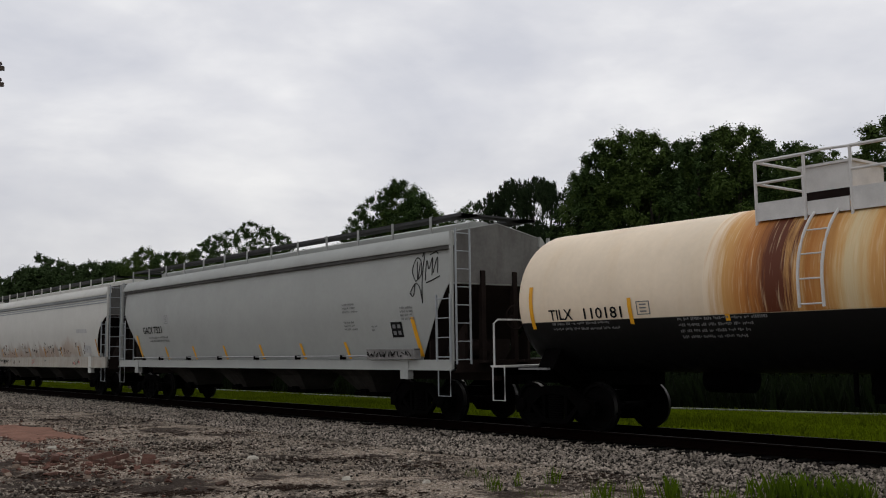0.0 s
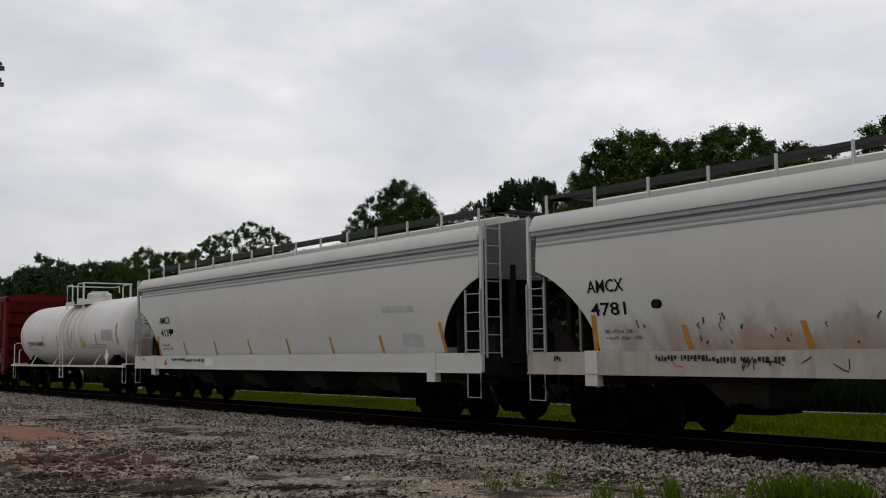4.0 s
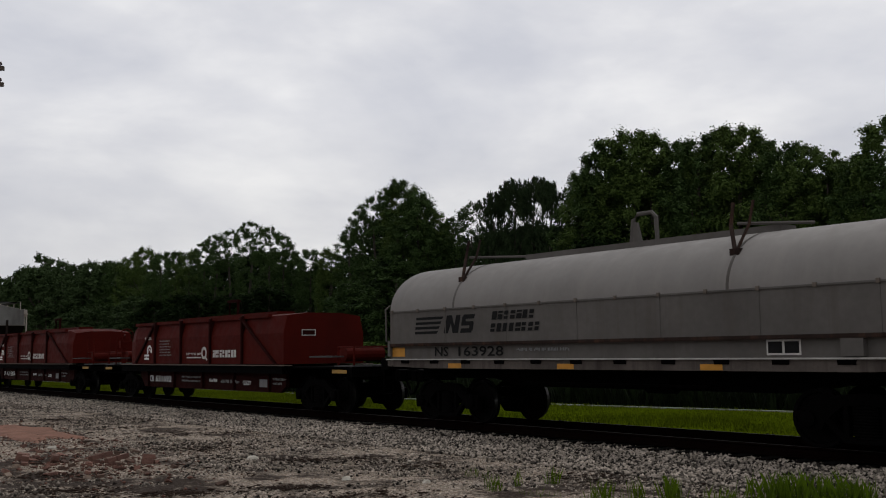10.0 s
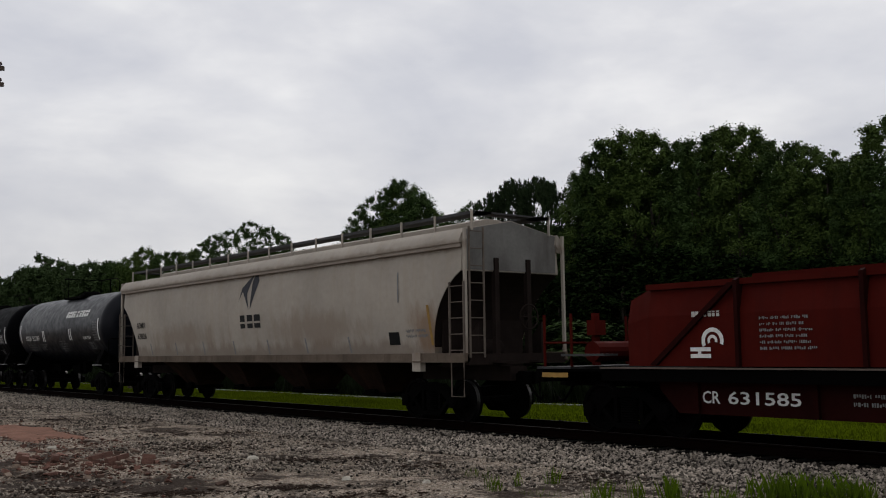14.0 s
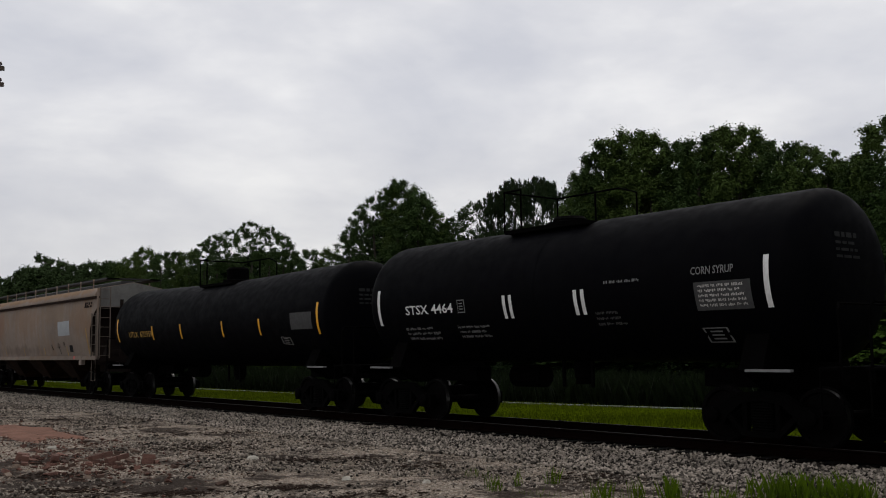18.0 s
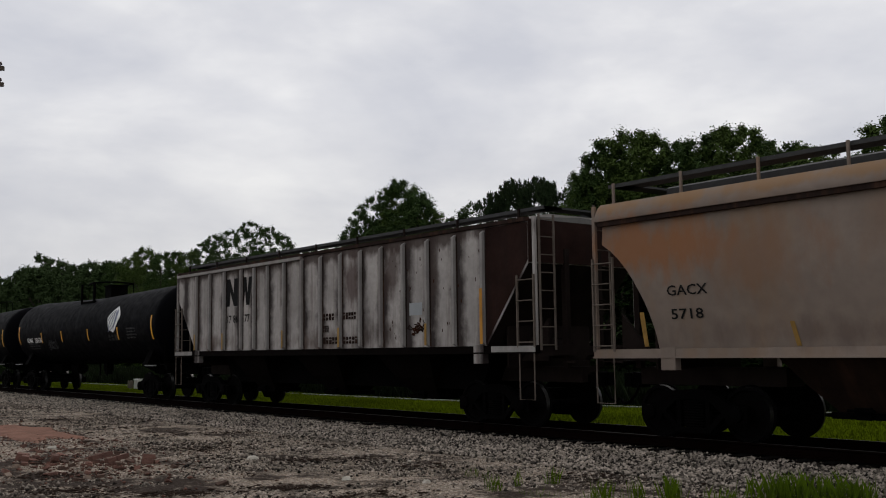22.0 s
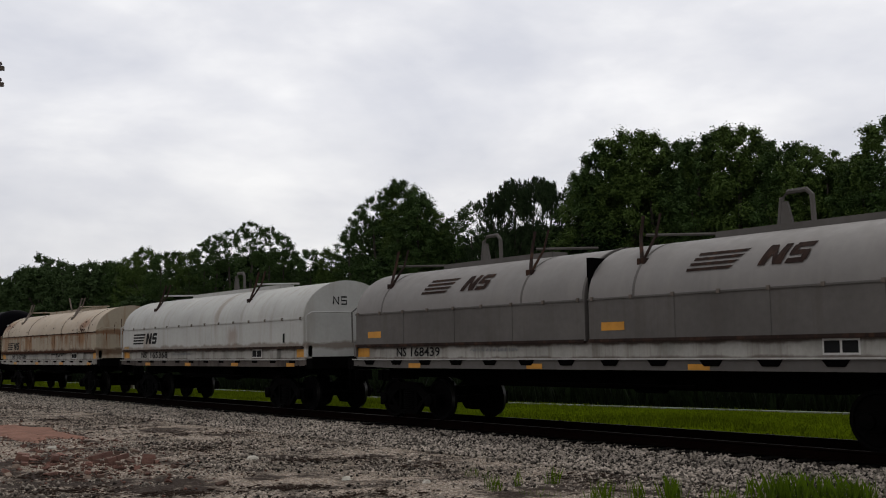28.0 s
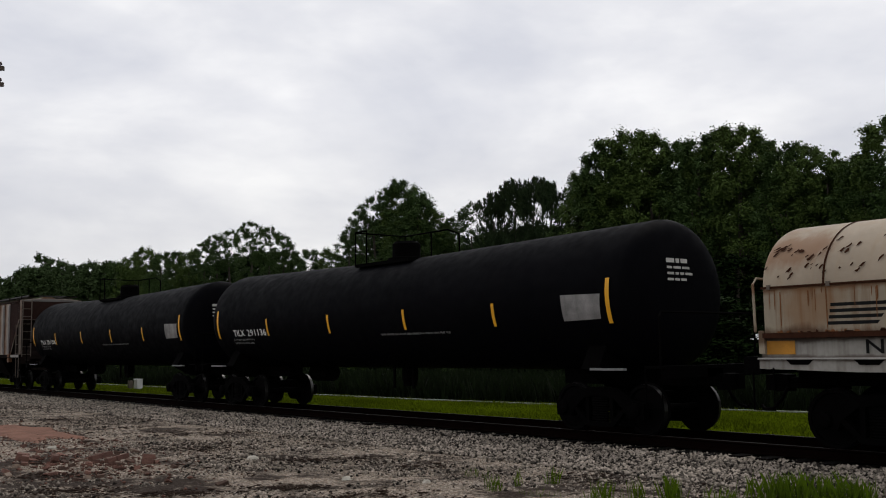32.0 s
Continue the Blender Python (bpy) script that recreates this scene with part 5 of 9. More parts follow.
def tank_car(label, c, stripes, r, zc, paint, steel, tape, dome=0.0, platform="low", side_frame=False, ladder=False, tape_n=6, tape_x=None, head=0.47, bogie_in=0.6, foot=0.55, sag=0.0, hatch=0.22, print_mark=None):
    """c: the car's middle along the train; stripes: the distance between the tapes at both ends of the shell; sag: how far its back dips towards the middle."""
    car = thing("tank_car", label, "tank car", "cars of the freight train")
    hs, half = stripes / 2 + 0.22, stripes / 2 + 1.25
    wall = lambda z: -math.sqrt(max(0.0004, r * r - (z - zc) ** 2))
    n = 44
    rings = []
    prof = [(-hs - head * math.sin(a), max(0.02, r * math.cos(a) ** 0.52)) for a in np.linspace(math.pi / 2 - 0.02, 0.0, 11)]
    prof += [(-hs + 2 * hs * k / 26, r) for k in range(1, 26)]
    prof += [(hs + head * math.sin(a), max(0.02, r * math.cos(a) ** 0.52)) for a in np.linspace(0.0, math.pi / 2 - 0.02, 11)]
    for px, pr in prof:
        dip = sag * max(0.0, 1 - math.hypot(px, 0.35) / hs)
        rings.append([(px, pr * math.sin(2 * math.pi * k / n), zc + pr * math.cos(2 * math.pi * k / n) - dip * max(0.0, math.cos(2 * math.pi * k / n)) ** 1.5) for k in range(n)])
    shell = part("shell", Shape().loft(rings), paint, car, smooth=50)
    for k in (0.0,) if paint in (BLACK_TANK, BLUE_BLACK) else ():
        part("weld_seam", Shape().loft([[(k * hs + dx, (r + 0.006) * math.sin(2 * math.pi * i / n), zc + (r + 0.006) * math.cos(2 * math.pi * i / n) - sag * 0.95 * max(0.0, math.cos(2 * math.pi * i / n)) ** 1.5) for i in range(n)] for dx in (-0.03, 0.03)], caps=False), paint, shell, smooth=60)
    bx = stripes / 2 - bogie_in
    for sg in (-1, 1):
        part("stub_sill", Shape().box(sg * (bx - 1.7), sg * half, -0.22, 0.22, 0.78, 1.1).box(sg * half, sg * (half - 0.12), -1.35, 1.35, 0.95, 1.12), BLACK_IRON, car)
        part("saddle", Shape().prism([(-r * 0.74, zc - r * 0.66), (-r * 0.6, zc - r * 0.8), (-0.4, zc - r), (0.4, zc - r), (r * 0.6, zc - r * 0.8), (r * 0.74, zc - r * 0.66), (1.3, 1.1), (0.6, 0.75), (-0.6, 0.75), (-1.3, 1.1)], sg * bx - 0.22, sg * bx + 0.22), BLACK_IRON, car)
        part("end_platform", Shape().box(sg * (half - 0.45), sg * half, -1.4, 1.4, 1.12, 1.16), steel, car)
        part("handrail", Shape().tube([(sg * (half - 0.1), -1.38, 1.14), (sg * (half - 0.1), -1.38, 2.02), (sg * (half - 0.14), -1.3, 2.1), (sg * (half - 0.14), 1.3, 2.1), (sg * (half - 0.1), 1.38, 2.02), (sg * (half - 0.1), 1.38, 1.14)], 0.022, 6), steel, car)
        stirrup(car, sg * (half - 0.25), -1.4, 0.45, 1.12, steel)
        bogie(car, sg * bx)
        strip("end_stripe", car, sg * stripes / 2, zc - 0.55, zc + 0.28, 0.1, tape, wall, "reflective tape at the shell's end", n=8)
    couplers(car, half)
    for i in range(tape_n - 2 if tape_x is None else len(tape_x)):
        tx_ = -stripes / 2 + stripes * (i + 1) / (tape_n - 1) if tape_x is None else tape_x[i]
        strip("reflector", car, tx_, zc - 0.52, zc - 0.05, 0.09, tape, wall, "vertical reflective tape")
    # manway, platform and rail on top
    zt = zc + r - sag
    if platform == "cage":
        pass
    elif platform == "box":
        x0, x1, top = -1.5, 1.6, zt + 0.66
        part("valve_housing", Shape().box(-0.92, -0.04, -0.55, 0.4, zt - 0.2, zt + 0.5).box(-0.96, 0.0, -0.59, 0.44, zt + 0.5, zt + 0.54), steel, car, "square valve housing with brown spills")
        part("housing_stain", Shape().box(-0.9, -0.1, -0.556, -0.55, zt - 0.1, zt + 0.1), HOPPER_END, car)
        part("walkway", Shape().box(x0, x1, -0.95, -0.5, zt - 0.3, zt - 0.26), steel, car)
        part("walkway", Shape().box(x0, x1, 0.5, 0.95, zt - 0.3, zt - 0.26), steel, car)
        part("walkway", Shape().box(x0, x0 + 0.5, -0.5, 0.5, zt - 0.02, zt + 0.02), steel, car)
        for a_, b_, h in ((x0, -0.62, 0.0), (-0.58, 0.12, -0.08), (0.18, x1, 0.05)):
            part("toe_board", Shape().box(a_, b_, -0.97, -0.95, zt - 0.32, zt - 0.02 + h), steel, car)
        for px in (x0, -0.62, 0.16, 0.95, x1):
            for py in (-0.96, 0.96):
                part("railing_post", Shape().tube([(px, py, zt - 0.45), (px, py, top)], 0.026, 6), steel, car)
        for a_, b_ in ((x0, -0.62), (0.16, x1)):
            part("railing", Shape().tube([(a_, -0.96, top), (b_, -0.96, top)], 0.028, 6).tube([(a_, -0.96, zt + 0.3), (b_, -0.96, zt + 0.3)], 0.024, 6), steel, car)
        part("railing", Shape().tube([(-0.62, -0.96, top), (-0.3, -0.96, top + 0.02), (0.16, -0.96, top)], 0.022, 6).tube([(x0, 0.96, top), (x1, 0.96, top)], 0.028, 6), steel, car)
        for px in (x0, x1):
            part("railing", Shape().tube([(px, -0.96, top), (px, 0.96, top)], 0.026, 6).tube([(px, -0.96, zt + 0.3), (px, 0.96, zt + 0.3)], 0.024, 6), steel, car)
    else:
        part("manway", Shape().loft([[(dome + rr_ * math.cos(a), rr_ * math.sin(a), zt + h) for a in np.linspace(0, 2 * math.pi, 21)[:-1]] for rr_, h in (((0.62, -0.12), (0.6, 0.1), (0.5, 0.12), (0.5, 0.3), (0.44, 0.36)) if platform == "high" else ((0.5, -0.12), (0.48, 0.06), (0.36, 0.08), (0.36, hatch), (0.3, hatch + 0.06)))]), steel, car, "round valve housing", smooth=40)
    if platform == "box":
        pass
    elif platform == "high":
        x0, x1, top = dome - 1.15, dome + 1.1, zt + 0.72
        part("walkway", Shape().box(x0, x1, -1.0, -0.5, zt - 0.16, zt - 0.12), steel, car)
        part("walkway", Shape().box(x0, x1, 0.5, 1.0, zt - 0.16, zt - 0.12), steel, car)
        part("walkway", Shape().box(x0, x0 + 0.45, -0.5, 0.5, zt - 0.02, zt + 0.02), steel, car)
        part("toe_board", Shape().box(x0 - 0.1, dome - 0.2, -1.02, -1.0, zt - 0.18, zt + 0.0), steel, car)
        part("toe_board", Shape().box(dome + 0.2, x1, -1.02, -1.0, zt - 0.18, zt + 0.1), steel, car)
        part("railing", Shape().tube([(x0, -1.0, zt - 0.3), (x0, -1.0, top), (x0 + 0.62, -1.0, top), (x0 + 0.7, -1.0, top - 0.06), (x0 + 0.71, -1.0, zt - 0.1)], 0.028, 6), steel, car)
        part("railing", Shape().tube([(dome + 0.21, -1.0, zt - 0.1), (dome + 0.21, -1.0, top - 0.05), (dome + 0.27, -1.0, top), (x1, -1.0, top), (x1, 1.0, top), (dome + 0.1, 1.0, top), (dome + 0.05, 1.0, top - 0.08), (dome + 0.05, 1.0, zt - 0.1)], 0.028, 6), steel, car)
        part("railing_post", Shape().box(x1 - 0.2, x1 - 0.13, -1.03, -0.97, zt - 0.35, top), steel, car)
        part("railing_post", Shape().box(x1 - 0.2, x1 - 0.13, 0.97, 1.03, zt - 0.1, top), steel, car)
        part("railing", Shape().tube([(x0, -1.0, top - 0.02), (x0, 0.6, top - 0.02), (x0 + 0.1, 1.0, top - 0.02), (x0 + 0.75, 1.0, top - 0.02), (x0 + 0.8, 1.0, top - 0.3)], 0.026, 6), steel, car)
        part("hatch_lid", Shape().disc((dome, 0, zt + 0.4), 0.36, (0, 0, 1), 0.06, 18).box(dome - 0.5, dome - 0.3, -0.06, 0.06, zt + 0.3, zt + 0.42).box(dome + 0.3, dome + 0.55, -0.06, 0.06, zt + 0.3, zt + 0.42), steel, car)
    elif platform == "cage":
        x0, x1, top = dome - 0.75, dome + 0.75, zt + 0.6
        part("valve_housing", Shape().box(dome - 0.0, dome + 0.7, -0.1, 0.6, zt - 0.1, zt + 0.5).box(dome - 0.04, dome + 0.74, -0.14, 0.64, zt + 0.5, zt + 0.54), steel, car, "square valve housing")
        part("walkway", Shape().box(x0, x1, -0.85, -0.4, zt - 0.2, zt - 0.14), steel, car)
        part("walkway", Shape().box(x0, x1, 0.65, 0.85, zt - 0.2, zt - 0.14), steel, car)
        part("railing", Shape().box(x0 - 0.04, x0 + 0.04, -0.85, -0.78, zt - 0.3, top), steel, car)
        part("railing", Shape().box(x1 - 0.05, x1 + 0.05, -0.86, -0.78, zt - 0.3, top), steel, car)
        part("railing", Shape().tube([(x0 + 0.9, -0.82, top - 0.05), (x1 - 0.1, -0.82, top), (x1, -0.82, top), (x1 + 0.05, 0.0, top + 0.06), (x1 + 0.08, 0.8, top), (x1 + 0.08, 0.82, zt - 0.1)], 0.035, 6), steel, car)
        part("railing", Shape().tube([(x0, 0.82, zt - 0.1), (x0, 0.82, top), (x1, 0.82, top)], 0.03, 6).tube([(x0 + 0.7, 0.82, zt - 0.1), (x0 + 0.7, 0.82, top)], 0.03, 6), steel, car)
    else:
        w, top = 1.15, zt + 0.78
        part("walkway", Shape().box(dome - w, dome + w, -0.8, -0.4, zt - 0.13, zt - 0.05), steel, car)
        part("walkway", Shape().box(dome - w, dome + w, 0.4, 0.8, zt - 0.13, zt - 0.05), steel, car)
        part("railing", Shape().tube([(dome - w, -0.8, zt - 0.1), (dome - w, -0.8, top), (dome - w, 0.8, top), (dome - w, 0.8, zt - 0.1)], 0.022, 6).tube([(dome - w * 0.55, -0.8, zt - 0.1), (dome - w * 0.55, -0.8, top)], 0.022, 6).tube([(dome - w, -0.8, top), (dome - w * 0.55, -0.8, top)], 0.022, 6), steel, car)
        part("railing", Shape().tube([(dome - w, 0.8, top), (dome + w * 0.6, 0.8, top), (dome + w, 0.8, top - 0.15), (dome + w, 0.8, zt - 0.1)], 0.022, 6).tube([(dome, 0.8, zt), (dome, 0.8, top)], 0.022, 6), steel, car)
    if ladder is not False:
        for lx in (ladder - 0.2, ladder + 0.2):
            pts = [(lx, wall(z) - 0.12, z) for z in np.linspace(zc + r * 0.93, zc, 10)] + ([(lx, -r - 0.1, zc - 0.5), (lx, -r - 0.08, foot)] if foot < 1.5 else [(lx, -r - 0.1, foot)])
            part("ladder_stile", Shape().tube(pts, 0.025, 6), steel, car)
        for z in np.linspace(foot + 0.05, zc + r * 0.85, 11 if foot < 1.5 else 5):
            yy = (wall(z) if z > zc else -r) - 0.11
            part("rung", Shape().tube([(ladder - 0.2, yy, z), (ladder + 0.2, yy, z)], 0.014, 6), steel, car)
    if side_frame:
        part("side_sill", Shape().box(-half, half, -1.5, -1.42, 1.02, 1.1), steel, car, "long white side sill")
        part("side_sill", Shape().box(-half, half, 1.42, 1.5, 1.02, 1.1), steel, car)
        for bx_ in (-4.2, -1.0, 1.0, 4.0):
            part("brace", Shape().tube([(bx_, -1.46, 1.08), (bx_ + 0.3, -1.3, 1.5)], 0.03, 6), steel, car)
            part("bracket", Shape().box(bx_ - 0.05, bx_ + 0.05, -1.46, -0.3, 0.98, 1.05), BLACK_IRON, car)
        for sx in (-half + 1.2,):
            part("handrail", Shape().tube([(sx, -1.46, 1.1), (sx, -1.46, 1.75), (sx + 0.12, -1.4, 1.78)], 0.03, 6), steel, car)
        part("brake_cylinder", Shape().disc((-half + 0.75, -0.6, 1.38), 0.18, (1, 0, 0), 0.6, 14).box(-half + 0.4, -half + 1.1, -0.8, -0.4, 1.14, 1.25), steel, car)
    else:
        part("outlet_valve", Shape().disc((0, 0, zc - r - 0.12), 0.2, (0, 0, 1), 0.4, 14).box(-0.12, 0.12, -0.12, 0.12, zc - r - 0.45, zc - r - 0.2), BLACK_IRON, car)
        for sx in (-0.35, 0.45):
            part("skid", Shape().box(sx - 0.03, sx + 0.03, -0.25, -0.2, zc - r - 0.5, zc - r + 0.05), BLACK_IRON, car)
        part("brake_reservoir", Shape().disc((-stripes / 2 + 3.4, 0.3, 0.9), 0.25, (1, 0, 0), 0.9, 14), BLACK_IRON, car)
        part("step", Shape().box(-half + 0.9, -half + 1.7, -1.45, -1.35, 1.08, 1.12), FAINT_MARK, car)
        part("step", Shape().box(half - 1.7, half - 0.9, -1.45, -1.35, 1.08, 1.12), FAINT_MARK, car)
    s = Shape()
    r_ = random.Random(int(-c))
    for i in range(4):
        zz, y0 = zc + 0.55 - 0.11 * i, -0.55
        while y0 < -0.02:
            y1 = y0 + r_.uniform(0.08, 0.22)
            q = []
            for yy, zz_ in ((y0, zz), (y1, zz), (y1, zz + (0.08 if i == 0 else 0.045)), (y0, zz + (0.08 if i == 0 else 0.045))):
                ca = min(1.0, (math.hypot(yy, zz_ - zc) / r) ** (1 / 0.52))
                q.append((hs + head * math.sqrt(1 - ca * ca) + 0.012, yy, zz_))
            s.add(q, [(0, 1, 2, 3)])
            y0 = y1 + 0.04
    tagged(part("small_print", s, print_mark or (DULL_MARK if paint in (BLACK_TANK, BLUE_BLACK) else FAINT_MARK), car), kind="stuff")
    CARS.append((car, c))
    return car, wall


CARS = []   # every car with its middle along the train, as it stands when the shot begins

# ================= hopper cars =================


def hopper_car(label, c, length, paint, sill_paint, end_paint, cut=1.7, cut_z=2.75, round_cut=False, bays=4, posts=1.05, flat=False, roof_band=False, ribs=(), bulge=0.08, sill=(1.05, 1.28), eave=3.98, ridge=4.36, rail_paint=None, walk=True, beam_paint=None, ladder_paint=None, chute_paint=None, seam_paint=None, hatch_paint=None):
    car = thing("hopper_car", label, "hopper car", "cars of the freight train")
    half = length / 2
    wide = 1.5
    def wall_y(z):
        if flat:
            return -wide
        t = min(1.0, max(0.0, (z - sill[1]) / (eave - sill[1])))
        return -(wide + bulge * 0.3 - 2.4 * bulge * (1 - t) ** 1.9 - 1.4 * bulge * (max(0.0, t - 0.4) / 0.6) ** 1.4)

    we = wide if flat else min(wide, -wall_y(eave) + 0.09)

    zs0 = sill[1]

    def bottom(x):
        d = half - 0.18 - abs(x)
        if d >= cut:
            return zs0
        k = 1 - max(0.0, d) / cut
        return zs0 + (cut_z - zs0) * (0.7 * math.sqrt(max(0.0, 1 - (1 - k) ** 2)) + 0.3 * k if round_cut else k)

    def ring(x):
        zb = bottom(x)
        side = [(x, wall_y(zb + (eave - zb) * k / 8), zb + (eave - zb) * k / 8) for k in range(9)]
        top = [(x, -we + 0.12, eave + 0.12), (x, -0.9, eave + 0.2), (x, 0, ridge), (x, 0.9, eave + 0.2), (x, we - 0.12, eave + 0.12)]
        return side + top + [(px, -py, pz) for px, py, pz in reversed(side)]

    along = [1 - (1 - k / 10) ** 2 if round_cut else k / 10 for k in range(11)]
    stations = sorted({*(sg * (half - 0.18 - cut * k) for sg in (-1, 1) for k in along), *np.linspace(-half + 0.2 + cut, half - 0.2 - cut, 9).tolist()})
    body = part("body", Shape().loft([ring(x) for x in stations]), paint, car, smooth=28)
    for sg in (-1, 1):
        s = Shape()
        xs_ = [sg * (half - 0.185 - cut * k) for k in along]
        s.add([(x, sy * (wall_y(bottom(x)) * -1 - 0.01), bottom(x) - 0.012) for x in xs_ for sy in (-1, 1)], [(2 * i, 2 * i + 1, 2 * i + 3, 2 * i + 2) for i in range(10)])
        part("slope_sheet", s, end_paint, car, "dark brown sloping end sheet")
        part("center_sill", Shape().box(sg * (half - cut - 2.0), sg * half, -0.25, 0.25, 0.8, 1.12), end_paint, car)
        for sy in (-1, 1):
            part("end_post", Shape().box(sg * (half - 0.12), sg * (half - 0.24), sy * 0.42, sy * 0.54, 1.1, cut_z + 0.3), end_paint, car)
            part("corner_post", Shape().box(sg * half, sg * (half - 0.07), sy * (wide - 0.06), sy * wide, sill[1], eave + 0.1), sill_paint, car)
            part("gusset", Shape().slab([(sg * (half - 0.2), 1.25), (sg * (half - 1.0), 1.25), (sg * (half - 0.2), 2.1)], sy * 0.9, sy * 0.98), end_paint, car)
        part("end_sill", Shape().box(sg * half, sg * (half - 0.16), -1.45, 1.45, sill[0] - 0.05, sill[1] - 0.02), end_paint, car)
        part("bulkhead", Shape().box(sg * (half - 1.15), sg * (half - 1.2), -1.2, 1.2, 1.1, cut_z - 0.75), end_paint, car)
        side_ladder(car, sg * (half - 0.26), -wide - 0.03, sill[1] - 0.04, cut_z - 0.25, ladder_paint or sill_paint, wide=0.48, stile=0.017)
        end_ladder(car, sg * (half + 0.03), -wide + 0.3, sill[1] - 0.1, eave + 0.15, ladder_paint or sill_paint, wide=0.4)
        part("end_plate", Shape().add([(sg * (half - 0.165), y, z) for y, z in ((-1.36, cut_z + 0.02), (1.36, cut_z + 0.02), (we - 0.1, eave + 0.1), (0, ridge - 0.02), (-we + 0.1, eave + 0.1))], [(0, 1, 2, 3, 4)]), DIRTY_END, car, "soot-stained upper end sheet")
        stirrup(car, sg * (half - 0.26), -wide - 0.02, 0.5, sill[0], ladder_paint or sill_paint, wide=0.42)
        bogie(car, sg * (half - 1.8))
        for b_ in range(2):
            part("crossover_step", Shape().box(sg * half, sg * (half + 0.3), -0.75 + b_ * 1.1, -0.35 + b_ * 1.1, 1.2, 1.24), end_paint, car)
    brake_wheel(car, half + 0.1, 0.25, 2.2, 1, end_paint)
    part("air_reservoir", Shape().disc((half - 0.8, -0.35, 1.5), 0.22, (0, 1, 0), 0.9, 14), end_paint, car, smooth=40)
    couplers(car, half)
    for sy in (-1, 1):
        part("side_sill", Shape().box(-half, half, sy * (wide + 0.03), sy * (wide - 0.1), sill[0], sill[1]).box(-half, half, sy * (wide + 0.06), sy * (wide - 0.1), sill[0], sill[0] + 0.03), beam_paint or sill_paint, car)
        for sg in (-1, 1):
            part("jacking_pad", Shape().box(sg * (half - 1.55), sg * (half - 1.85), sy * (wide + 0.05), sy * (wide - 0.1), sill[0] - 0.2, sill[1] + 0.02).box(sg * (half - 1.64), sg * (half - 1.76), sy * (wide + 0.055), sy * (wide + 0.045), sill[0] - 0.15, sill[0] - 0.04), sill_paint, car)
    room = 2 * (half - 2.75)
    for i in range(bays):
        bx = -room / 2 + room * (i + 0.5) / bays
        hw = 0.4 * room / bays / 2 + 0.1
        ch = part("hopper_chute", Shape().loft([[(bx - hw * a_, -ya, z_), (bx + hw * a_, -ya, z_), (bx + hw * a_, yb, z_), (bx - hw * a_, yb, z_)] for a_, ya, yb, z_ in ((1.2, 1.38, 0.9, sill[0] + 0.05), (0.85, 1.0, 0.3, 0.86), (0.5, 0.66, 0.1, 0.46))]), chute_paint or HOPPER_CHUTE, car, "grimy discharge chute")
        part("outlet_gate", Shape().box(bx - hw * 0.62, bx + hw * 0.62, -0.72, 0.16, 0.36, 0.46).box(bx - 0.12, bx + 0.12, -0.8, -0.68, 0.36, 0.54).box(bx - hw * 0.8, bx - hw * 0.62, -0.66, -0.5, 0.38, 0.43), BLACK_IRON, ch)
        part("gate_bar", Shape().tube([(bx - 0.2, -0.86, 0.5), (bx + 0.22, -0.86, 0.5)], 0.025, 6), BLACK_IRON, ch)
    for sy in (-1, 1):
        if flat:
            part("eave_trim", Shape().box(-half + 0.2, -0.4, sy * (wide - 0.02), sy * (wide + 0.09), eave - 0.06, eave + 0.02), RIB_PAINT, car)
            part("roof_edge", Shape().box(-half + 0.2, half - 0.2, sy * (wide - 0.06), sy * (wide + 0.05), eave + 0.02, eave + 0.1), GRIME, car, "grimy dark roof edge")
        else:
            part("eave_trim", Shape().prism([(sy * (we - 0.08), eave - 0.2), (sy * (we + 0.08), eave - 0.2), (sy * (we + 0.09), eave - 0.14), (sy * (we + 0.02), eave + 0.0), (sy * (we - 0.03), eave + 0.07), (sy * (we - 0.1), eave + 0.13), (sy * (we - 0.14), eave - 0.1)], -half + 0.1, half - 0.1), paint, car, smooth=40)
            # a given seam_paint puts the eave's shadow into this strip's colour
            part("eave_seam", Shape().box(-half + 0.12, half - 0.12, sy * (we - 0.1), sy * (we + 0.045), eave - 0.285, eave - 0.2), seam_paint or paint, car, "seam strip under the eave")
    if flat:
        for sg in (-1, 1):
            e = sg * (half - 0.18)
            part("end_sheet", Shape().box(e, e + sg * 0.02, -wide - 0.005, wide + 0.005, cut_z, eave + 0.06), BROWN_END, car, "grimy red-brown end sheet")
        patch("side_sheet", car, [(7.06, zs0 + 0.05), (half - 0.18 - cut, zs0 + 0.05), (half - 0.19, cut_z + 0.05), (half - 0.19, eave), (7.06, eave)], BROWN_END, wall_y, "grimy red-brown end panel")
    if roof_band:
        for zz in (eave - 0.28, eave - 0.37, eave - 0.46):
            part("roof_seam", Shape().box(-half + 0.2, half - 0.2, wall_y(zz) - 0.02, wall_y(zz) + 0.05, zz - 0.04, zz), seam_paint or paint, car)
    # roof: hatches, walkway and its posts
    rp = rail_paint or sill_paint
    zt = ridge
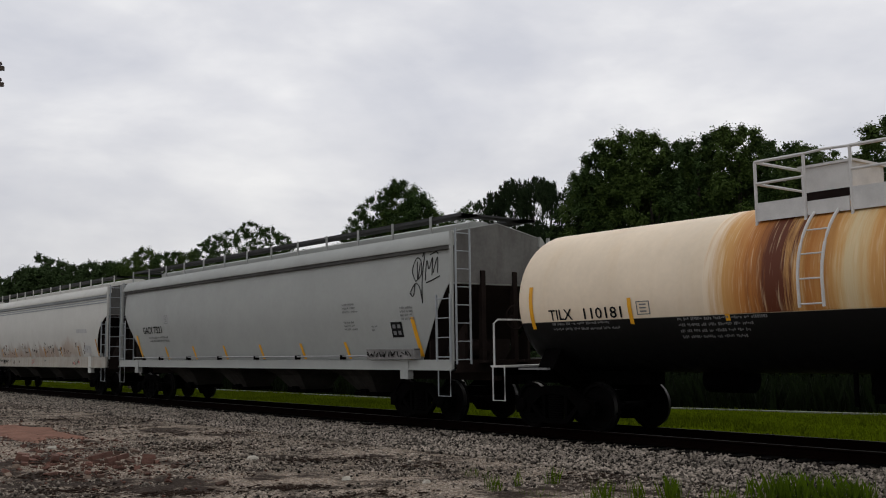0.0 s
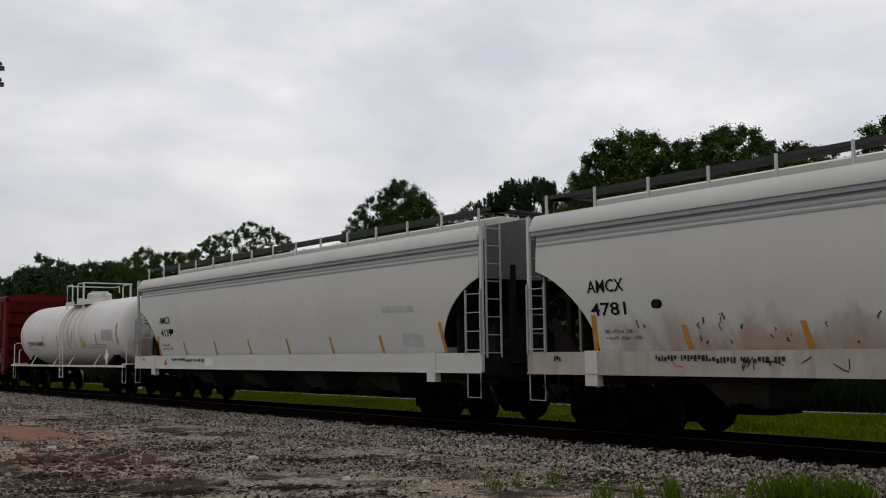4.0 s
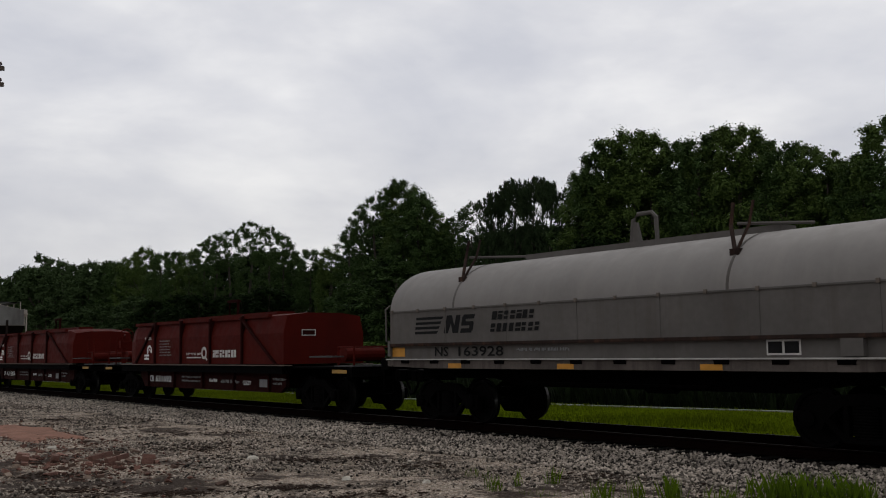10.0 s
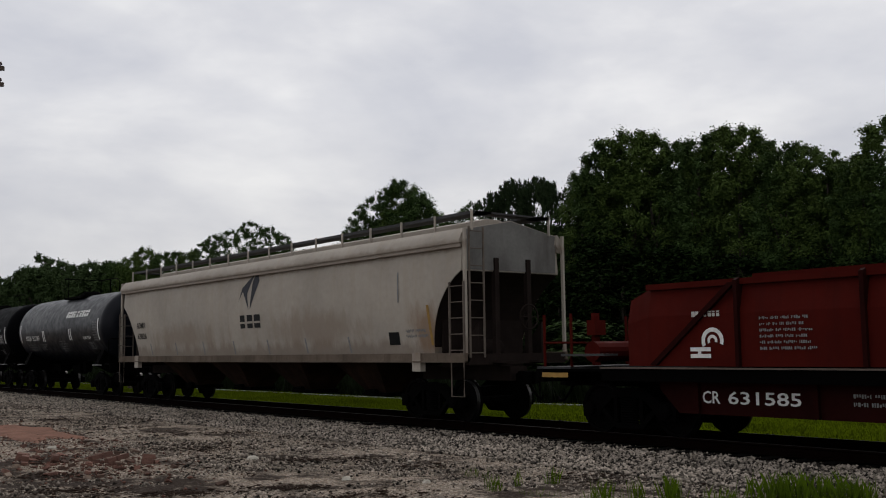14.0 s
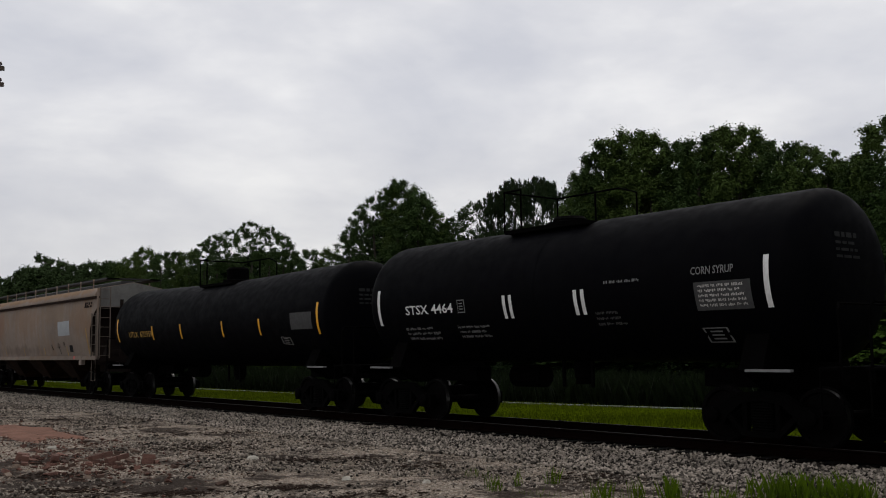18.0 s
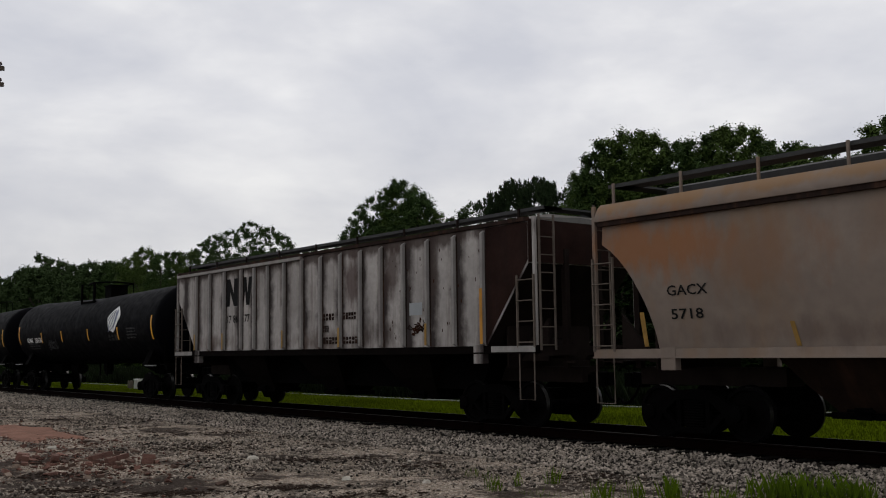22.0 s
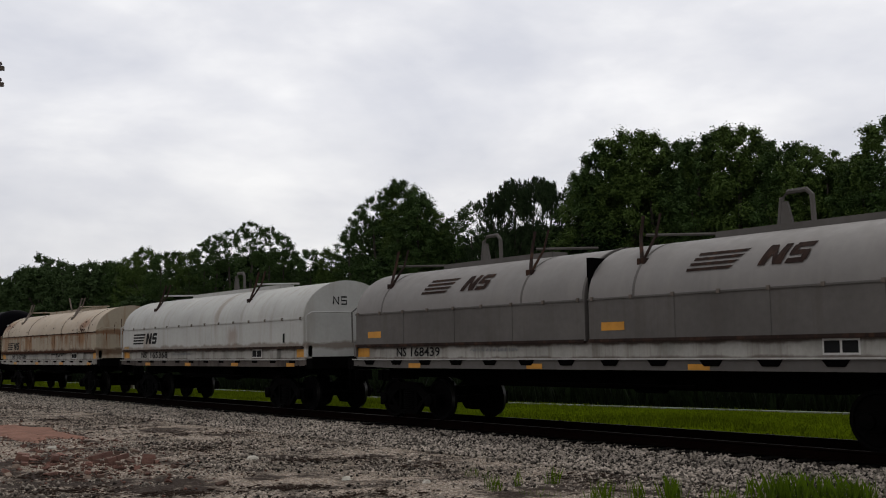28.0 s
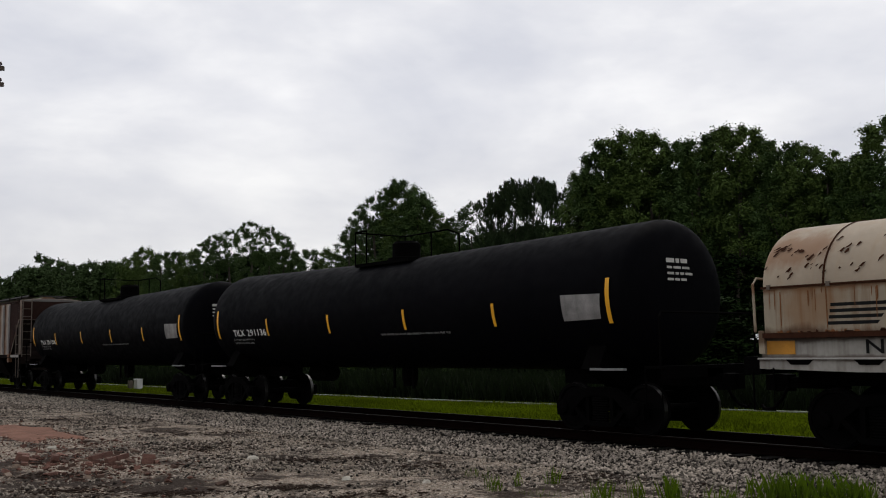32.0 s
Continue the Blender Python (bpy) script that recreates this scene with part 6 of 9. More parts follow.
    if walk:
        part("hatch_cover", Shape().prism([(-0.3, zt - 0.06), (-0.3, zt + 0.06), (-0.22, zt + 0.1), (0.22, zt + 0.1), (0.3, zt + 0.06), (0.3, zt - 0.06)], -half + 0.8, half - 0.8), hatch_paint or paint, car, "long trough hatch")
        for sy in (-1, 1):
            part("running_board", Shape().box(-half + 0.1, half - 0.1, sy * 0.62, sy * 1.12, zt + 0.1, zt + 0.14), DARK_GRATE, car, "dark steel grating walkway")
            part("board_edge", Shape().box(-half + 0.1, half - 0.1, sy * 1.1, sy * 1.13, zt + 0.08, zt + 0.15), DARK_GRATE, car)
            px = -half + 0.25
            while px < half - 0.1:
                part("walkway_post", Shape().box(px - 0.022, px + 0.022, sy * 1.14, sy * 1.18, eave + 0.1, zt + 0.16), rp, car)
                px += posts
        for sg in (-1, 1):
            part("end_walkway", Shape().box(sg * (half - 0.1), sg * (half - 0.5), -1.1, 1.1, zt + 0.1, zt + 0.14), DARK_GRATE, car)
    if flat:
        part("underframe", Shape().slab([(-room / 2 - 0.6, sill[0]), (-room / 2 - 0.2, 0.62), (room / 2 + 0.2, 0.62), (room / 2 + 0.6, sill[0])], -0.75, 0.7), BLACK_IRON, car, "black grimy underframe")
    for rx in ribs:
        # rust and the rib's shadow painted as one dark strip
        part("rib_edge", Shape().box(rx + 0.036, rx + 0.075, -wide - 0.012, -wide + 0.01, bottom(rx) + 0.02, eave - 0.08), GRIME, car, "dark strip for rust and shadow beside the rib")
        for sy in (-1, 1):
            part("rib", Shape().prism([(sy * (wide - 0.01), bottom(rx) + 0.0), (sy * (wide + 0.09), bottom(rx) + 0.06), (sy * (wide + 0.09), eave - 0.1), (sy * (wide - 0.01), eave - 0.03)], rx - 0.036, rx + 0.036), RIB_PAINT, car)
    CARS.append((car, c))
    return car, wall_y, half


# ================= box car =================


def box_car(label, c, length, paint):
    car = thing("box_car", label, "box car", "cars of the freight train")
    half, w, z0, z1 = length / 2, 1.45, 0.62, 4.28
    wall = lambda z: -w
    part("side_panel", Shape().box(-half, half, -w, -w + 0.08, z0 + 0.12, z1), paint, car)
    part("side_panel", Shape().box(-half, half, w - 0.08, w, z0 + 0.12, z1), paint, car)
    part("floor", Shape().box(-half + 0.05, half - 0.05, -w + 0.08, w - 0.08, 1.05, 1.18), HOPPER_CHUTE, car)
    part("roof", Shape().prism([(-w - 0.06, z1 - 0.12), (-w - 0.06, z1 + 0.1), (-w + 0.05, z1 + 0.14), (0, z1 + 0.3), (w - 0.05, z1 + 0.14), (w + 0.06, z1 + 0.1), (w + 0.06, z1 - 0.12)], -half - 0.03, half + 0.03), paint, car)
    for sy in (-1, 1):
        part("roof_edge", Shape().box(-half - 0.02, half + 0.02, sy * (w + 0.02), sy * (w + 0.065), z1 + 0.1, z1 + 0.125), GALVANISED, car, "bare metal roof edge")
    for i in range(13):
        rx = -half + 0.5 + (length - 1.0) * i / 12
        part("roof_rib", Shape().prism([(-w, z1 + 0.13), (0, z1 + 0.32), (w, z1 + 0.13), (0, z1 + 0.25)], rx - 0.04, rx + 0.04), paint, car)
    for sg in (-1, 1):
        end = part("end_panel", Shape().box(sg * half, sg * (half - 0.08), -w, w, 0.95, z1 + 0.05), RED_END, car)
        for i in range(5):
            zz = 1.3 + 0.62 * i
            part("corrugation", Shape().loft([[(sg * (half + d), y, zz + h) for d, h in ((-0.01, -0.24), (0.12, -0.12), (0.12, 0.1), (-0.01, 0.14))] for y in (-w + 0.12, w - 0.12)]), RED_END, end)
        for sy in (-1, 1):
            part("corner_post", Shape().box(sg * (half - 0.1), sg * (half + 0.03), sy * (w - 0.12), sy * (w + 0.03), z0 + 0.15, z1), paint, car)
        part("end_sill", Shape().box(sg * (half + 0.02), sg * (half - 0.3), -1.35, 1.35, 0.85, 1.1), BLACK_IRON, car)
        end_ladder(car, sg * (half + 0.1), -w + 0.4, 1.0, 2.5, RED_SILL)
        stirrup(car, sg * (half - 0.35), -w - 0.04, 0.38, z0 + 0.15, BLACK_IRON)
        bogie(car, sg * (half - 1.5))
    part("center_sill", Shape().box(-half, half, -0.2, 0.2, 0.7, 1.05), BLACK_IRON, car)
    for sy in (-1, 1):
        part("side_sill", Shape().slab([(-half, z0), (half, z0), (half, z0 + 0.2), (-half, z0 + 0.2)], sy * (w + 0.03), sy * (w - 0.04)), paint, car)
    # outer posts, five on each side of the door, then the door itself
    d0, d1 = -1.71, 1.46
    left = np.linspace(-7.25, -2.56, 6)
    right = np.linspace(2.57, 7.14, 6)
    for rx in (*left, *right):
        part("rib", Shape().prism([(-w + 0.01, z0 + 0.2), (-w - 0.07, z0 + 0.24), (-w - 0.07, z1 - 0.18), (-w + 0.01, z1 - 0.12)], rx - 0.055, rx + 0.055), paint, car)
        part("rib", Shape().prism([(w - 0.01, z0 + 0.2), (w + 0.07, z0 + 0.24), (w + 0.07, z1 - 0.18), (w - 0.01, z1 - 0.12)], rx - 0.055, rx + 0.055), paint, car)
    door = part("door", Shape().box(d0, d1, -w - 0.1, -w - 0.04, 0.88, z1 - 0.2), paint, car, "closed sliding door in red paint")
    for zz in (1.45, 2.1, 2.75, 3.4):
        part("door_rib", Shape().prism([(-w - 0.09, zz - 0.06), (-w - 0.15, zz), (-w - 0.09, zz + 0.06)], d0 + 0.1, d1 - 0.1), paint, door)
    part("door_post", Shape().box(d0 - 0.06, d0 + 0.06, -w - 0.14, -w - 0.04, 1.0, z1 - 0.12), paint, door)
    part("door_post", Shape().box(d1 - 0.06, d1 + 0.06, -w - 0.14, -w - 0.04, 1.0, z1 - 0.12), paint, door)
    part("door_bar", Shape().tube([(d0 + 0.25, -w - 0.16, 1.1), (d0 + 0.25, -w - 0.16, z1 - 0.3)], 0.02, 6), paint, door)
    part("door_handle", Shape().box(d0 + 0.0, d0 + 0.35, -w - 0.2, -w - 0.15, 1.9, 1.95), GALVANISED, door, "bare metal latch handle")
    part("door_track", Shape().box(d0 - 0.3, d1 + 0.5, -w - 0.16, -w - 0.03, 0.72, 0.86), BLACK_IRON, car)
    part("door_track", Shape().box(d0 - 3.0, d1 + 0.5, -w - 0.14, -w - 0.03, z1 - 0.2, z1 - 0.13), paint, car)
    couplers(car, half)
    brake_wheel(car, half + 0.16, 0.5, 3.0, 1, RED_SILL)
    for k, tx_ in enumerate((-half + 1.1, -half + 3.6, -half + 5.7, d1 - 0.3, half - 4.0, half - 1.85)):
        patch("reflector", car, [(tx_ - 0.22, 0.65), (tx_ + 0.22, 0.65), (tx_ + 0.22, 0.8 + 0.12 * (k in (0, 5))), (tx_ - 0.22, 0.8 + 0.12 * (k in (0, 5)))], YELLOW, lambda z: -w - 0.03, "yellow reflective plate")
    letters(car, "EE", -half + 2.04, 1.95, 0.23, WHITE_MARK, wall)
    letters(car, "C", -half + 2.72, 1.95, 0.23, WHITE_MARK, wall)
    letters(car, "11", -half + 2.19, 1.6, 0.23, WHITE_MARK, wall)
    letters(car, "34", -half + 2.72, 1.6, 0.23, WHITE_MARK, wall)
    bars(car, -half + 2.05, 1.3, 0.35, 2, FAINT_MARK, wall, 0.06, 0.06, 3)
    bars(car, -half + 2.75, 1.3, 0.35, 2, FAINT_MARK, wall, 0.06, 0.06, 4)
    patch("stencil_frame", car, [(-half + 3.85, 1.92), (-half + 4.12, 1.92), (-half + 4.12, 2.16), (-half + 3.85, 2.16)], FAINT_MARK, wall)
    # spray-painted shapes, faded
    r = random.Random(8)

    def tag(x0, x1, za, zb, n, fill, light, seed):
        """A row of jagged, overlapping letter shapes without meaning: faded fills, pale strokes, dark outlines."""
        q = random.Random(seed)
        for i in range(n * 2):
            cx, cz = x0 + (x1 - x0) * (i + 0.5) / (2 * n) + q.uniform(-0.1, 0.1), (za + zb) / 2 + q.uniform(-0.12, 0.12)
            rx, rz = (x1 - x0) / n * q.uniform(0.35, 0.6), (zb - za) * q.uniform(0.32, 0.5)
            out = [(cx + rx * math.cos(a) * q.uniform(0.55, 1.1), min(zb + 0.1, max(za, cz + rz * math.copysign(abs(math.sin(a)) ** 0.5, math.sin(a)) * q.uniform(0.7, 1.1)))) for a in np.linspace(0, 2 * math.pi, 12)[:-1]]
            patch("spray_paint", car, out, q.choice(fill), wall, "faded spray-painted letter shape", 0.006 + 0.0008 * i)
            if i % 2 == 0:
                ring = [(x, -w - 0.026, z) for x, z in (*out, out[0])]
                part("spray_outline", Shape().tube(ring, 0.013, 4), q.choice((HOPPER_CHUTE, *light)), car, "spray-painted outline")
        for i in range(n * 3):
            x, z = q.uniform(x0, x1), q.uniform(za, zb - 0.3)
            pts = [(x + q.uniform(-0.06, 0.06) * k, -w - 0.028, z + 0.09 * k + q.uniform(-0.03, 0.03)) for k in range(q.randint(3, 6))]
            part("spray_line", Shape().tube(pts, q.uniform(0.012, 0.03), 4), q.choice((*light, RED_BOX)), car, "faded spray-painted stroke")

    # the large faded piece beside the door
    patch("spray_paint", car, [(1.71, 1.34), (1.92, 1.94), (2.22, 2.08), (2.76, 2.06), (3.14, 1.96), (3.41, 1.87), (3.74, 1.9), (4.35, 1.93), (4.57, 1.95), (4.81, 1.76), (4.92, 1.41), (4.82, 1.1), (4.54, 0.95), (2.62, 0.95), (1.97, 1.04)], GRAFFITI_PINK, wall, "faded pink spray-painted piece", 0.006)
    patch("spray_paint", car, [(2.22, 2.05), (2.76, 2.05), (2.75, 1.62), (2.5, 1.57), (2.17, 1.58)], GRAFFITI_WHITE, wall, "", 0.01)
    patch("spray_paint", car, [(3.14, 1.94), (3.48, 1.85), (3.49, 1.14), (3.12, 1.13)], GRAFFITI_WHITE, wall, "", 0.01)
    patch("spray_paint", car, [(3.75, 2.06), (4.3, 2.05), (4.38, 1.73), (4.36, 1.14), (3.66, 1.15)], GRAFFITI_WHITE, wall, "", 0.01)
    patch("spray_paint", car, [(4.47, 1.92), (4.69, 1.88), (4.83, 1.67), (4.86, 1.36), (4.67, 1.1), (4.45, 1.1)], GRAFFITI_PALE, wall, "", 0.01)
    patch("spray_paint", car, [(1.98, 1.53), (2.51, 1.49), (2.42, 1.16), (1.89, 1.23)], GRAFFITI_RED, wall, "", 0.014)
    patch("spray_paint", car, [(3.33, 1.52), (3.44, 1.63), (3.6, 1.61), (3.65, 1.42), (3.5, 1.33), (3.36, 1.4)], HOPPER_CHUTE, wall, "", 0.016)
    patch("spray_paint", car, [(4.36, 1.55), (4.51, 1.58), (4.5, 1.34), (4.38, 1.32)], HOPPER_CHUTE, wall, "", 0.016)
    patch("spray_paint", car, [(2.15, 0.91), (4.57, 0.93), (4.44, 0.64), (2.27, 0.6)], GRAFFITI_MOTTLED, lambda z: -w - 0.03, "blotchy grey spray paint on the sill", 0.006)
    patch("spray_paint", car, [(6.49, 1.36), (6.93, 1.5), (7, 1.41), (6.96, 1.09), (6.54, 1.09)], GRAFFITI_GREY, wall, "", 0.006)
    patch("spray_paint", car, [(6.56, 1.18), (6.94, 1.18), (6.94, 1.1), (6.55, 1.1)], HOPPER_CHUTE, wall, "", 0.01)
    patch("spray_paint", car, [(7.32, 1.29), (7.66, 1.31), (7.68, 1.23), (7.34, 1.17)], GRAFFITI_GREY, wall, "", 0.006)
    patch("spray_paint", car, [(7.44, 0.94), (7.74, 0.95), (7.8, 0.78), (7.45, 0.74)], GRAFFITI_GREY, wall, "", 0.006)
    for stroke in ([(4.43, 2.35), (4.7, 2.15), (4.75, 1.92)],
                   [(4.76, 2.08), (4.91, 2.14), (4.94, 1.98), (4.78, 1.92), (4.76, 2.08)],
                   [(5.06, 2.07), (4.97, 2.03), (4.99, 1.87), (5.14, 1.89)],
                   [(5.17, 2.08), (4.99, 1.69), (5.26, 1.82)],
                   [(4.92, 1.63), (5.13, 1.7), (5.33, 1.67)],
                   [(5.43, 2.23), (5.73, 2.23), (5.61, 2.02), (5.4, 2.04)],
                   [(5.64, 2), (5.81, 2.4), (5.89, 2.01)],
                   [(5.73, 2.21), (5.92, 2.1), (5.88, 1.95), (6.08, 2.03), (6.02, 1.88), (6.17, 1.83), (6.12, 1.68), (5.99, 1.75)],
                   [(6.76, 1.9), (6.92, 1.6)],
                   [(6.6, 1.65), (6.71, 1.71), (6.77, 1.66), (6.67, 1.57), (6.6, 1.65)],
                   [(7.01, 1.64), (7.14, 1.69), (7.22, 1.6), (7.18, 1.42), (7.19, 1.17)]):
        part("scrawl", Shape().tube([(x, -w - 0.016, z) for x, z in stroke], 0.017, 5), GRAFFITI_WHITE, car, "scrawled white spray line")
    edge_ = random.Random(9)
    for k in range(26):
        x = 2.15 + (2.42) * k / 26
        patch("spray_paint", car, [(x, 0.91), (x + edge_.uniform(0.06, 0.16), 0.91), (x + edge_.uniform(0.0, 0.12), 0.91 + edge_.uniform(0.06, 0.16))], GRAFFITI_WHITE, wall, "", 0.018)
    tag(-half + 3.3, -half + 5.8, 0.85, 1.95, 5, (GRAFFITI_GREY, HOPPER_CHUTE, GRAFFITI_GREY), (GRAFFITI_GREY, GRAFFITI_PINK), 5)
    patch("spray_paint", car, [(-half + 4.62, 1.1), (-half + 5.26, 1.12), (-half + 5.25, 1.5), (-half + 4.6, 1.48)], BLACK_IRON, wall, "black overpainted box", 0.04)
    for rx in left[3:6]:
        for zz, h in ((0.95, 0.3), (1.35, 0.35), (1.8, 0.12)):
            patch("spray_paint", car, [(rx - 0.05, zz), (rx + 0.04, zz), (rx + 0.045, zz + h), (rx - 0.03, zz + h * 0.95)], GRAFFITI_WHITE, lambda z: -w - 0.07, "white spray paint over the rib", 0.006)
    for k in range(11):
        a = math.pi * (0.06 + 0.88 * k / 10)
        part("spray_line", Shape().tube([(-half + 4.6 + 0.12 * math.cos(a), -w - 0.014, 0.72 + 0.08 * math.sin(a)), (-half + 4.6 + 0.6 * math.cos(a), -w - 0.014, 0.72 + 0.36 * math.sin(a))], 0.014, 4), GRAFFITI_PINK, car, "faded spray-painted ray")
    letters(car, "177", -half + 5.62, 2.58, 0.2, GRAFFITI_WHITE, wall, wide=0.4)
    letters(car, "1345", -half + 5.57, 2.22, 0.18, GRAFFITI_WHITE, wall, wide=0.5)
    for x0, z0_, w_, h_ in ((-half + 5.6, 2.46, 0.42, 0.07), (-half + 5.55, 1.8, 0.58, 0.12), (-half + 5.58, 1.62, 0.5, 0.1), (-half + 5.75, 1.3, 0.35, 0.08), (-half + 5.8, 1.12, 0.3, 0.05)):
        pts = [(x0 + w_ * k / 15 + 0.04 * math.cos(k * 1.9), -w - 0.014, z0_ + h_ * math.sin(k * 1.9) * r.uniform(0.6, 1.1)) for k in range(16)]
        part("scrawl", Shape().tube(pts, 0.011, 4), GRAFFITI_WHITE, car, "scrawled white spray line")
    patch("spray_paint", car, [(d0 + 0.1, 0.9), (d1 - 0.08, 0.9), (d1 - 0.1, 1.5), (d1 - 0.6, 1.62), (d1 - 1.0, 1.52), (d1 - 1.5, 1.66), (d0 + 1.0, 1.5), (d0 + 0.6, 1.6), (d0 + 0.12, 1.42)], GRAFFITI_SMUDGE, lambda z: -w - 0.1, "smudged dark spray paint over the door", 0.004)
    for x0 in (d0 + 0.4, d0 + 1.3, d0 + 2.2):
        patch("spray_paint", car, [(x0, 0.95), (x0 + 0.62, 0.92), (x0 + 0.7, 1.3), (x0 + 0.45, 1.6), (x0 + 0.12, 1.5)], RED_SILL, lambda z: -w - 0.1, "faded dark spray-painted shape", 0.006)
        for j in range(4):
            ph = 1.3 * j + 5 * x0
            part("scrawl", Shape().tube([(x0 + 0.08 + 0.16 * j + 0.1 * math.cos(0.7 * k + ph), -w - 0.112, 1.22 + (0.26 - 0.03 * j) * math.sin(0.55 * k + ph)) for k in range(10)], 0.011, 4), GRAFFITI_GREY, car, "scrawled grey spray line")
    for x0, z0_, w_, h_, sd in ((d0 + 0.15, 0.92, 0.9, 0.62, 1), (d0 + 1.0, 0.95, 1.0, 0.7, 2), (d0 + 2.0, 0.93, 0.95, 0.55, 3)):
        q = random.Random(sd)
        for j in range(5):
            line = [(x0 + w_ * q.random(), z0_ + h_ * q.random()) for _ in range(6)]
            spray(car, lambda z: -w - 0.1, line, (GRAFFITI_GREY, GRAFFITI_PINK, GRAFFITI_GREY)[j % 3], q.uniform(0.012, 0.03), "faded spray-painted loop")
    for x0, z0_, w_, h_, sd in ((6.3, 1.55, 0.75, 0.5, 4), (6.95, 1.3, 0.55, 0.6, 5), (-half + 3.4, 1.0, 0.9, 0.85, 6), (-half + 5.5, 1.35, 0.6, 0.6, 7)):
        q = random.Random(sd)
        for j in range(3):
            spray(car, lambda z: -w, [(x0 + w_ * q.random(), z0_ + h_ * q.random()) for _ in range(5)], GRAFFITI_PALE if j else GRAFFITI_WHITE, 0.011, "scrawled pale spray line")
    CARS.append((car, c))
    return car


# ================= coil cars =================


def hood_mesh(x0, x1, za, zb, top, hw):
    """A round-topped steel cover: upright sides, then an arch."""
    ring = [(-hw, za), (-hw, zb)] + [(-hw * math.cos(a), zb + (top - zb) * math.sin(a)) for a in np.linspace(0.12, math.pi - 0.12, 22)] + [(hw, zb), (hw, za)]
    return Shape().prism(ring, x0, x1)


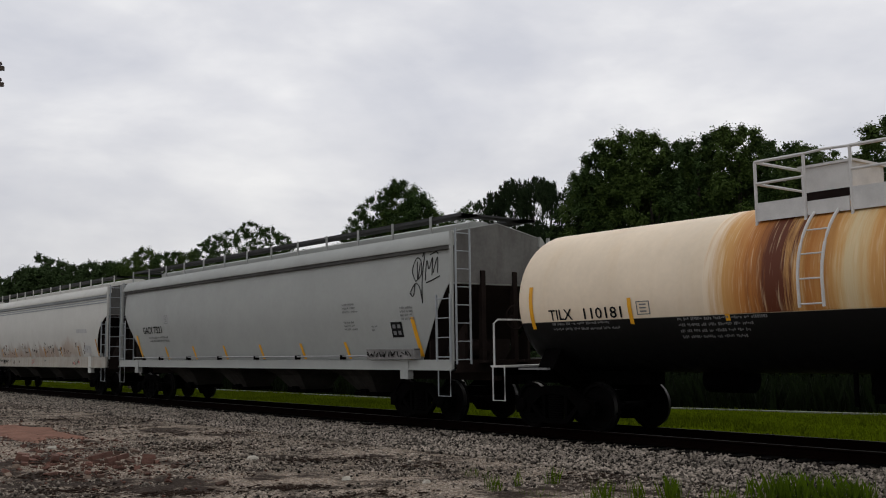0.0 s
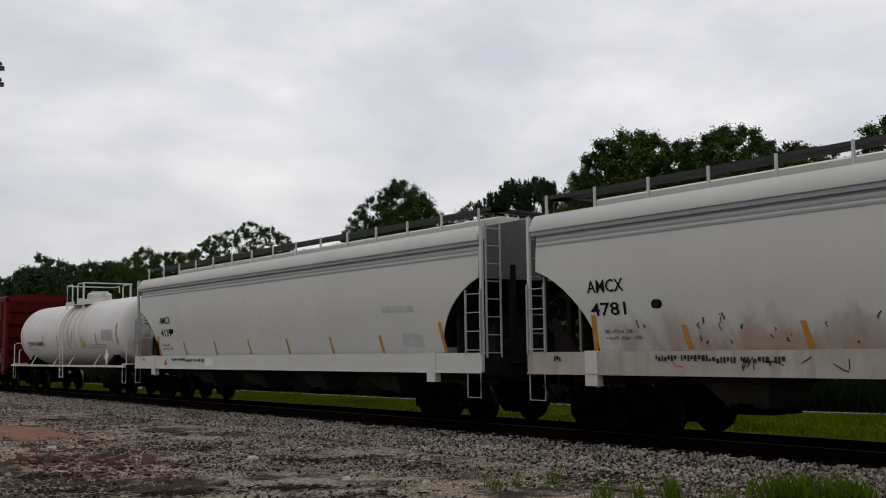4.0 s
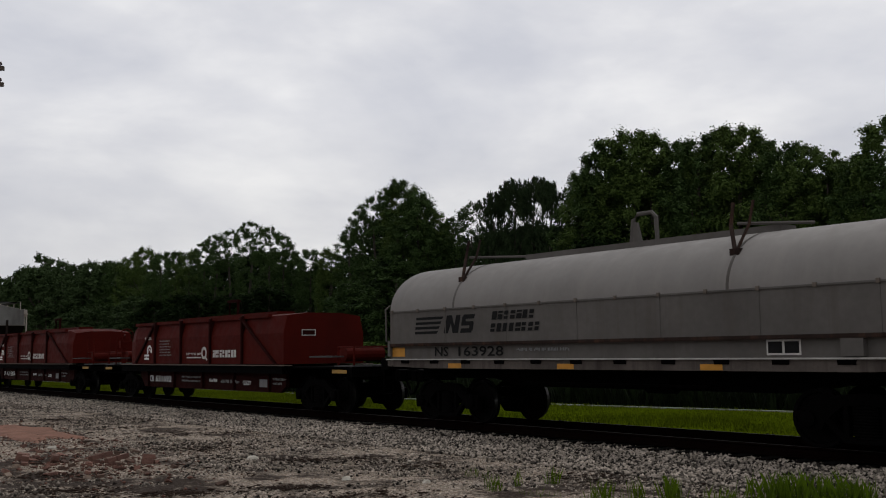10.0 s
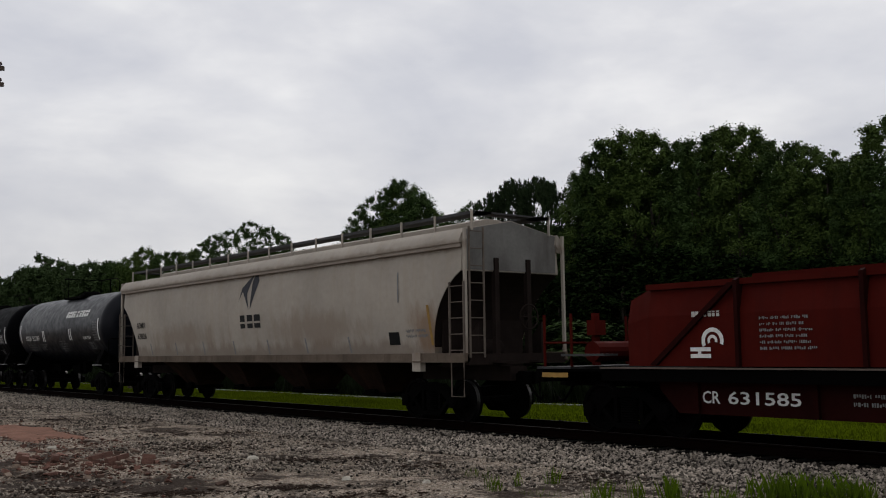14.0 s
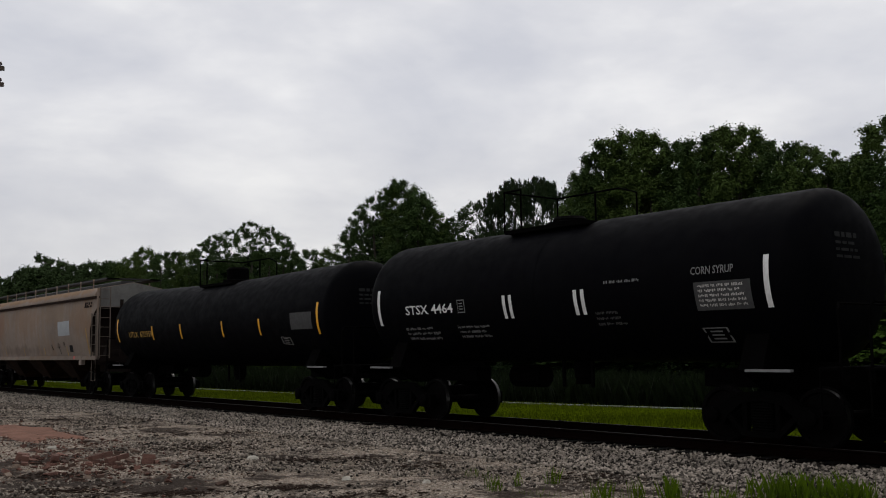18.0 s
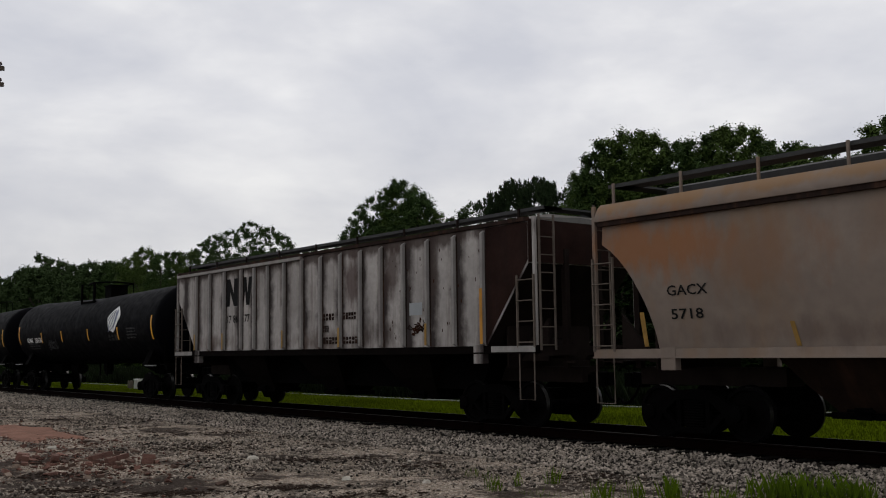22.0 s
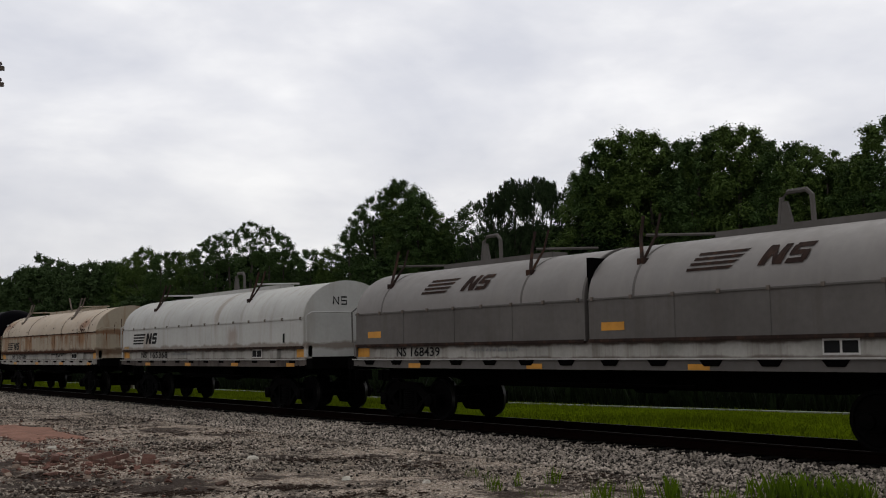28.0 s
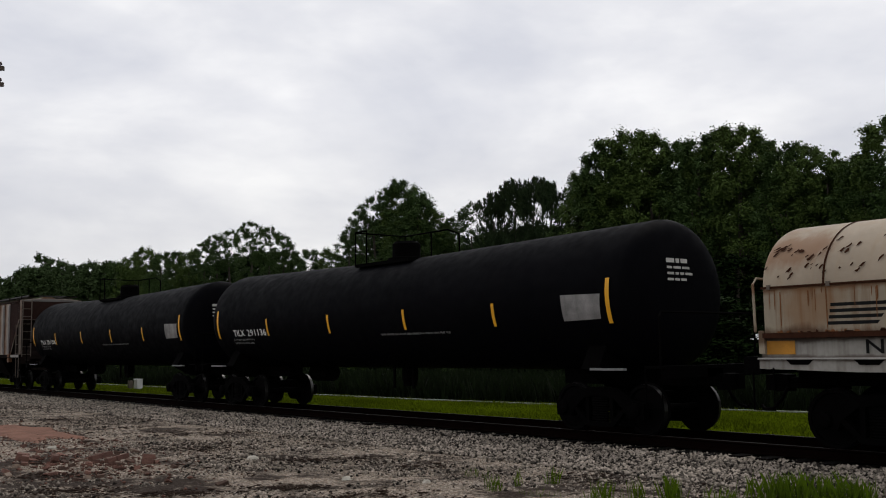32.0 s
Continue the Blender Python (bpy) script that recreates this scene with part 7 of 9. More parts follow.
def round_coil_car(label, c, length, hood_paint, side_paint, frame_paint, hoods=1, hood_top=3.42, number=None, tape=ORANGE_TAPE):
    car = thing("coil_car", label, "coil car", "cars of the freight train")
    half, hw = length / 2, 1.42
    za, zb = 1.62, 2.38
    body = lambda z: -hw + 0.074
    wall = lambda z: -hw - 0.012 if z < zb else -hw * math.sqrt(max(0.01, 1 - ((z - zb) / (hood_top - zb)) ** 2)) - 0.012
    spans = [(-half + 0.12, half - 0.12)] if hoods == 1 else [(-half + 0.12, -0.06), (0.06, half - 0.12)]
    for x0, x1 in spans:
        hood = part("hood", hood_mesh(x0, x1, za, zb, hood_top, hw), hood_paint, car, "round-topped steel coil cover", smooth=35)
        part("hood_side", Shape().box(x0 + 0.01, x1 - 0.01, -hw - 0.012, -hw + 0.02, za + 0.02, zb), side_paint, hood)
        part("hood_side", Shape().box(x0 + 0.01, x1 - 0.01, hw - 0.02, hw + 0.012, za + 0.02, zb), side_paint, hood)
        part("seam", Shape().box(x0, x1, -hw - 0.035, -hw, zb - 0.015, zb + 0.015), side_paint, hood)
        for sy in (-1, 1):
            part("hood_lip", Shape().box(x0, x1, sy * (hw - 0.02), sy * (hw + 0.03), za - 0.035, za + 0.03), GRIME, hood, "rusty lower edge of the cover")
        n = max(3, int((x1 - x0) / 0.95))
        for i in range(n + 1):
            rx = x0 + 0.12 + (x1 - x0 - 0.24) * i / n
            part("clip", Shape().box(rx - 0.028, rx + 0.028, -hw - 0.055, -hw - 0.02, zb - 0.03, zb + 0.04), RUSTY_GREY, hood)
            if 0 < i < n and i % 2 == 0 and side_paint is not WHITE_HOOD:
                part("panel_seam", Shape().box(rx - 0.012, rx + 0.012, -hw - 0.022, -hw, za + 0.02, zb), side_paint, hood)
        # lifting V-brackets and the bracket rail on the ridge
        for k in ((0.17, 0.71) if hoods == 1 else (0.125, 0.76)):
            vx = x0 + (x1 - x0) * k
            weathered = RUSTY_GREY if hood_paint is TAN_HOOD else GRIME
            for lean in (-0.26, 0.14):
                part("lifting_bracket", Shape().tube([(vx + lean, -0.62, hood_top + 0.5), (vx + lean * 0.9, -0.74, hood_top + 0.1), (vx + 0.1, -1.12, wz(hood_top, zb, hw, 1.12) - 0.02)], 0.036 if lean < 0 else 0.026, 6), weathered, hood, "weathered arm of a lifting bracket")
            if hood_paint is not TAN_HOOD:
                part("cover_joint", Shape().loft([[(vx + 0.12 + dx, -(hw + dr) * math.cos(a), zb + (hood_top - zb + dr) * math.sin(a)) for a in np.linspace(0.0, 1.75, 16)] for dx, dr in ((-0.03, 0.0), (-0.022, 0.007), (0.022, 0.007), (0.03, 0.0))], caps=False), side_paint, hood)
            part("bracket_foot", Shape().box(vx + 0.02, vx + 0.2, -1.17, -1.06, wz(hood_top, zb, hw, 1.12) - 0.06, wz(hood_top, zb, hw, 1.12) + 0.06), weathered, hood)
            part("bracket_bar", Shape().tube([(vx - 0.1, -0.75, hood_top + 0.12), (vx + 0.75, 0.2, hood_top + 0.12)], 0.03, 6), side_paint, hood)
        mid = (x0 + x1) / 2
        part("ridge_rail", Shape().box(mid - (x1 - x0) * 0.24, mid + (x1 - x0) * 0.24, -0.22, 0.22, hood_top - 0.06, hood_top + 0.1), side_paint, hood)
        arm = RUSTY_GREY if hood_paint is TAN_HOOD else GREY_SIDE
        if hood_paint is TAN_HOOD:
            part("lifting_strut", Shape().tube([(mid + 0.1, -0.25, hood_top + 0.05), (mid - 0.28, -0.25, hood_top + 0.62)], 0.036, 6), arm, hood, "leaning grey strut")
        else:
            mid -= 0.35 if hoods == 2 else 0.0
            part("lifting_hoop", Shape().tube([(mid - 0.34, 0, hood_top + 0.05), (mid - 0.27, 0, hood_top + 0.56), (mid - 0.14, 0, hood_top + 0.66), (mid + 0.2, 0, hood_top + 0.66), (mid + 0.3, 0, hood_top + 0.56), (mid + 0.32, 0, hood_top + 0.05)], 0.045, 7), arm, hood, "grey lifting hoop")
            part("hoop_plate", Shape().slab([(mid - 0.3, hood_top + 0.05), (mid - 0.05, hood_top + 0.05), (mid - 0.16, hood_top + 0.5), (mid - 0.26, hood_top + 0.5)], -0.03, 0.03), arm, hood)
        part("end_flange", Shape().loft([[(xx, y * 1.012, zz) for y, zz in [(-hw, za), (-hw, zb)] + [(-hw * math.cos(a), zb + (hood_top + 0.02 - zb) * math.sin(a)) for a in np.linspace(0.12, math.pi - 0.12, 22)] + [(hw, zb), (hw, za)]] for xx in (x1 - 0.03, x1 + 0.03)]), side_paint, hood, smooth=35)
    if hoods == 2:
        part("gap_plate", Shape().box(-0.055, 0.055, -hw + 0.1, hw - 0.1, za, hood_top - 0.25), BLACK_IRON, car)
    # frame with stake pockets
    for sy in (-1, 1):
        part("body_side", Shape().box(-half, half, sy * (hw - 0.08), sy * (hw - 0.2), 1.29, 1.66), frame_paint, car, "dirty body side under the cover")
        part("deck_ledge", Shape().box(-half, half, sy * (hw + 0.05), sy * (hw - 0.1), 1.275, 1.3), LEDGE, car, "thin pale worn deck ledge")
        part("side_sill", Shape().slab([(-half, 1.27), (-half, 1.13), (-half + 1.6, 1.09), (half - 1.6, 1.09), (half, 1.13), (half, 1.27)], sy * (hw - 0.0), sy * (hw - 0.12)), GREY_SIDE if hoods == 2 else FRAME_WHITE if hood_paint is TAN_HOOD else SILL_BROWN, car, "grimy lower sill")
    n, big = int(length / 1.05), 1.5 if hoods == 2 or hood_paint is TAN_HOOD else 1.0
    for i in range(n):
        px = -half + 0.7 + (length - 1.4) * i / (n - 1)
        part("stake_pocket", Shape().slab([(px - 0.15 * big, 1.272), (px + 0.15 * big, 1.272), (px + 0.14, 1.195 - 0.03 * (hoods - 1)), (px - 0.14, 1.195 - 0.03 * (hoods - 1))], -hw - 0.02, -hw + 0.05), BLACK_IRON, car)
    part("center_sill", Shape().slab([(-half, 1.3), (-half, 0.85), (-half + 2.6, 0.85), (-half + 3.4, 0.7), (half - 3.4, 0.7), (half - 2.6, 0.85), (half, 0.85), (half, 1.3)], -0.35, 0.35), BLACK_IRON, car)
    part("deck", Shape().box(-half, half, -hw + 0.2, hw - 0.2, 1.24, 1.36), BLACK_IRON, car)
    for sg in (-1, 1):
        part("end_sill", Shape().box(sg * half, sg * (half + 0.3), -1.4, 1.4, 1.05, 1.32), BLACK_IRON, car)
        part("grab_iron", Shape().tube([(sg * (half + 0.05), -hw, 1.7), (sg * (half + 0.05), -hw - 0.02, 2.45), (sg * (half + 0.1), -hw + 0.15, 2.55), (sg * (half + 0.1), 0.6, 2.55)], 0.022, 6), side_paint, car)
        part("end_gate", Shape().box(sg * half, sg * (half - 0.1), -hw, hw, 1.36, 1.72), side_paint, car)
        stirrup(car, sg * (half - 0.1), -hw - 0.06, 0.5, 1.15, BLACK_IRON)
        bogie(car, sg * (half - 1.75))
        px = sg * (half - 0.34)
        patch("reflector", car, [(px - 0.25, 1.35), (px + 0.25, 1.35), (px + 0.25, 1.56), (px - 0.25, 1.56)], tape, body, "yellow reflective plate")
    part("tool_box", Shape().box(half - 1.5, half - 1.85, -hw - 0.04, -hw + 0.09, 1.32, 1.58), frame_paint, car)
    for k in range(4):
        px = -half + 2.5 + k * length / 4
        patch("reflector", car, [(px - 0.22, 1.1), (px + 0.22, 1.1), (px + 0.22, 1.2), (px - 0.22, 1.2)], ORANGE_TAPE, lambda z: -hw, "yellow reflective tape")
    patch("stencil_panel", car, [(half - 3.15, 1.34), (half - 2.55, 1.34), (half - 2.55, 1.58), (half - 3.15, 1.58)], WORN_WHITE, body, "white-framed stencil panel")
    for x0 in (half - 3.12, half - 2.83):
        patch("stencil_window", car, [(x0, 1.37), (x0 + 0.25, 1.37), (x0 + 0.25, 1.55), (x0, 1.55)], BLACK_MARK, body, lift=0.012)
    brake_wheel(car, half + 0.25, 0.5, 2.0, 1, BLACK_IRON, 0.3)
    part("brake_stand", Shape().box(half + 0.05, half + 0.14, 0.44, 0.56, 1.3, 2.1), BLACK_IRON, car)
    couplers(car, half + 0.25)
    part("brake_beam", Shape().box(-2.5, 2.0, -0.9, -0.82, 0.78, 0.82).disc((0.8, -0.6, 0.85), 0.2, (1, 0, 0), 0.6, 14), BLACK_IRON, car)
    if number:
        letters(car, number[:2], -half + 1.7, 1.36, 0.2, BLACK_MARK, body, wide=0.4 if hoods == 2 else 0.5)
        letters(car, number[3:], -half + (2.2 if hoods == 2 else 2.45), 1.36, 0.2, BLACK_MARK, body, wide=1.15 if hoods == 2 else 1.55)
        bars(car, -half + 4.4, 1.45, 1.4, 1, FAINT_MARK, body, 0.06, 0.03, 5)
    CARS.append((car, c))
    return car, wall, half


def wz(top, zb, hw, y):
    """Height of an arched cover at the distance y from its middle."""
    return zb + (top - zb) * math.sqrt(max(0.0, 1 - (y / hw) ** 2))


def emblem_bars(car, x, z, long, tall, mat, wall, rows=4, lean=0.35, gap=0.0):
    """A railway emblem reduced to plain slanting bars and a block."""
    for i in range(rows):
        zz = z + tall * i / rows
        ln = long * (0.8 + 0.2 * i / max(1, rows - 1))
        patch("emblem_bar", car, [(x + lean * i / rows * 0.2, zz), (x + ln, zz), (x + ln + lean * 0.12, zz + tall / rows * 0.55), (x + lean * i / rows * 0.2, zz + tall / rows * 0.55)], mat, wall, lift=0.004)
    a = x + long + gap + tall * 0.1
    patch("emblem_block", car, [(a, z), (a + tall * 0.36, z), (a + tall * 0.62, z + tall * 0.5), (a + tall * 0.74, z), (a + tall * 1.2, z), (a + tall * 1.42, z + tall * 0.92), (a + tall * 1.08, z + tall * 0.92), (a + tall * 0.9, z + tall * 0.36), (a + tall * 0.72, z + tall * 0.92), (a + tall * 0.3, z + tall * 0.92)], mat, wall, lift=0.004)
    a += tall * 1.34
    for u0, v0, u1, v1 in ((0.0, 0.0, 0.9, 0.22), (0.12, 0.36, 1.0, 0.57), (0.24, 0.7, 1.14, 0.92), (0.7, 0.1, 1.02, 0.5), (0.12, 0.42, 0.44, 0.82)):
        patch("emblem_block", car, [(a + tall * u0, z + tall * v0), (a + tall * u1, z + tall * v0), (a + tall * (u1 + 0.1), z + tall * v1), (a + tall * (u0 + 0.1), z + tall * v1)], mat, wall, lift=0.006 + 0.0006 * v0)



def angular_coil_car(label, c, left, right, hood_l, hood_r, paint, number, blunt=False):
    """A coil car with a ribbed trough-shaped cover and brake platforms at both ends."""
    car = thing("coil_car", label, "coil car", "cars of the freight train")
    hw = 1.32
    L, R, a, b = left - c, right - c, hood_l - c, hood_r - c
    za, zb, zt = 1.16, 2.52, 2.6
    wall = lambda z: -hw - 0.012
    prof = [(-hw, za), (-hw, zb - 0.5), (-hw + 0.12, zb), (-0.55, zt), (0.55, zt), (hw - 0.12, zb), (hw, zb - 0.5), (hw, za)]
    rings = []
    for px, k in ((a, 0.0), (a + 0.55, 1.0), (b - (0.1 if blunt else 0.6), 1.0), (b, 0.98 if blunt else 0.4)):
        rings.append([(px, y * (0.93 + 0.07 * k), za + (z - za) * (0.86 + 0.14 * k)) for y, z in prof])
    hood = part("hood", Shape().loft(rings), paint, car, "ribbed oxide-red steel coil cover")
    for rx in (a + 2.4, a + 4.55, a + 6.75, a + 8.9):
        part("rib", Shape().prism([(-hw - 0.07, za), (-hw - 0.07, zb + 0.03), (-hw + 0.02, zb + 0.07), (-hw + 0.14, zb + 0.05), (-0.5, zt + 0.04), (-0.5, zt - 0.02), (-hw + 0.12, zb - 0.05), (-hw, zb - 0.5), (-hw, za)], rx - 0.035, rx + 0.035), RED_SILL, hood)
    part("top_rail", Shape().box(a + 0.5, b - 0.9, -hw + 0.02, -hw + 0.14, zb - 0.04, zb + 0.06), paint, hood)
    part("ridge_beam", Shape().box(a + 2.0, b - 2.2, -0.3, 0.3, zt - 0.05, zt + 0.12), paint, hood)
    part("lifting_eye", Shape().tube([((a + b) / 2 - 0.3, 0, zt), ((a + b) / 2 - 0.3, 0, zt + 0.6), ((a + b) / 2 + 0.3, 0, zt + 0.6), ((a + b) / 2 + 0.3, 0, zt)], 0.05, 6).box((a + b) / 2 - 0.36, (a + b) / 2 + 0.36, -0.06, 0.06, zt + 0.54, zt + 0.62), RED_SILL, hood)
    for x0, x1 in ((a + 0.6, a + 2.3), (b - 0.35, b - (2.5 if blunt else 3.1))):
        part("diagonal_brace", Shape().slab([(x0, za + 0.02), (x0 + (0.14 if x1 > x0 else -0.14), za + 0.02), (x1 + (0.1 if x1 > x0 else -0.1), zb), (x1 - (0.04 if x1 > x0 else -0.04), zb)], -hw - 0.06, -hw + 0.02), RED_SILL, hood, "dark diagonal brace")
    for sy in (-1, 1):
        # the overhang's shade is in the sill colour
        part("side_sill", Shape().slab([(a + 0.6, 0.92), (a + 0.6, 0.75), (a + 1.0, 0.36), (b - 0.5, 0.36), (b - 0.2, 0.55), (b - 0.2, 0.92)], sy * (hw - 0.2), sy * (hw - 0.3)), RED_SILL, car, "grimy red side sill, darkened for the deck's shade")
        # the black rim stands for the shadow band below the deck edge
        part("deck_rim", Shape().box(a - 0.5, b + 0.1, sy * (hw + 0.1), sy * (hw - 0.2), 0.9, 1.1), BLACK_IRON, car)
        part("deck_edge", Shape().box(a - 0.5, b + 0.3, sy * (hw + 0.14), sy * (hw - 0.1), 1.115, 1.14), RUSTY_GREY, car, "pale worn deck edge")
    part("center_sill", Shape().box(L, R, -0.35, 0.35, 0.75, 1.08), BLACK_IRON, car)
    part("deck", Shape().box(L, R, -hw + 0.1, hw - 0.1, 1.05, 1.1), BLACK_IRON, car)
    for sg, e in ((-1, L), (1, R)):
        part("end_sill", Shape().box(e, e - sg * 0.2, -1.35, 1.35, 0.85, 1.1), BLACK_IRON, car)
        part("end_platform", Shape().box(e, e - sg * 0.9, -1.3, 1.3, 1.1, 1.14), DARK_GRATE, car)
        patch("reflector", car, [(e - sg * 0.55 - 0.35, 0.94), (e - sg * 0.55 + 0.35, 0.94), (e - sg * 0.55 + 0.35, 1.03), (e - sg * 0.55 - 0.35, 1.03)], AMBER_WORN, lambda z: -1.36, "yellow reflective tape")
        if blunt and sg > 0:
            part("end_panel_sign", Shape().box(b, b + 0.012, -0.75, -0.3, 1.95, 2.12), RED_SILL, hood, "dark painted panel")
            for dy, dz, wy, wz_ in ((-0.75, 1.95, 0.45, 0.02), (-0.75, 2.1, 0.45, 0.02), (-0.75, 1.97, 0.02, 0.13), (-0.32, 1.97, 0.02, 0.13)):
                part("panel_rim", Shape().box(b + 0.012, b + 0.018, dy, dy + wy, dz, dz + wz_), WORN_WHITE, hood)
        if not (blunt and sg > 0):
            part("end_stand", Shape().box(e - sg * 0.25, e - sg * 0.33, 0.0, 0.16, 1.1, 2.2).box(e - sg * 0.2, e - sg * 0.42, -0.08, 0.24, 1.75, 2.05), paint, car)
        top_ = 1.62 if blunt and sg > 0 else 2.15
        for yy in (-1.2, 1.2):
            part("stanchion", Shape().tube([(e - sg * 0.12, yy, 1.1), (e - sg * 0.12, yy, top_)], 0.03, 6).tube([(e - sg * 0.85, yy, 1.1), (e - sg * 0.85, yy, top_)], 0.03, 6).tube([(e - sg * 0.12, yy, 1.6), (e - sg * 0.85, yy, 1.6)], 0.022, 6), paint, car)
        part("handrail", Shape().tube([(e - sg * 0.12, -1.2, 1.6), (e - sg * 0.12, 1.2, 1.6)], 0.025, 6), paint, car)
        part("step_plate", Shape().box(e - sg * 0.8, e - sg * 1.9, -hw - 0.12, -hw + 0.25, 1.34, 1.38), DARK_GRATE, car)
        part("air_tank", Shape().disc((e - sg * 1.1, -0.3, 1.42), 0.2, (0, 1, 0), 1.2, 14), paint, car)
        stirrup(car, e - sg * 0.3, -1.36, 0.45, 0.95, BLACK_IRON)
        bogie(car, e - sg * 2.1)
    if not blunt:
        brake_wheel(car, R - 0.05, 0.1, 2.25, 1, paint)
    for sg, e in ((-1, L), (1, R)):
        m = pose(e, 0, 0, 0, 0, 0 if sg > 0 else 180)
        part("coupler", COUPLER, BLACK_IRON, car, "rusty knuckle coupler", m=m)
        part("brake_hose", HOSE, BLACK_IRON, car, "black rubber brake hose", m=m)
    # markings: number on the sill, plain blocks for the emblems on the cover
    sw = lambda z: -hw + 0.19
    for k in range(5):
        part("sill_rib", Shape().box(a + 1.38 + 2.2 * k, a + 1.46 + 2.2 * k, -hw + 0.12, -hw + 0.22, 0.38, 0.9), RED_SILL, car)
    letters(car, number[:2], a + 1.5, 0.55, 0.2, WHITE_MARK, sw, wide=0.36)
    letters(car, number[2:], a + 2.0, 0.55, 0.2, WHITE_MARK, sw, wide=1.35)
    bars(car, a + 4.2, 0.7, 1.7, 2, FAINT_MARK, sw, 0.06, 0.06, 11)
    bars(car, a + 6.3, 0.6, 0.35, 1, WHITE_MARK, sw, 0.1, 0.06, 12)
    letters(car, "G52Y", a + 8.55, 0.55, 0.12, WHITE_MARK, sw, wide=0.55)
    bars(car, a + 7.1, 0.58, 0.9, 1, FAINT_MARK, sw, 0.1, 0.06, 13)
    patch("stencil_panel", car, [(a + 9.6, 0.5), (a + 10.1, 0.5), (a + 10.1, 0.72), (a + 9.6, 0.72)], FAINT_MARK, sw)
    bars(car, a + 10.4, 0.7, 0.6, 2, FAINT_MARK, sw, 0.07, 0.05, 14)
    ex = a + 1.5
    for r0, r1, n_ in ((0.15, 0.22, 11), (0.05, 0.1, 9)):
        for k in range(n_):
            t0, t1 = math.pi * (k / n_ * 1.25 - 0.15), math.pi * ((k + 1) / n_ * 1.25 - 0.15)
            patch("emblem_arc", car, [(ex + 0.4 - r_ * math.cos(t), 1.58 + r_ * math.sin(t)) for r_, t in ((r1, t0), (r1, t1), (r0, t1), (r0, t0))], WHITE_MARK, wall)
    for zz, x0, x1 in ((1.3, -0.05, 0.36), (1.41, -0.05, 0.36)):
        patch("emblem_bar", car, [(ex + x0, zz), (ex + x1, zz), (ex + x1, zz + 0.065), (ex + x0, zz + 0.065)], WHITE_MARK, wall)
    patch("emblem_bar", car, [(ex + 0.1, 1.367), (ex + 0.17, 1.367), (ex + 0.17, 1.408), (ex + 0.1, 1.408)], WHITE_MARK, wall)
    name_shapes(car, ex, 1.98, 0.58, 0.09, 7, WORN_WHITE, wall, 15)
    bars(car, a + 2.8, 1.9, 1.0, 6, FAINT_MARK, wall, 0.045, 0.05, 16)
    bars(car, a + 5.0, 1.44, 1.0, 1, WORN_WHITE, wall, 0.075, 0.05, 17)
    patch("emblem_bar", car, [(a + 5.0, 1.34), (a + 6.1, 1.34), (a + 6.1, 1.38), (a + 5.0, 1.38)], WORN_WHITE, wall)
    for k in range(12):
        t0, t1 = 2 * math.pi * k / 12, 2 * math.pi * (k + 1) / 12
        patch("emblem_arc", car, [(a + 6.3 + r_ * math.cos(t), 1.5 + r_ * math.sin(t)) for r_, t in ((0.2, t0), (0.2, t1), (0.11, t1), (0.11, t0))], WORN_WHITE, wall)
    patch("emblem_bar", car, [(a + 6.33, 1.38), (a + 6.49, 1.26), (a + 6.56, 1.3), (a + 6.42, 1.42)], WORN_WHITE, wall, lift=0.012)
    name_shapes(car, a + 6.95, 1.36, 0.42, 0.22, 4, WORN_WHITE, wall, 5)
    name_shapes(car, a + 7.42, 1.36, 1.15, 0.22, 6, WORN_WHITE, wall, 9)
    CARS.append((car, c))
    return car


# ================= the freight train, first car to last =================
SHIFT = -0.065


def cream_tank():
    car, wall = tank_car("cream tank car with black lower half and rust-brown product spills", -7.9 + SHIFT, 12.85, 1.4, 2.42, CREAM_TANK, WHITE_STEEL, YELLOW, platform="box", ladder=-0.27, foot=2.05, tape_x=(-3.9, -1.88, 1.9, 4.1), bogie_in=0.25)
    n = 40

    def band(x0, x1, mat, lift, a0=20, a1=104, name="spill_stain"):
        """A streaked stain that runs down the shell."""
        s = Shape()
        rr_ = 1.4 + lift
        ks = np.radians(np.linspace(a0, a1, 34))
        nx = 12
        v = []
        for i in range(nx + 1):
            x = x0 + (x1 - x0) * i / nx
            for k, a in enumerate(ks):
                sway = 0.0 * noise.noise(Vector((i * 0.9, k * 0.35, x0)))
                v.append((x + sway, -rr_ * math.sin(a), 2.42 + rr_ * math.cos(a)))
        s.add(v, [(i * 34 + k, (i + 1) * 34 + k, (i + 1) * 34 + k + 1, i * 34 + k + 1) for i in range(nx) for k in range(33)])
        part(name, s, mat, car, "rust-brown spill streaked down the shell", smooth=60)

    band(-2.3, 2.3, SPILL, 0.012, -60, 107)
    letters(car, "TILX", -5.95, 2.03, 0.2, BLACK_MARK, wall, wide=0.62)
    letters(car, "110181", -5.1, 2.03, 0.2, BLACK_MARK, wall, wide=1.0)
    bars(car, -5.9, 1.93, 1.9, 2, FAINT_MARK, wall, 0.05, 0.05, 1)
    bars(car, -2.9, 1.93, 1.6, 4, FAINT_MARK, wall, 0.05, 0.05, 2)
    patch("stencil_frame", car, [(-3.75, 2.06), (-3.45, 2.06), (-3.45, 2.3), (-3.75, 2.3)], FAINT_MARK, wall)
    return car


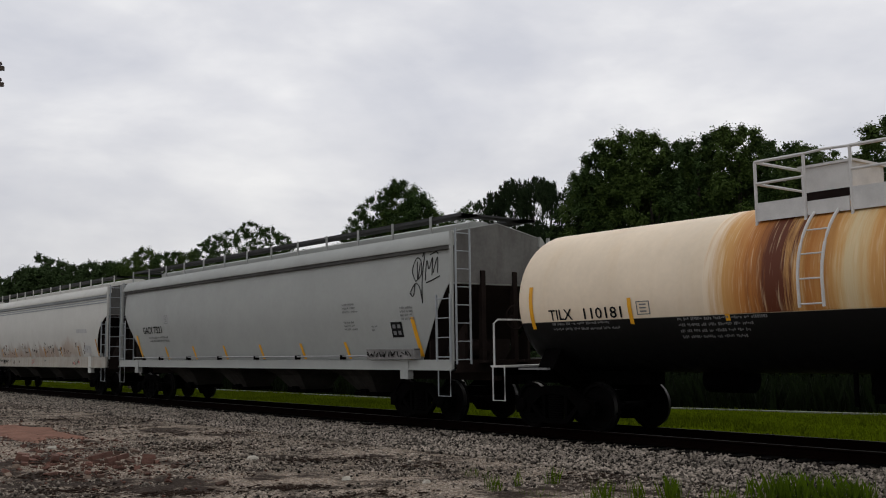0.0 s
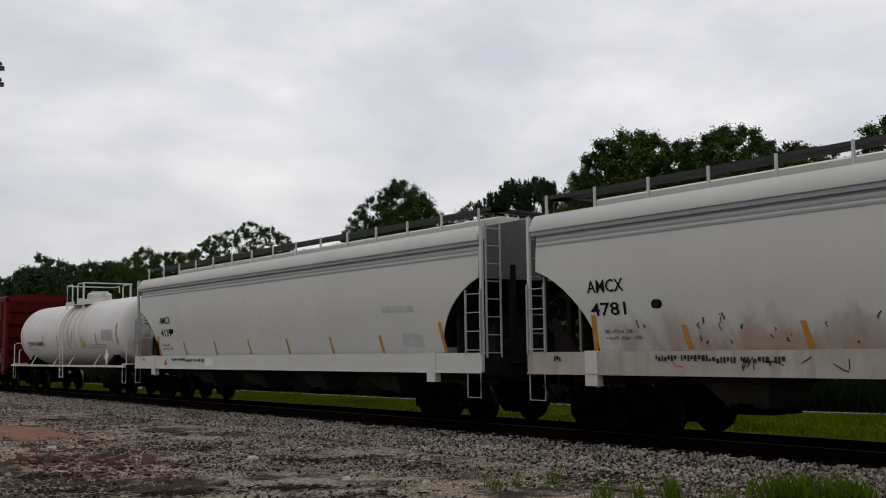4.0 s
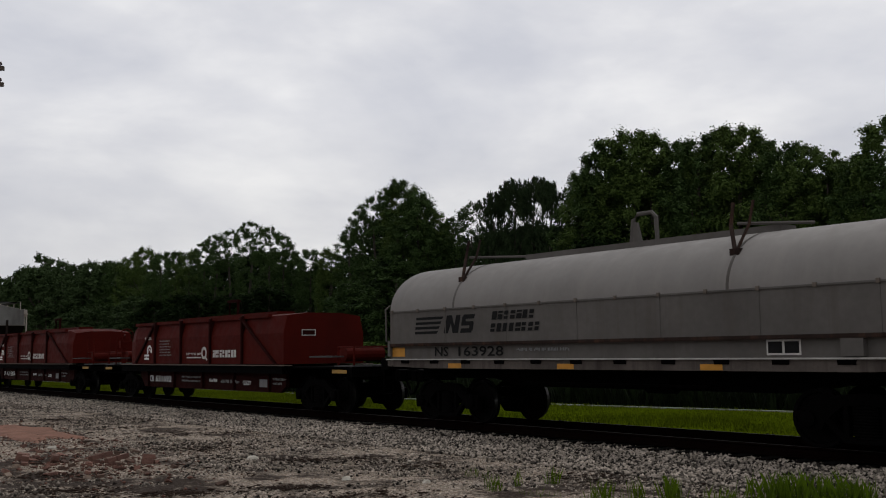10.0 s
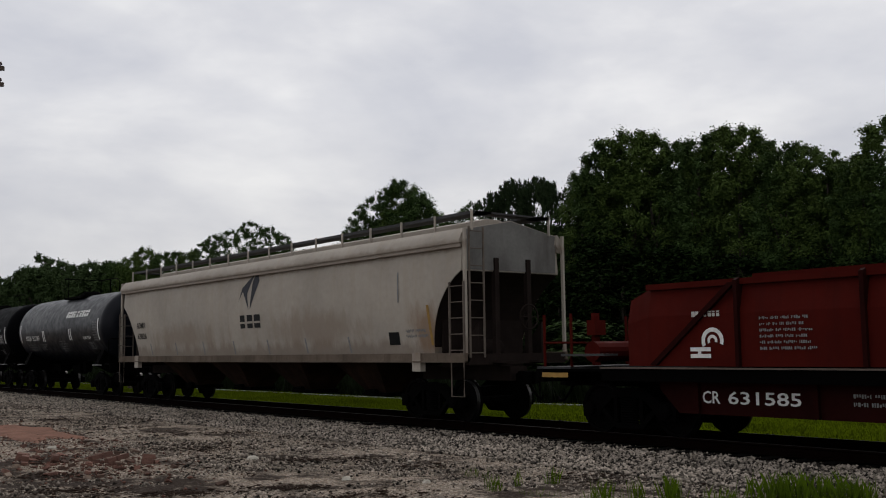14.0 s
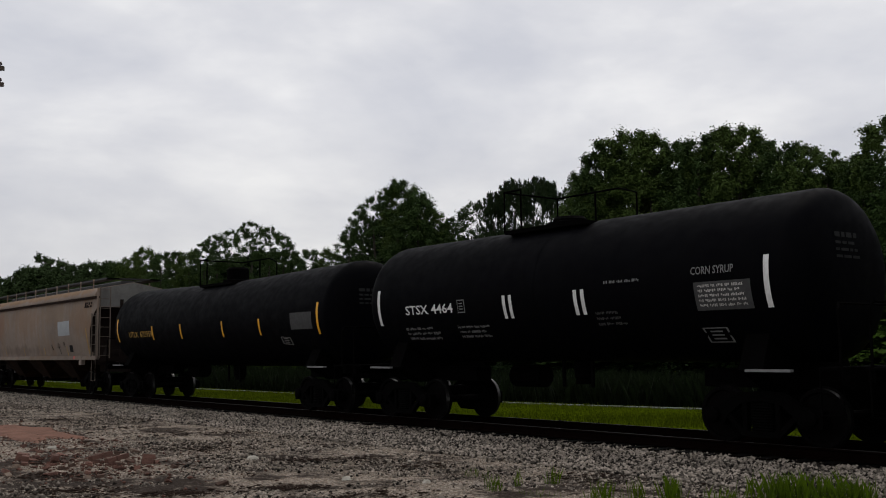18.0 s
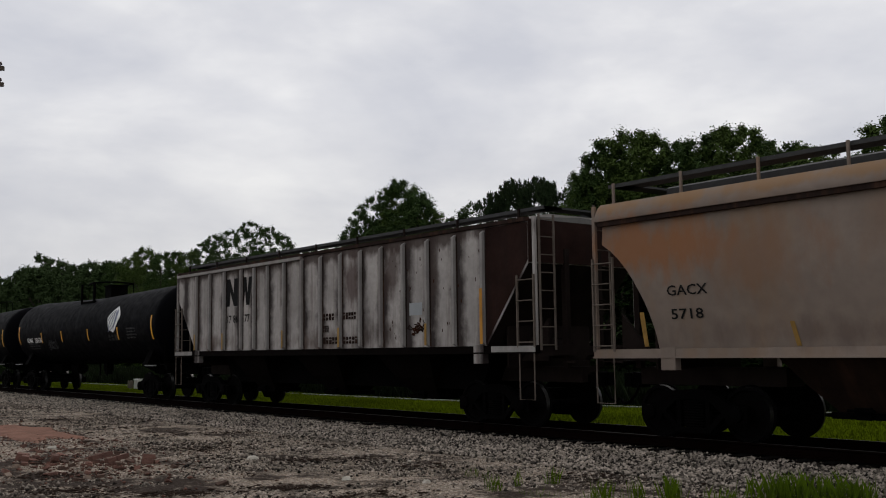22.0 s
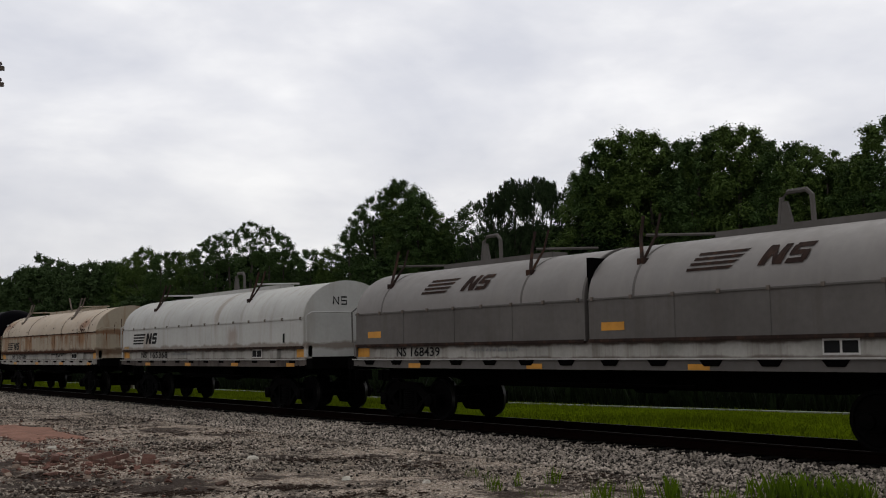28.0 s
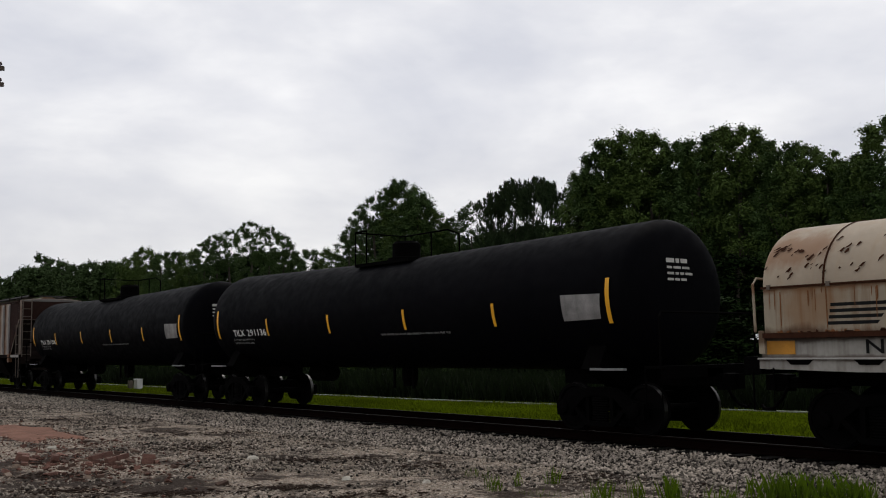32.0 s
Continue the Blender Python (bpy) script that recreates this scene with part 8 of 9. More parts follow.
def white_tank():
    car, wall = tank_car("dusty white tank car with white side sills and top platform", -84.93 + SHIFT, 12.07, 1.36, 2.4, WHITE_TANK, WHITE_STEEL, ORANGE_TAPE, dome=0.32, platform="high", side_frame=True, ladder=0.0, tape_x=(-2.94, -1.0, 1.59, 3.76), bogie_in=0.85)
    letters(car, "DOWX", -5.2, 1.92, 0.19, BLACK_MARK, wall, wide=1.15)
    letters(car, "84381", -3.9, 1.92, 0.19, BLACK_MARK, wall, wide=0.9)
    bars(car, -5.3, 1.8, 1.5, 2, FAINT_MARK, wall, 0.04, 0.04, 1)
    patch("placard", car, [(1.89, 1.75), (2.4, 1.78), (2.52, 1.84), (2.5, 2.02), (2.1, 2.03), (1.89, 1.96)], OLD_YELLOW, wall, "worn yellow placard")
    patch("data_panel", car, [(4.4, 2.05), (5.6, 2.0), (5.6, 2.45), (4.4, 2.45)], PALE_PANEL, wall)
    bars(car, 4.5, 2.36, 1.0, 4, PRIMER, wall, 0.05, 0.05, 2)
    bars(car, 2.8, 1.85, 2.2, 2, FAINT_MARK, wall, 0.05, 0.05, 3)
    bars(car, 1.9, 2.2, 0.5, 3, FAINT_MARK, wall, 0.04, 0.04, 4)
    part("placard", Shape().slab([(5.52, 1.1), (5.52, 1.24), (5.38, 1.42), (5.54, 1.68), (5.74, 1.42), (5.6, 1.2), (5.6, 1.1)], -1.54, -1.5), WHITE_MARK, car, "white diamond hazard placard on a bracket")
    s = Shape()
    ks, n = np.radians(np.linspace(-20, 118, 30)), 30
    v = [(x, -1.372 * math.sin(a), 2.4 + 1.372 * math.cos(a)) for x in (0.3, 0.8, 1.3, 1.8) for a in ks]
    s.add(v, [(i * n + k, (i + 1) * n + k, (i + 1) * n + k + 1, i * n + k + 1) for i in range(3) for k in range(n - 1)])
    part("dust_stain", s, DUST, car, "brownish dust run down the shell", smooth=60)
    patch("stain", car, [(0.82, 1.95), (0.92, 2.0), (1.0, 2.3), (1.12, 2.5), (1.04, 2.55), (0.92, 2.32), (0.84, 2.25)], STAIN_RED, wall, "reddish spill stain", lift=0.024)
    return car


def black_tank(label, c, stripes, top, tape, paint, mark, texts=(), **more):
    r = 1.42
    car, wall = tank_car(label, c + SHIFT, stripes, r, top - r, paint or BLACK_TANK, BLACK_IRON, tape, **more)
    for text, x, z, cap, wide in texts:
        letters(car, text, x, z, cap, mark, wall, wide=wide)
    return car, wall


cream_tank()

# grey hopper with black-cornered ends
car, wall, half = hopper_car("pale grey covered hopper car with black end corners", -26.4 + SHIFT, 19.4, GREY_HOPPER, GREY_HOPPER, HOPPER_END, cut=1.35, cut_z=2.95, bays=4, posts=1.5, bulge=0.18, ladder_paint=PRIMER, chute_paint=GREY_CHUTE, seam_paint=EAVE_SHADOW)
part("side_pipe", Shape().tube([(-half + 1.6, -1.6, 1.37), (half - 3.05, -1.6, 1.37)], 0.022, 6), GALVANISED, car, "thin pipe along the side")
letters(car, "GACX", -7.85, 2.2, 0.23, BLACK_MARK, wall, wide=0.85)
letters(car, "7321", -6.9, 2.2, 0.23, BLACK_MARK, wall, wide=0.68)
bars(car, -half + 2.3, 2.02, 1.6, 2, FAINT_MARK, wall, 0.07, 0.05, 1)
patch("stencil_frame", car, [(-5.95, 2.5), (-5.68, 2.5), (-5.68, 2.78), (-5.95, 2.78)], FAINT_MARK, wall)
for k, x in enumerate((-6.1, -3.9, -1.69, 0.64, 2.95, 5.17)):
    strip("reflector", car, x, 1.3, 1.72, 0.12, YELLOW, wall, "yellow reflective tape", lean=-0.1)
    part("sill_bracket", Shape().box(x + 0.27, x + 0.34, -1.64, -1.5, 1.29, 1.4), BLACK_IRON, car)
strip("reflector", car, -8.38, 1.35, 2.15, 0.14, YELLOW, wall, "long yellow reflective tape", lean=-0.12)
strip("reflector", car, 8.2, 1.35, 2.25, 0.14, YELLOW, wall, "long yellow reflective tape", lean=-0.12)
ledge = part("side_ledge", Shape().box(half - 3.05, half - 1.15, -1.66, -1.5, 1.3, 1.52).box(half - 3.05, half - 1.15, -1.68, -1.5, 1.5, 1.53), SCUFFED, car, "worn steel plate with black scrawls")
tag_ = random.Random(9)
for k in range(15):
    x0 = half - 2.95 + k * 0.115
    spray(car, lambda z: -1.665, [(x0 + tag_.uniform(-0.05, 0.09), tag_.uniform(1.34, 1.48)) for _ in range(4)], BLACK_MARK, 0.011, "scrawled black spray line", 3)
patch("data_panel", car, [(half - 2.5, 1.8), (half - 2.05, 1.8), (half - 2.05, 2.16), (half - 2.5, 2.16)], BLACK_MARK, wall, "black data panel with pale cells")
for a_ in (0, 1):
    for b_ in (0, 1):
        x0, z0_ = half - 2.43 + 0.19 * a_, 1.86 + 0.15 * b_
        patch("data_cell", car, [(x0, z0_), (x0 + 0.12, z0_), (x0 + 0.12, z0_ + 0.09), (x0, z0_ + 0.09)], FAINT_MARK, wall, lift=0.016)
bars(car, half - 4.5, 2.62, 0.7, 3, FAINT_MARK, wall, 0.05, 0.04, 3)
bars(car, half - 4.5, 2.18, 0.55, 3, FAINT_MARK, wall, 0.05, 0.035, 4)
bars(car, half - 2.05, 2.45, 0.5, 4, FAINT_MARK, wall, 0.05, 0.035, 8)
bars(car, half - 3.3, 2.05, 0.16, 2, FAINT_MARK, wall, 0.05, 0.035, 2)
gx = half - 1.6
for line in (((0.22, 3.05), (0.08, 3.3), (0.2, 3.58), (0.38, 3.5), (0.42, 3.2), (0.22, 3.05)), ((0.24, 3.5), (0.3, 3.1), (0.36, 3.45)), ((0.42, 3.6), (0.5, 3.72), (0.46, 3.1), (0.46, 2.55)),
             ((0.02, 2.82), (0.2, 3.0), (0.36, 2.92), (0.46, 2.6)), ((0.0, 2.8), (0.12, 2.72), (0.2, 2.98)), ((0.58, 3.05), (0.6, 3.5), (0.7, 3.3), (0.8, 3.55), (0.82, 3.15)),
             ((0.86, 3.2), (0.98, 3.55), (1.02, 3.2)), ((0.62, 3.0), (0.85, 3.05), (1.1, 3.12)), ((0.7, 3.62), (0.9, 3.68), (1.0, 3.62))):
    spray(car, wall, [(gx + a_, z_) for a_, z_ in line], BLACK_MARK)

# two white hoppers of one kind
for c_, len_, num, rusty in ((-46.9, 18.7, "4781", True), (-67.08, 18.9, "4139", False)):
    car, wall, half = hopper_car("dusty white rounded covered hopper car" + (" with rusty lower side" if rusty else " with a pale side sill"), c_ + SHIFT, len_, STAINED_WHITE if rusty else WHITE_HOPPER, WHITE_HOPPER, HOPPER_END, cut=1.45, cut_z=3.0, round_cut=True, bays=4, posts=1.3, roof_band=True, bulge=0.14, sill=(1.0, 1.42), ladder_paint=PRIMER, chute_paint=GREY_CHUTE, beam_paint=STAINED_SILL if rusty else WHITE_HOPPER, seam_paint=PRIMER)
    nx = -half + (1.55 if rusty else 1.9)
    letters(car, "AMCX", nx, 2.5, 0.23, BLACK_MARK, wall, wide=0.88)
    letters(car, num, nx + 0.03, 2.08, 0.23, BLACK_MARK, wall, wide=0.85)
    part("vent", Shape().disc((-half + 3.33, -1.63, 2.22), 0.08, (0, 1, 0), 0.1, 14), BLACK_MARK, car)
    bars(car, -half + 1.85, 1.75, 0.9, 2, FAINT_MARK, wall, 0.07, 0.05, 1)
    for k in range(6):
        strip("reflector", car, -half + 3.7 + k * 2.25, 1.44, 1.86, 0.1, ORANGE_TAPE, wall, "yellow reflective tape", lean=-0.07)
    for sg in (-1, 1):
        strip("reflector", car, sg * (half - 1.55), 1.44, 2.1, 0.11, ORANGE_TAPE, wall, "long yellow reflective tape", lean=0.07 * -sg)
    sw = lambda z: -1.535
    bars(car, -half + 0.75, 1.25, 0.2, 1, BLACK_MARK, sw, 0.1, 0.04, 2)
    bars(car, -half + 3.2, 1.25, 1.1, 1, DULL_MARK, sw, 0.1, 0.04, 3)
    bars(car, -half + 4.3, 1.22, 1.5, 1, DULL_MARK, sw, 0.1, 0.04, 5)
    if not rusty:
        patch("hazard_mark", car, [(-half + 2.6, 1.12), (-half + 2.85, 1.12), (-half + 2.72, 1.34)], RED_MARK, sw, "small red triangle mark")
        patch("sill_plate", car, [(-half + 5.75, 1.12), (-half + 6.3, 1.12), (-half + 6.3, 1.34), (-half + 5.75, 1.34)], WHITE_MARK, sw)
    patch("data_panel", car, [(half - 3.1, 1.6), (half - 2.3, 1.55), (half - 2.3, 1.85), (half - 3.1, 1.9)], PALE_PANEL, wall)
    patch("faded_panel", car, [(half - 3.75, 2.38), (half - 2.5, 2.36), (half - 2.5, 2.52), (half - 3.75, 2.54)], PALE_PANEL, wall, "faded grey painted-out block")
    if rusty:
        scratch = random.Random(2)
        for k in range(70):
            x0, zz = -half + 2.6 + scratch.random() * 13.5, scratch.uniform(1.5, 1.72 + 0.3 * scratch.random())
            tall, wide_ = scratch.uniform(0.03, 0.16), scratch.uniform(-0.09, 0.12)
            line = [(x0 + wide_ * scratch.random(), zz + tall * (i / 3 + 0.3 * scratch.random())) for i in range(scratch.randint(3, 4))]
            spray(car, wall, line, (RUST_DARK, BLACK_MARK, RUST_RUN, RUST_DARK)[k % 4], scratch.uniform(0.005, 0.013), "dark rusty scratch", 3)
        for k in range(16):
            x0 = -half + 3.0 + scratch.random() * 13.0
            spray(car, sw, [(x0, scratch.uniform(1.1, 1.3)), (x0 + scratch.uniform(-0.1, 0.25), scratch.uniform(1.08, 1.34)), (x0 + scratch.uniform(-0.1, 0.3), scratch.uniform(1.1, 1.36))], (RUST_DARK, BLACK_MARK, RED_MARK)[k % 3], 0.008, "scuff on the side sill", 3)

white_tank()
box_car("oxide-red ribbed box car with faded graffiti and a closed door", -101.37 + SHIFT, 15.82, RED_BOX)

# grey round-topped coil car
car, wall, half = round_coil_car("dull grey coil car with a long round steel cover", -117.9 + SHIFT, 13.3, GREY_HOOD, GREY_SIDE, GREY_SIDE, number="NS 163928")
emblem_bars(car, -half + 1.1, 1.85, 1.0, 0.42, BLACK_MARK, wall)
for k, (x0, w_, n_) in enumerate(((3.75, 1.3, 7), (3.7, 1.5, 8))):
    name_shapes(car, -half + x0, 2.1 - 0.25 * k, w_, 0.17, n_, BLACK_MARK, wall, 6 + k, lean=0.04)

# two oxide-red coil cars
angular_coil_car("oxide-red coil car with a ribbed angular cover", -134.9 + SHIFT, -143.5 + SHIFT, -126.2 + SHIFT, -141.0 + SHIFT, -129.68 + SHIFT, RED_COIL, "CR631692", blunt=True)
angular_coil_car("oxide-red coil car with a ribbed angular cover", -153.1 + SHIFT, -161.9 + SHIFT, -145.0 + SHIFT, -159.6 + SHIFT, -147.45 + SHIFT, RED_COIL, "CR631585")

# stained white hopper with a leaf-shaped blue emblem
car, wall, half = hopper_car("stained off-white covered hopper car with brown chutes", -173.8 + SHIFT, 19.9, ADM_HOPPER, ADM_HOPPER, HOPPER_END, cut=1.15, cut_z=3.2, round_cut=True, bays=4, posts=1.3, bulge=0.1, sill=(1.22, 1.42), ladder_paint=RUSTY_GREY, chute_paint=BROWN_CHUTE, beam_paint=BROWN_SILL)
ex, ez = 0.1, 2.72
for piece in (((0.0, 0.0), (0.42, 0.75), (0.3, 1.0), (0.12, 0.75)), ((-0.05, 0.0), (-0.12, 0.45), (0.2, 0.95), (-0.35, 0.6), (-0.5, 0.25), (-0.32, 0.5), (-0.2, 0.3))):
    patch("emblem", car, [(ex + 1.35 * a_, ez + 1.1 * b_) for a_, b_ in piece], BLUE_MARK, wall, "plain blue leaf-shaped emblem")
name_shapes(car, ex - 0.62, 2.2, 1.3, 0.38, 3, DULL_MARK, wall, 13)
letters(car, "ADMX", -half + 1.45, 2.4, 0.2, BLACK_MARK, wall, wide=0.78)
letters(car, "63826", -half + 1.45, 2.02, 0.2, BLACK_MARK, wall, wide=0.8)
for k in range(7):
    strip("reflector", car, -half + 2.6 + k * 2.1, 1.45, 1.85, 0.07, FAINT_MARK, wall, "dirty reflective tape", lean=-0.06)
strip("reflector", car, half - 1.35, 1.6, 2.5, 0.09, AMBER_WORN, wall, "rusty amber tape", lean=-0.05)
patch("data_panel", car, [(half - 3.0, 1.62), (half - 2.58, 1.62), (half - 2.58, 1.92), (half - 3.0, 1.92)], BLACK_MARK, wall)
bars(car, half - 2.3, 1.9, 0.7, 2, FAINT_MARK, wall, 0.07, 0.05, 3)
strip("reflector", car, half - 2.5, 2.6, 3.3, 0.05, FAINT_MARK, wall)

# short black tanks with white tape
car, wall = black_tank("short glossy black tank car with white lettering", -191.55, 10.3, 4.05, WHITE_MARK, BLUE_BLACK, WHITE_MARK, texts=(("STSX", -4.4, 2.17, 0.2, 0.86), ("52183", -3.38, 2.17, 0.2, 0.95), ("CORN SYRUP", 3.3, 2.12, 0.12, 0.95)), platform="low", dome=0.3, hatch=0.12, tape_x=(-1.85, -1.65, 1.71, 1.91), bogie_in=0.45)
name_shapes(car, 1.17, 3.04, 1.2, 0.26, 4, WHITE_MARK, wall, 4, lean=0.05, lift=0.02)
name_shapes(car, 2.45, 3.04, 0.28, 0.26, 1, WHITE_MARK, wall, 8, lean=0.05, lift=0.02)
name_shapes(car, 2.8, 3.04, 1.15, 0.26, 4, WHITE_MARK, wall, 12, lean=0.05, lift=0.02)
bars(car, -4.3, 1.95, 1.3, 3, FAINT_MARK, wall, 0.06, 0.05, 1)
bars(car, -2.6, 1.95, 0.8, 3, FAINT_MARK, wall, 0.05, 0.05, 2)
bars(car, 0.2, 2.05, 0.9, 5, FAINT_MARK, wall, 0.05, 0.05, 3)
bars(car, 4.55, 2.75, 0.6, 8, FAINT_MARK, wall, 0.05, 0.05, 4)
patch("stencil_frame", car, [(3.8, 1.75), (4.3, 1.75), (4.3, 2.0), (3.8, 2.0)], FAINT_MARK, wall)
car, wall = black_tank("short black tank car with white tape and lettering", -204.78, 10.6, 4.05, WHITE_MARK, None, WHITE_MARK, texts=(("STSX", -4.25, 2.3, 0.2, 0.85), ("4464", -3.28, 2.3, 0.2, 0.76)), platform="low", dome=-0.3, hatch=0.12, tape_x=(-0.85, -0.66, 1.16, 1.35), bogie_in=0.45)
patch("stencil_frame", car, [(-2.36, 2.28), (-2.12, 2.28), (-2.12, 2.56), (-2.36, 2.56)], FAINT_MARK, wall)
bars(car, -4.4, 1.95, 1.3, 3, FAINT_MARK, wall, 0.06, 0.05, 1)
bars(car, -2.5, 1.95, 0.8, 3, FAINT_MARK, wall, 0.05, 0.05, 2)
bars(car, 1.6, 2.1, 0.7, 3, DIM_MARK, wall, 0.05, 0.05, 3)
bars(car, 1.9, 2.65, 1.0, 1, FAINT_MARK, wall, 0.05, 0.05, 4)
letters(car, "CORN SYRUP", 3.85, 2.68, 0.13, FAINT_MARK, wall, wide=0.85)
patch("data_panel", car, [(3.9, 2.08), (5.0, 2.08), (5.0, 2.55), (3.9, 2.55)], DIM_MARK, wall, "dirt-dulled data panel")
bars(car, 3.98, 2.46, 0.95, 5, WORN_WHITE, wall, 0.045, 0.035, 5)
patch("stencil_frame", car, [(3.85, 1.55), (4.35, 1.55), (4.35, 1.8), (3.85, 1.8)], FAINT_MARK, wall)

# long black tanks with yellow tape
car, wall = black_tank("long black tank car with amber lettering and yellow tape", -220.04, 14.24, 3.92, YELLOW, None, YELLOW_MARK, texts=(("UTLX", -6.02, 2.1, 0.19, 0.85), ("672959", -5.0, 2.1, 0.19, 1.1)), platform="low", dome=-0.2, sag=0.13, hatch=0.42, tape_x=(-3.86, -1.51, 1.54, 3.91))
patch("data_panel", car, [(5.7, 2.1), (6.82, 2.1), (6.82, 2.55), (5.7, 2.55)], DIM_MARK, wall)
patch("stencil_frame", car, [(5.0, 1.72), (5.5, 1.68), (5.5, 1.9), (5.0, 1.92)], FAINT_MARK, wall)

# tan hopper and ribbed hopper
car, wall, half = hopper_car("faded tan covered hopper car with rusty stains", -237.74 + SHIFT, 17.2, TAN_HOPPER, TAN_HOPPER, HOPPER_END, cut=1.1, cut_z=3.36, round_cut=True, bays=3, posts=1.55, bulge=0.12, sill=(1.3, 1.46), ladder_paint=RUSTY_GREY, chute_paint=BROWN_CHUTE, seam_paint=GRIME, hatch_paint=DARK_GRATE)
letters(car, "GACX", -6.98, 2.36, 0.17, BLACK_MARK, wall, wide=0.85)
letters(car, "5718", -6.95, 1.96, 0.17, BLACK_MARK, wall, wide=0.68)
patch("primer_patch", car, [(3.64, 2.3), (5.13, 2.32), (5.13, 2.92), (3.64, 2.9)], PRIMER, wall, "pale primer patch")
name_shapes(car, 6.95, 3.36, 0.88, 0.22, 4, HOPPER_END, wall, 6, lean=0.05)
patch("data_panel", car, [(4.9, 1.62), (5.3, 1.62), (5.3, 1.9), (4.9, 1.9)], BLACK_MARK, wall)
for k in range(4):
    strip("reflector", car, -4.6 + k * 3.07, 1.48, 1.86, 0.08, AMBER_WORN, wall, "worn amber tape", lean=-0.06)
strip("reflector", car, 7.23, 1.5, 2.55, 0.12, AMBER_WORN, wall, "amber tape", lean=-0.1)
strip("reflector", car, -7.58, 1.5, 2.1, 0.1, AMBER_WORN, wall, "amber tape")
patch("reflector", car, [(6.05, 1.34), (6.2, 1.34), (6.2, 1.44), (6.05, 1.44)], RED_MARK, lambda z: -1.535)
scuff = random.Random(6)
for k in range(5):
    x0 = scuff.uniform(2.6, 4.6)
    zz = scuff.uniform(1.55, 2.0)
    part("scrape", Shape().tube([(x0 + 0.05 * i, wall(zz + 0.12 * math.sin(i * 1.3 + k)) - 0.006, zz + 0.12 * math.sin(i * 1.3 + k)) for i in range(4)], 0.012, 4), HOPPER_END, car, "dark scrape in the paint")

for c_, len_, paint, lab in ((-256.4, 17.05, RIBBED, "weathered grey ribbed hopper car with dark faded blocks"), (-399.3, 17.4, RIBBED_RUSTY, "rust-stained pale ribbed hopper car")):
    car, wall, half = hopper_car(lab, c_ + SHIFT, len_, paint, paint, HOPPER_END, cut=1.3, cut_z=3.2, bays=3, posts=2.0, flat=True, ribs=(-6.9, -5.95, -4.95, -3.85, -3.04, -2.25, -1.32, -0.38, 0.57, 1.52, 2.42, 3.3, 4.2, 5.1, 6.05, 7.0), sill=(1.4, 1.56), eave=4.0, ridge=4.2, rail_paint=HOPPER_END, beam_paint=HOPPER_CHUTE, ladder_paint=RUSTY_GREY)
    for sg in (-1, 1):
        part("sill_end", Shape().box(sg * half, sg * (half - 1.3), -1.545, -1.535, 1.42, 1.55), RIB_PAINT, car, "pale worn end of the side sill")
    if paint is RIBBED:
        for x0, poly in ((-4.88, [(0, 0), (0.28, 0), (0.32, 0.5), (0.6, 0), (0.9, 0), (0.9, 0.95), (0.62, 0.95), (0.58, 0.45), (0.3, 0.95), (0, 0.95)]),
                         (-4.1, [(0.15, 0), (0.4, 0), (0.52, 0.5), (0.62, 0), (0.85, 0), (1.05, 0.95), (0.8, 0.95), (0.7, 0.4), (0.62, 0.95), (0.42, 0.95), (0.32, 0.4), (0.24, 0.95), (0, 0.95)])):
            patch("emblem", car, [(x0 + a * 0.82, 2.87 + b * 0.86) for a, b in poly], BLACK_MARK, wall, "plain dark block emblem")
        letters(car, "17", -4.85, 2.38, 0.22, BLACK_MARK, wall)
        letters(car, "86", -4.42, 2.38, 0.22, BLACK_MARK, wall)
        letters(car, "77", -3.7, 2.38, 0.22, BLACK_MARK, wall)
        for x0, z0_, w_, n_, sd in ((0.66, 2.28, 0.55, 3, 3), (1.6, 2.28, 0.62, 4, 5), (0.66, 1.98, 0.3, 2, 7), (0.66, 1.68, 0.72, 4, 2), (1.6, 1.68, 0.68, 4, 11)):
            name_shapes(car, x0, z0_, w_, 0.17, n_ + 1, GRIME, wall, sd)
        for k in (-6.9, -4.95, -1.32, 1.52, 5.1):
            strip("reflector", car, k, 1.6, 2.08, 0.08, AMBER_WORN, lambda z: -1.6, "worn amber tape")
        strip("reflector", car, 7.0, 1.6, 2.75, 0.09, ORANGE_TAPE, lambda z: -1.6, "dull orange tape")
        patch("data_panel", car, [(4.38, 2.28), (4.86, 2.28), (4.86, 2.56), (4.38, 2.56)], PRIMER, wall, "faded grey data panel")
        smear = random.Random(12)
        for k in range(22):
            x0, zz = 4.62 + smear.gauss(0, 0.13), 1.98 + smear.gauss(0, 0.11)
            spray(car, wall, [(x0 + smear.uniform(-0.12, 0.12), zz + smear.uniform(-0.07, 0.07)) for _ in range(3)], RUST_DARK if k % 3 else GRIME, smear.uniform(0.008, 0.02), "dark rust smear", 3)
        for k in range(40):
            x0, zz, w_ = smear.uniform(3.4, 7.0), smear.uniform(1.7, 3.8), smear.uniform(0.012, 0.04)
            patch("rust_spot", car, [(x0 + w_ * 0.7 * math.cos(t) * smear.uniform(0.5, 1.2), zz + w_ * 1.6 * math.sin(t) * smear.uniform(0.5, 1.2)) for t in np.linspace(0, 6.28, 7)[:-1]], RUST_DARK, wall, lift=0.005)

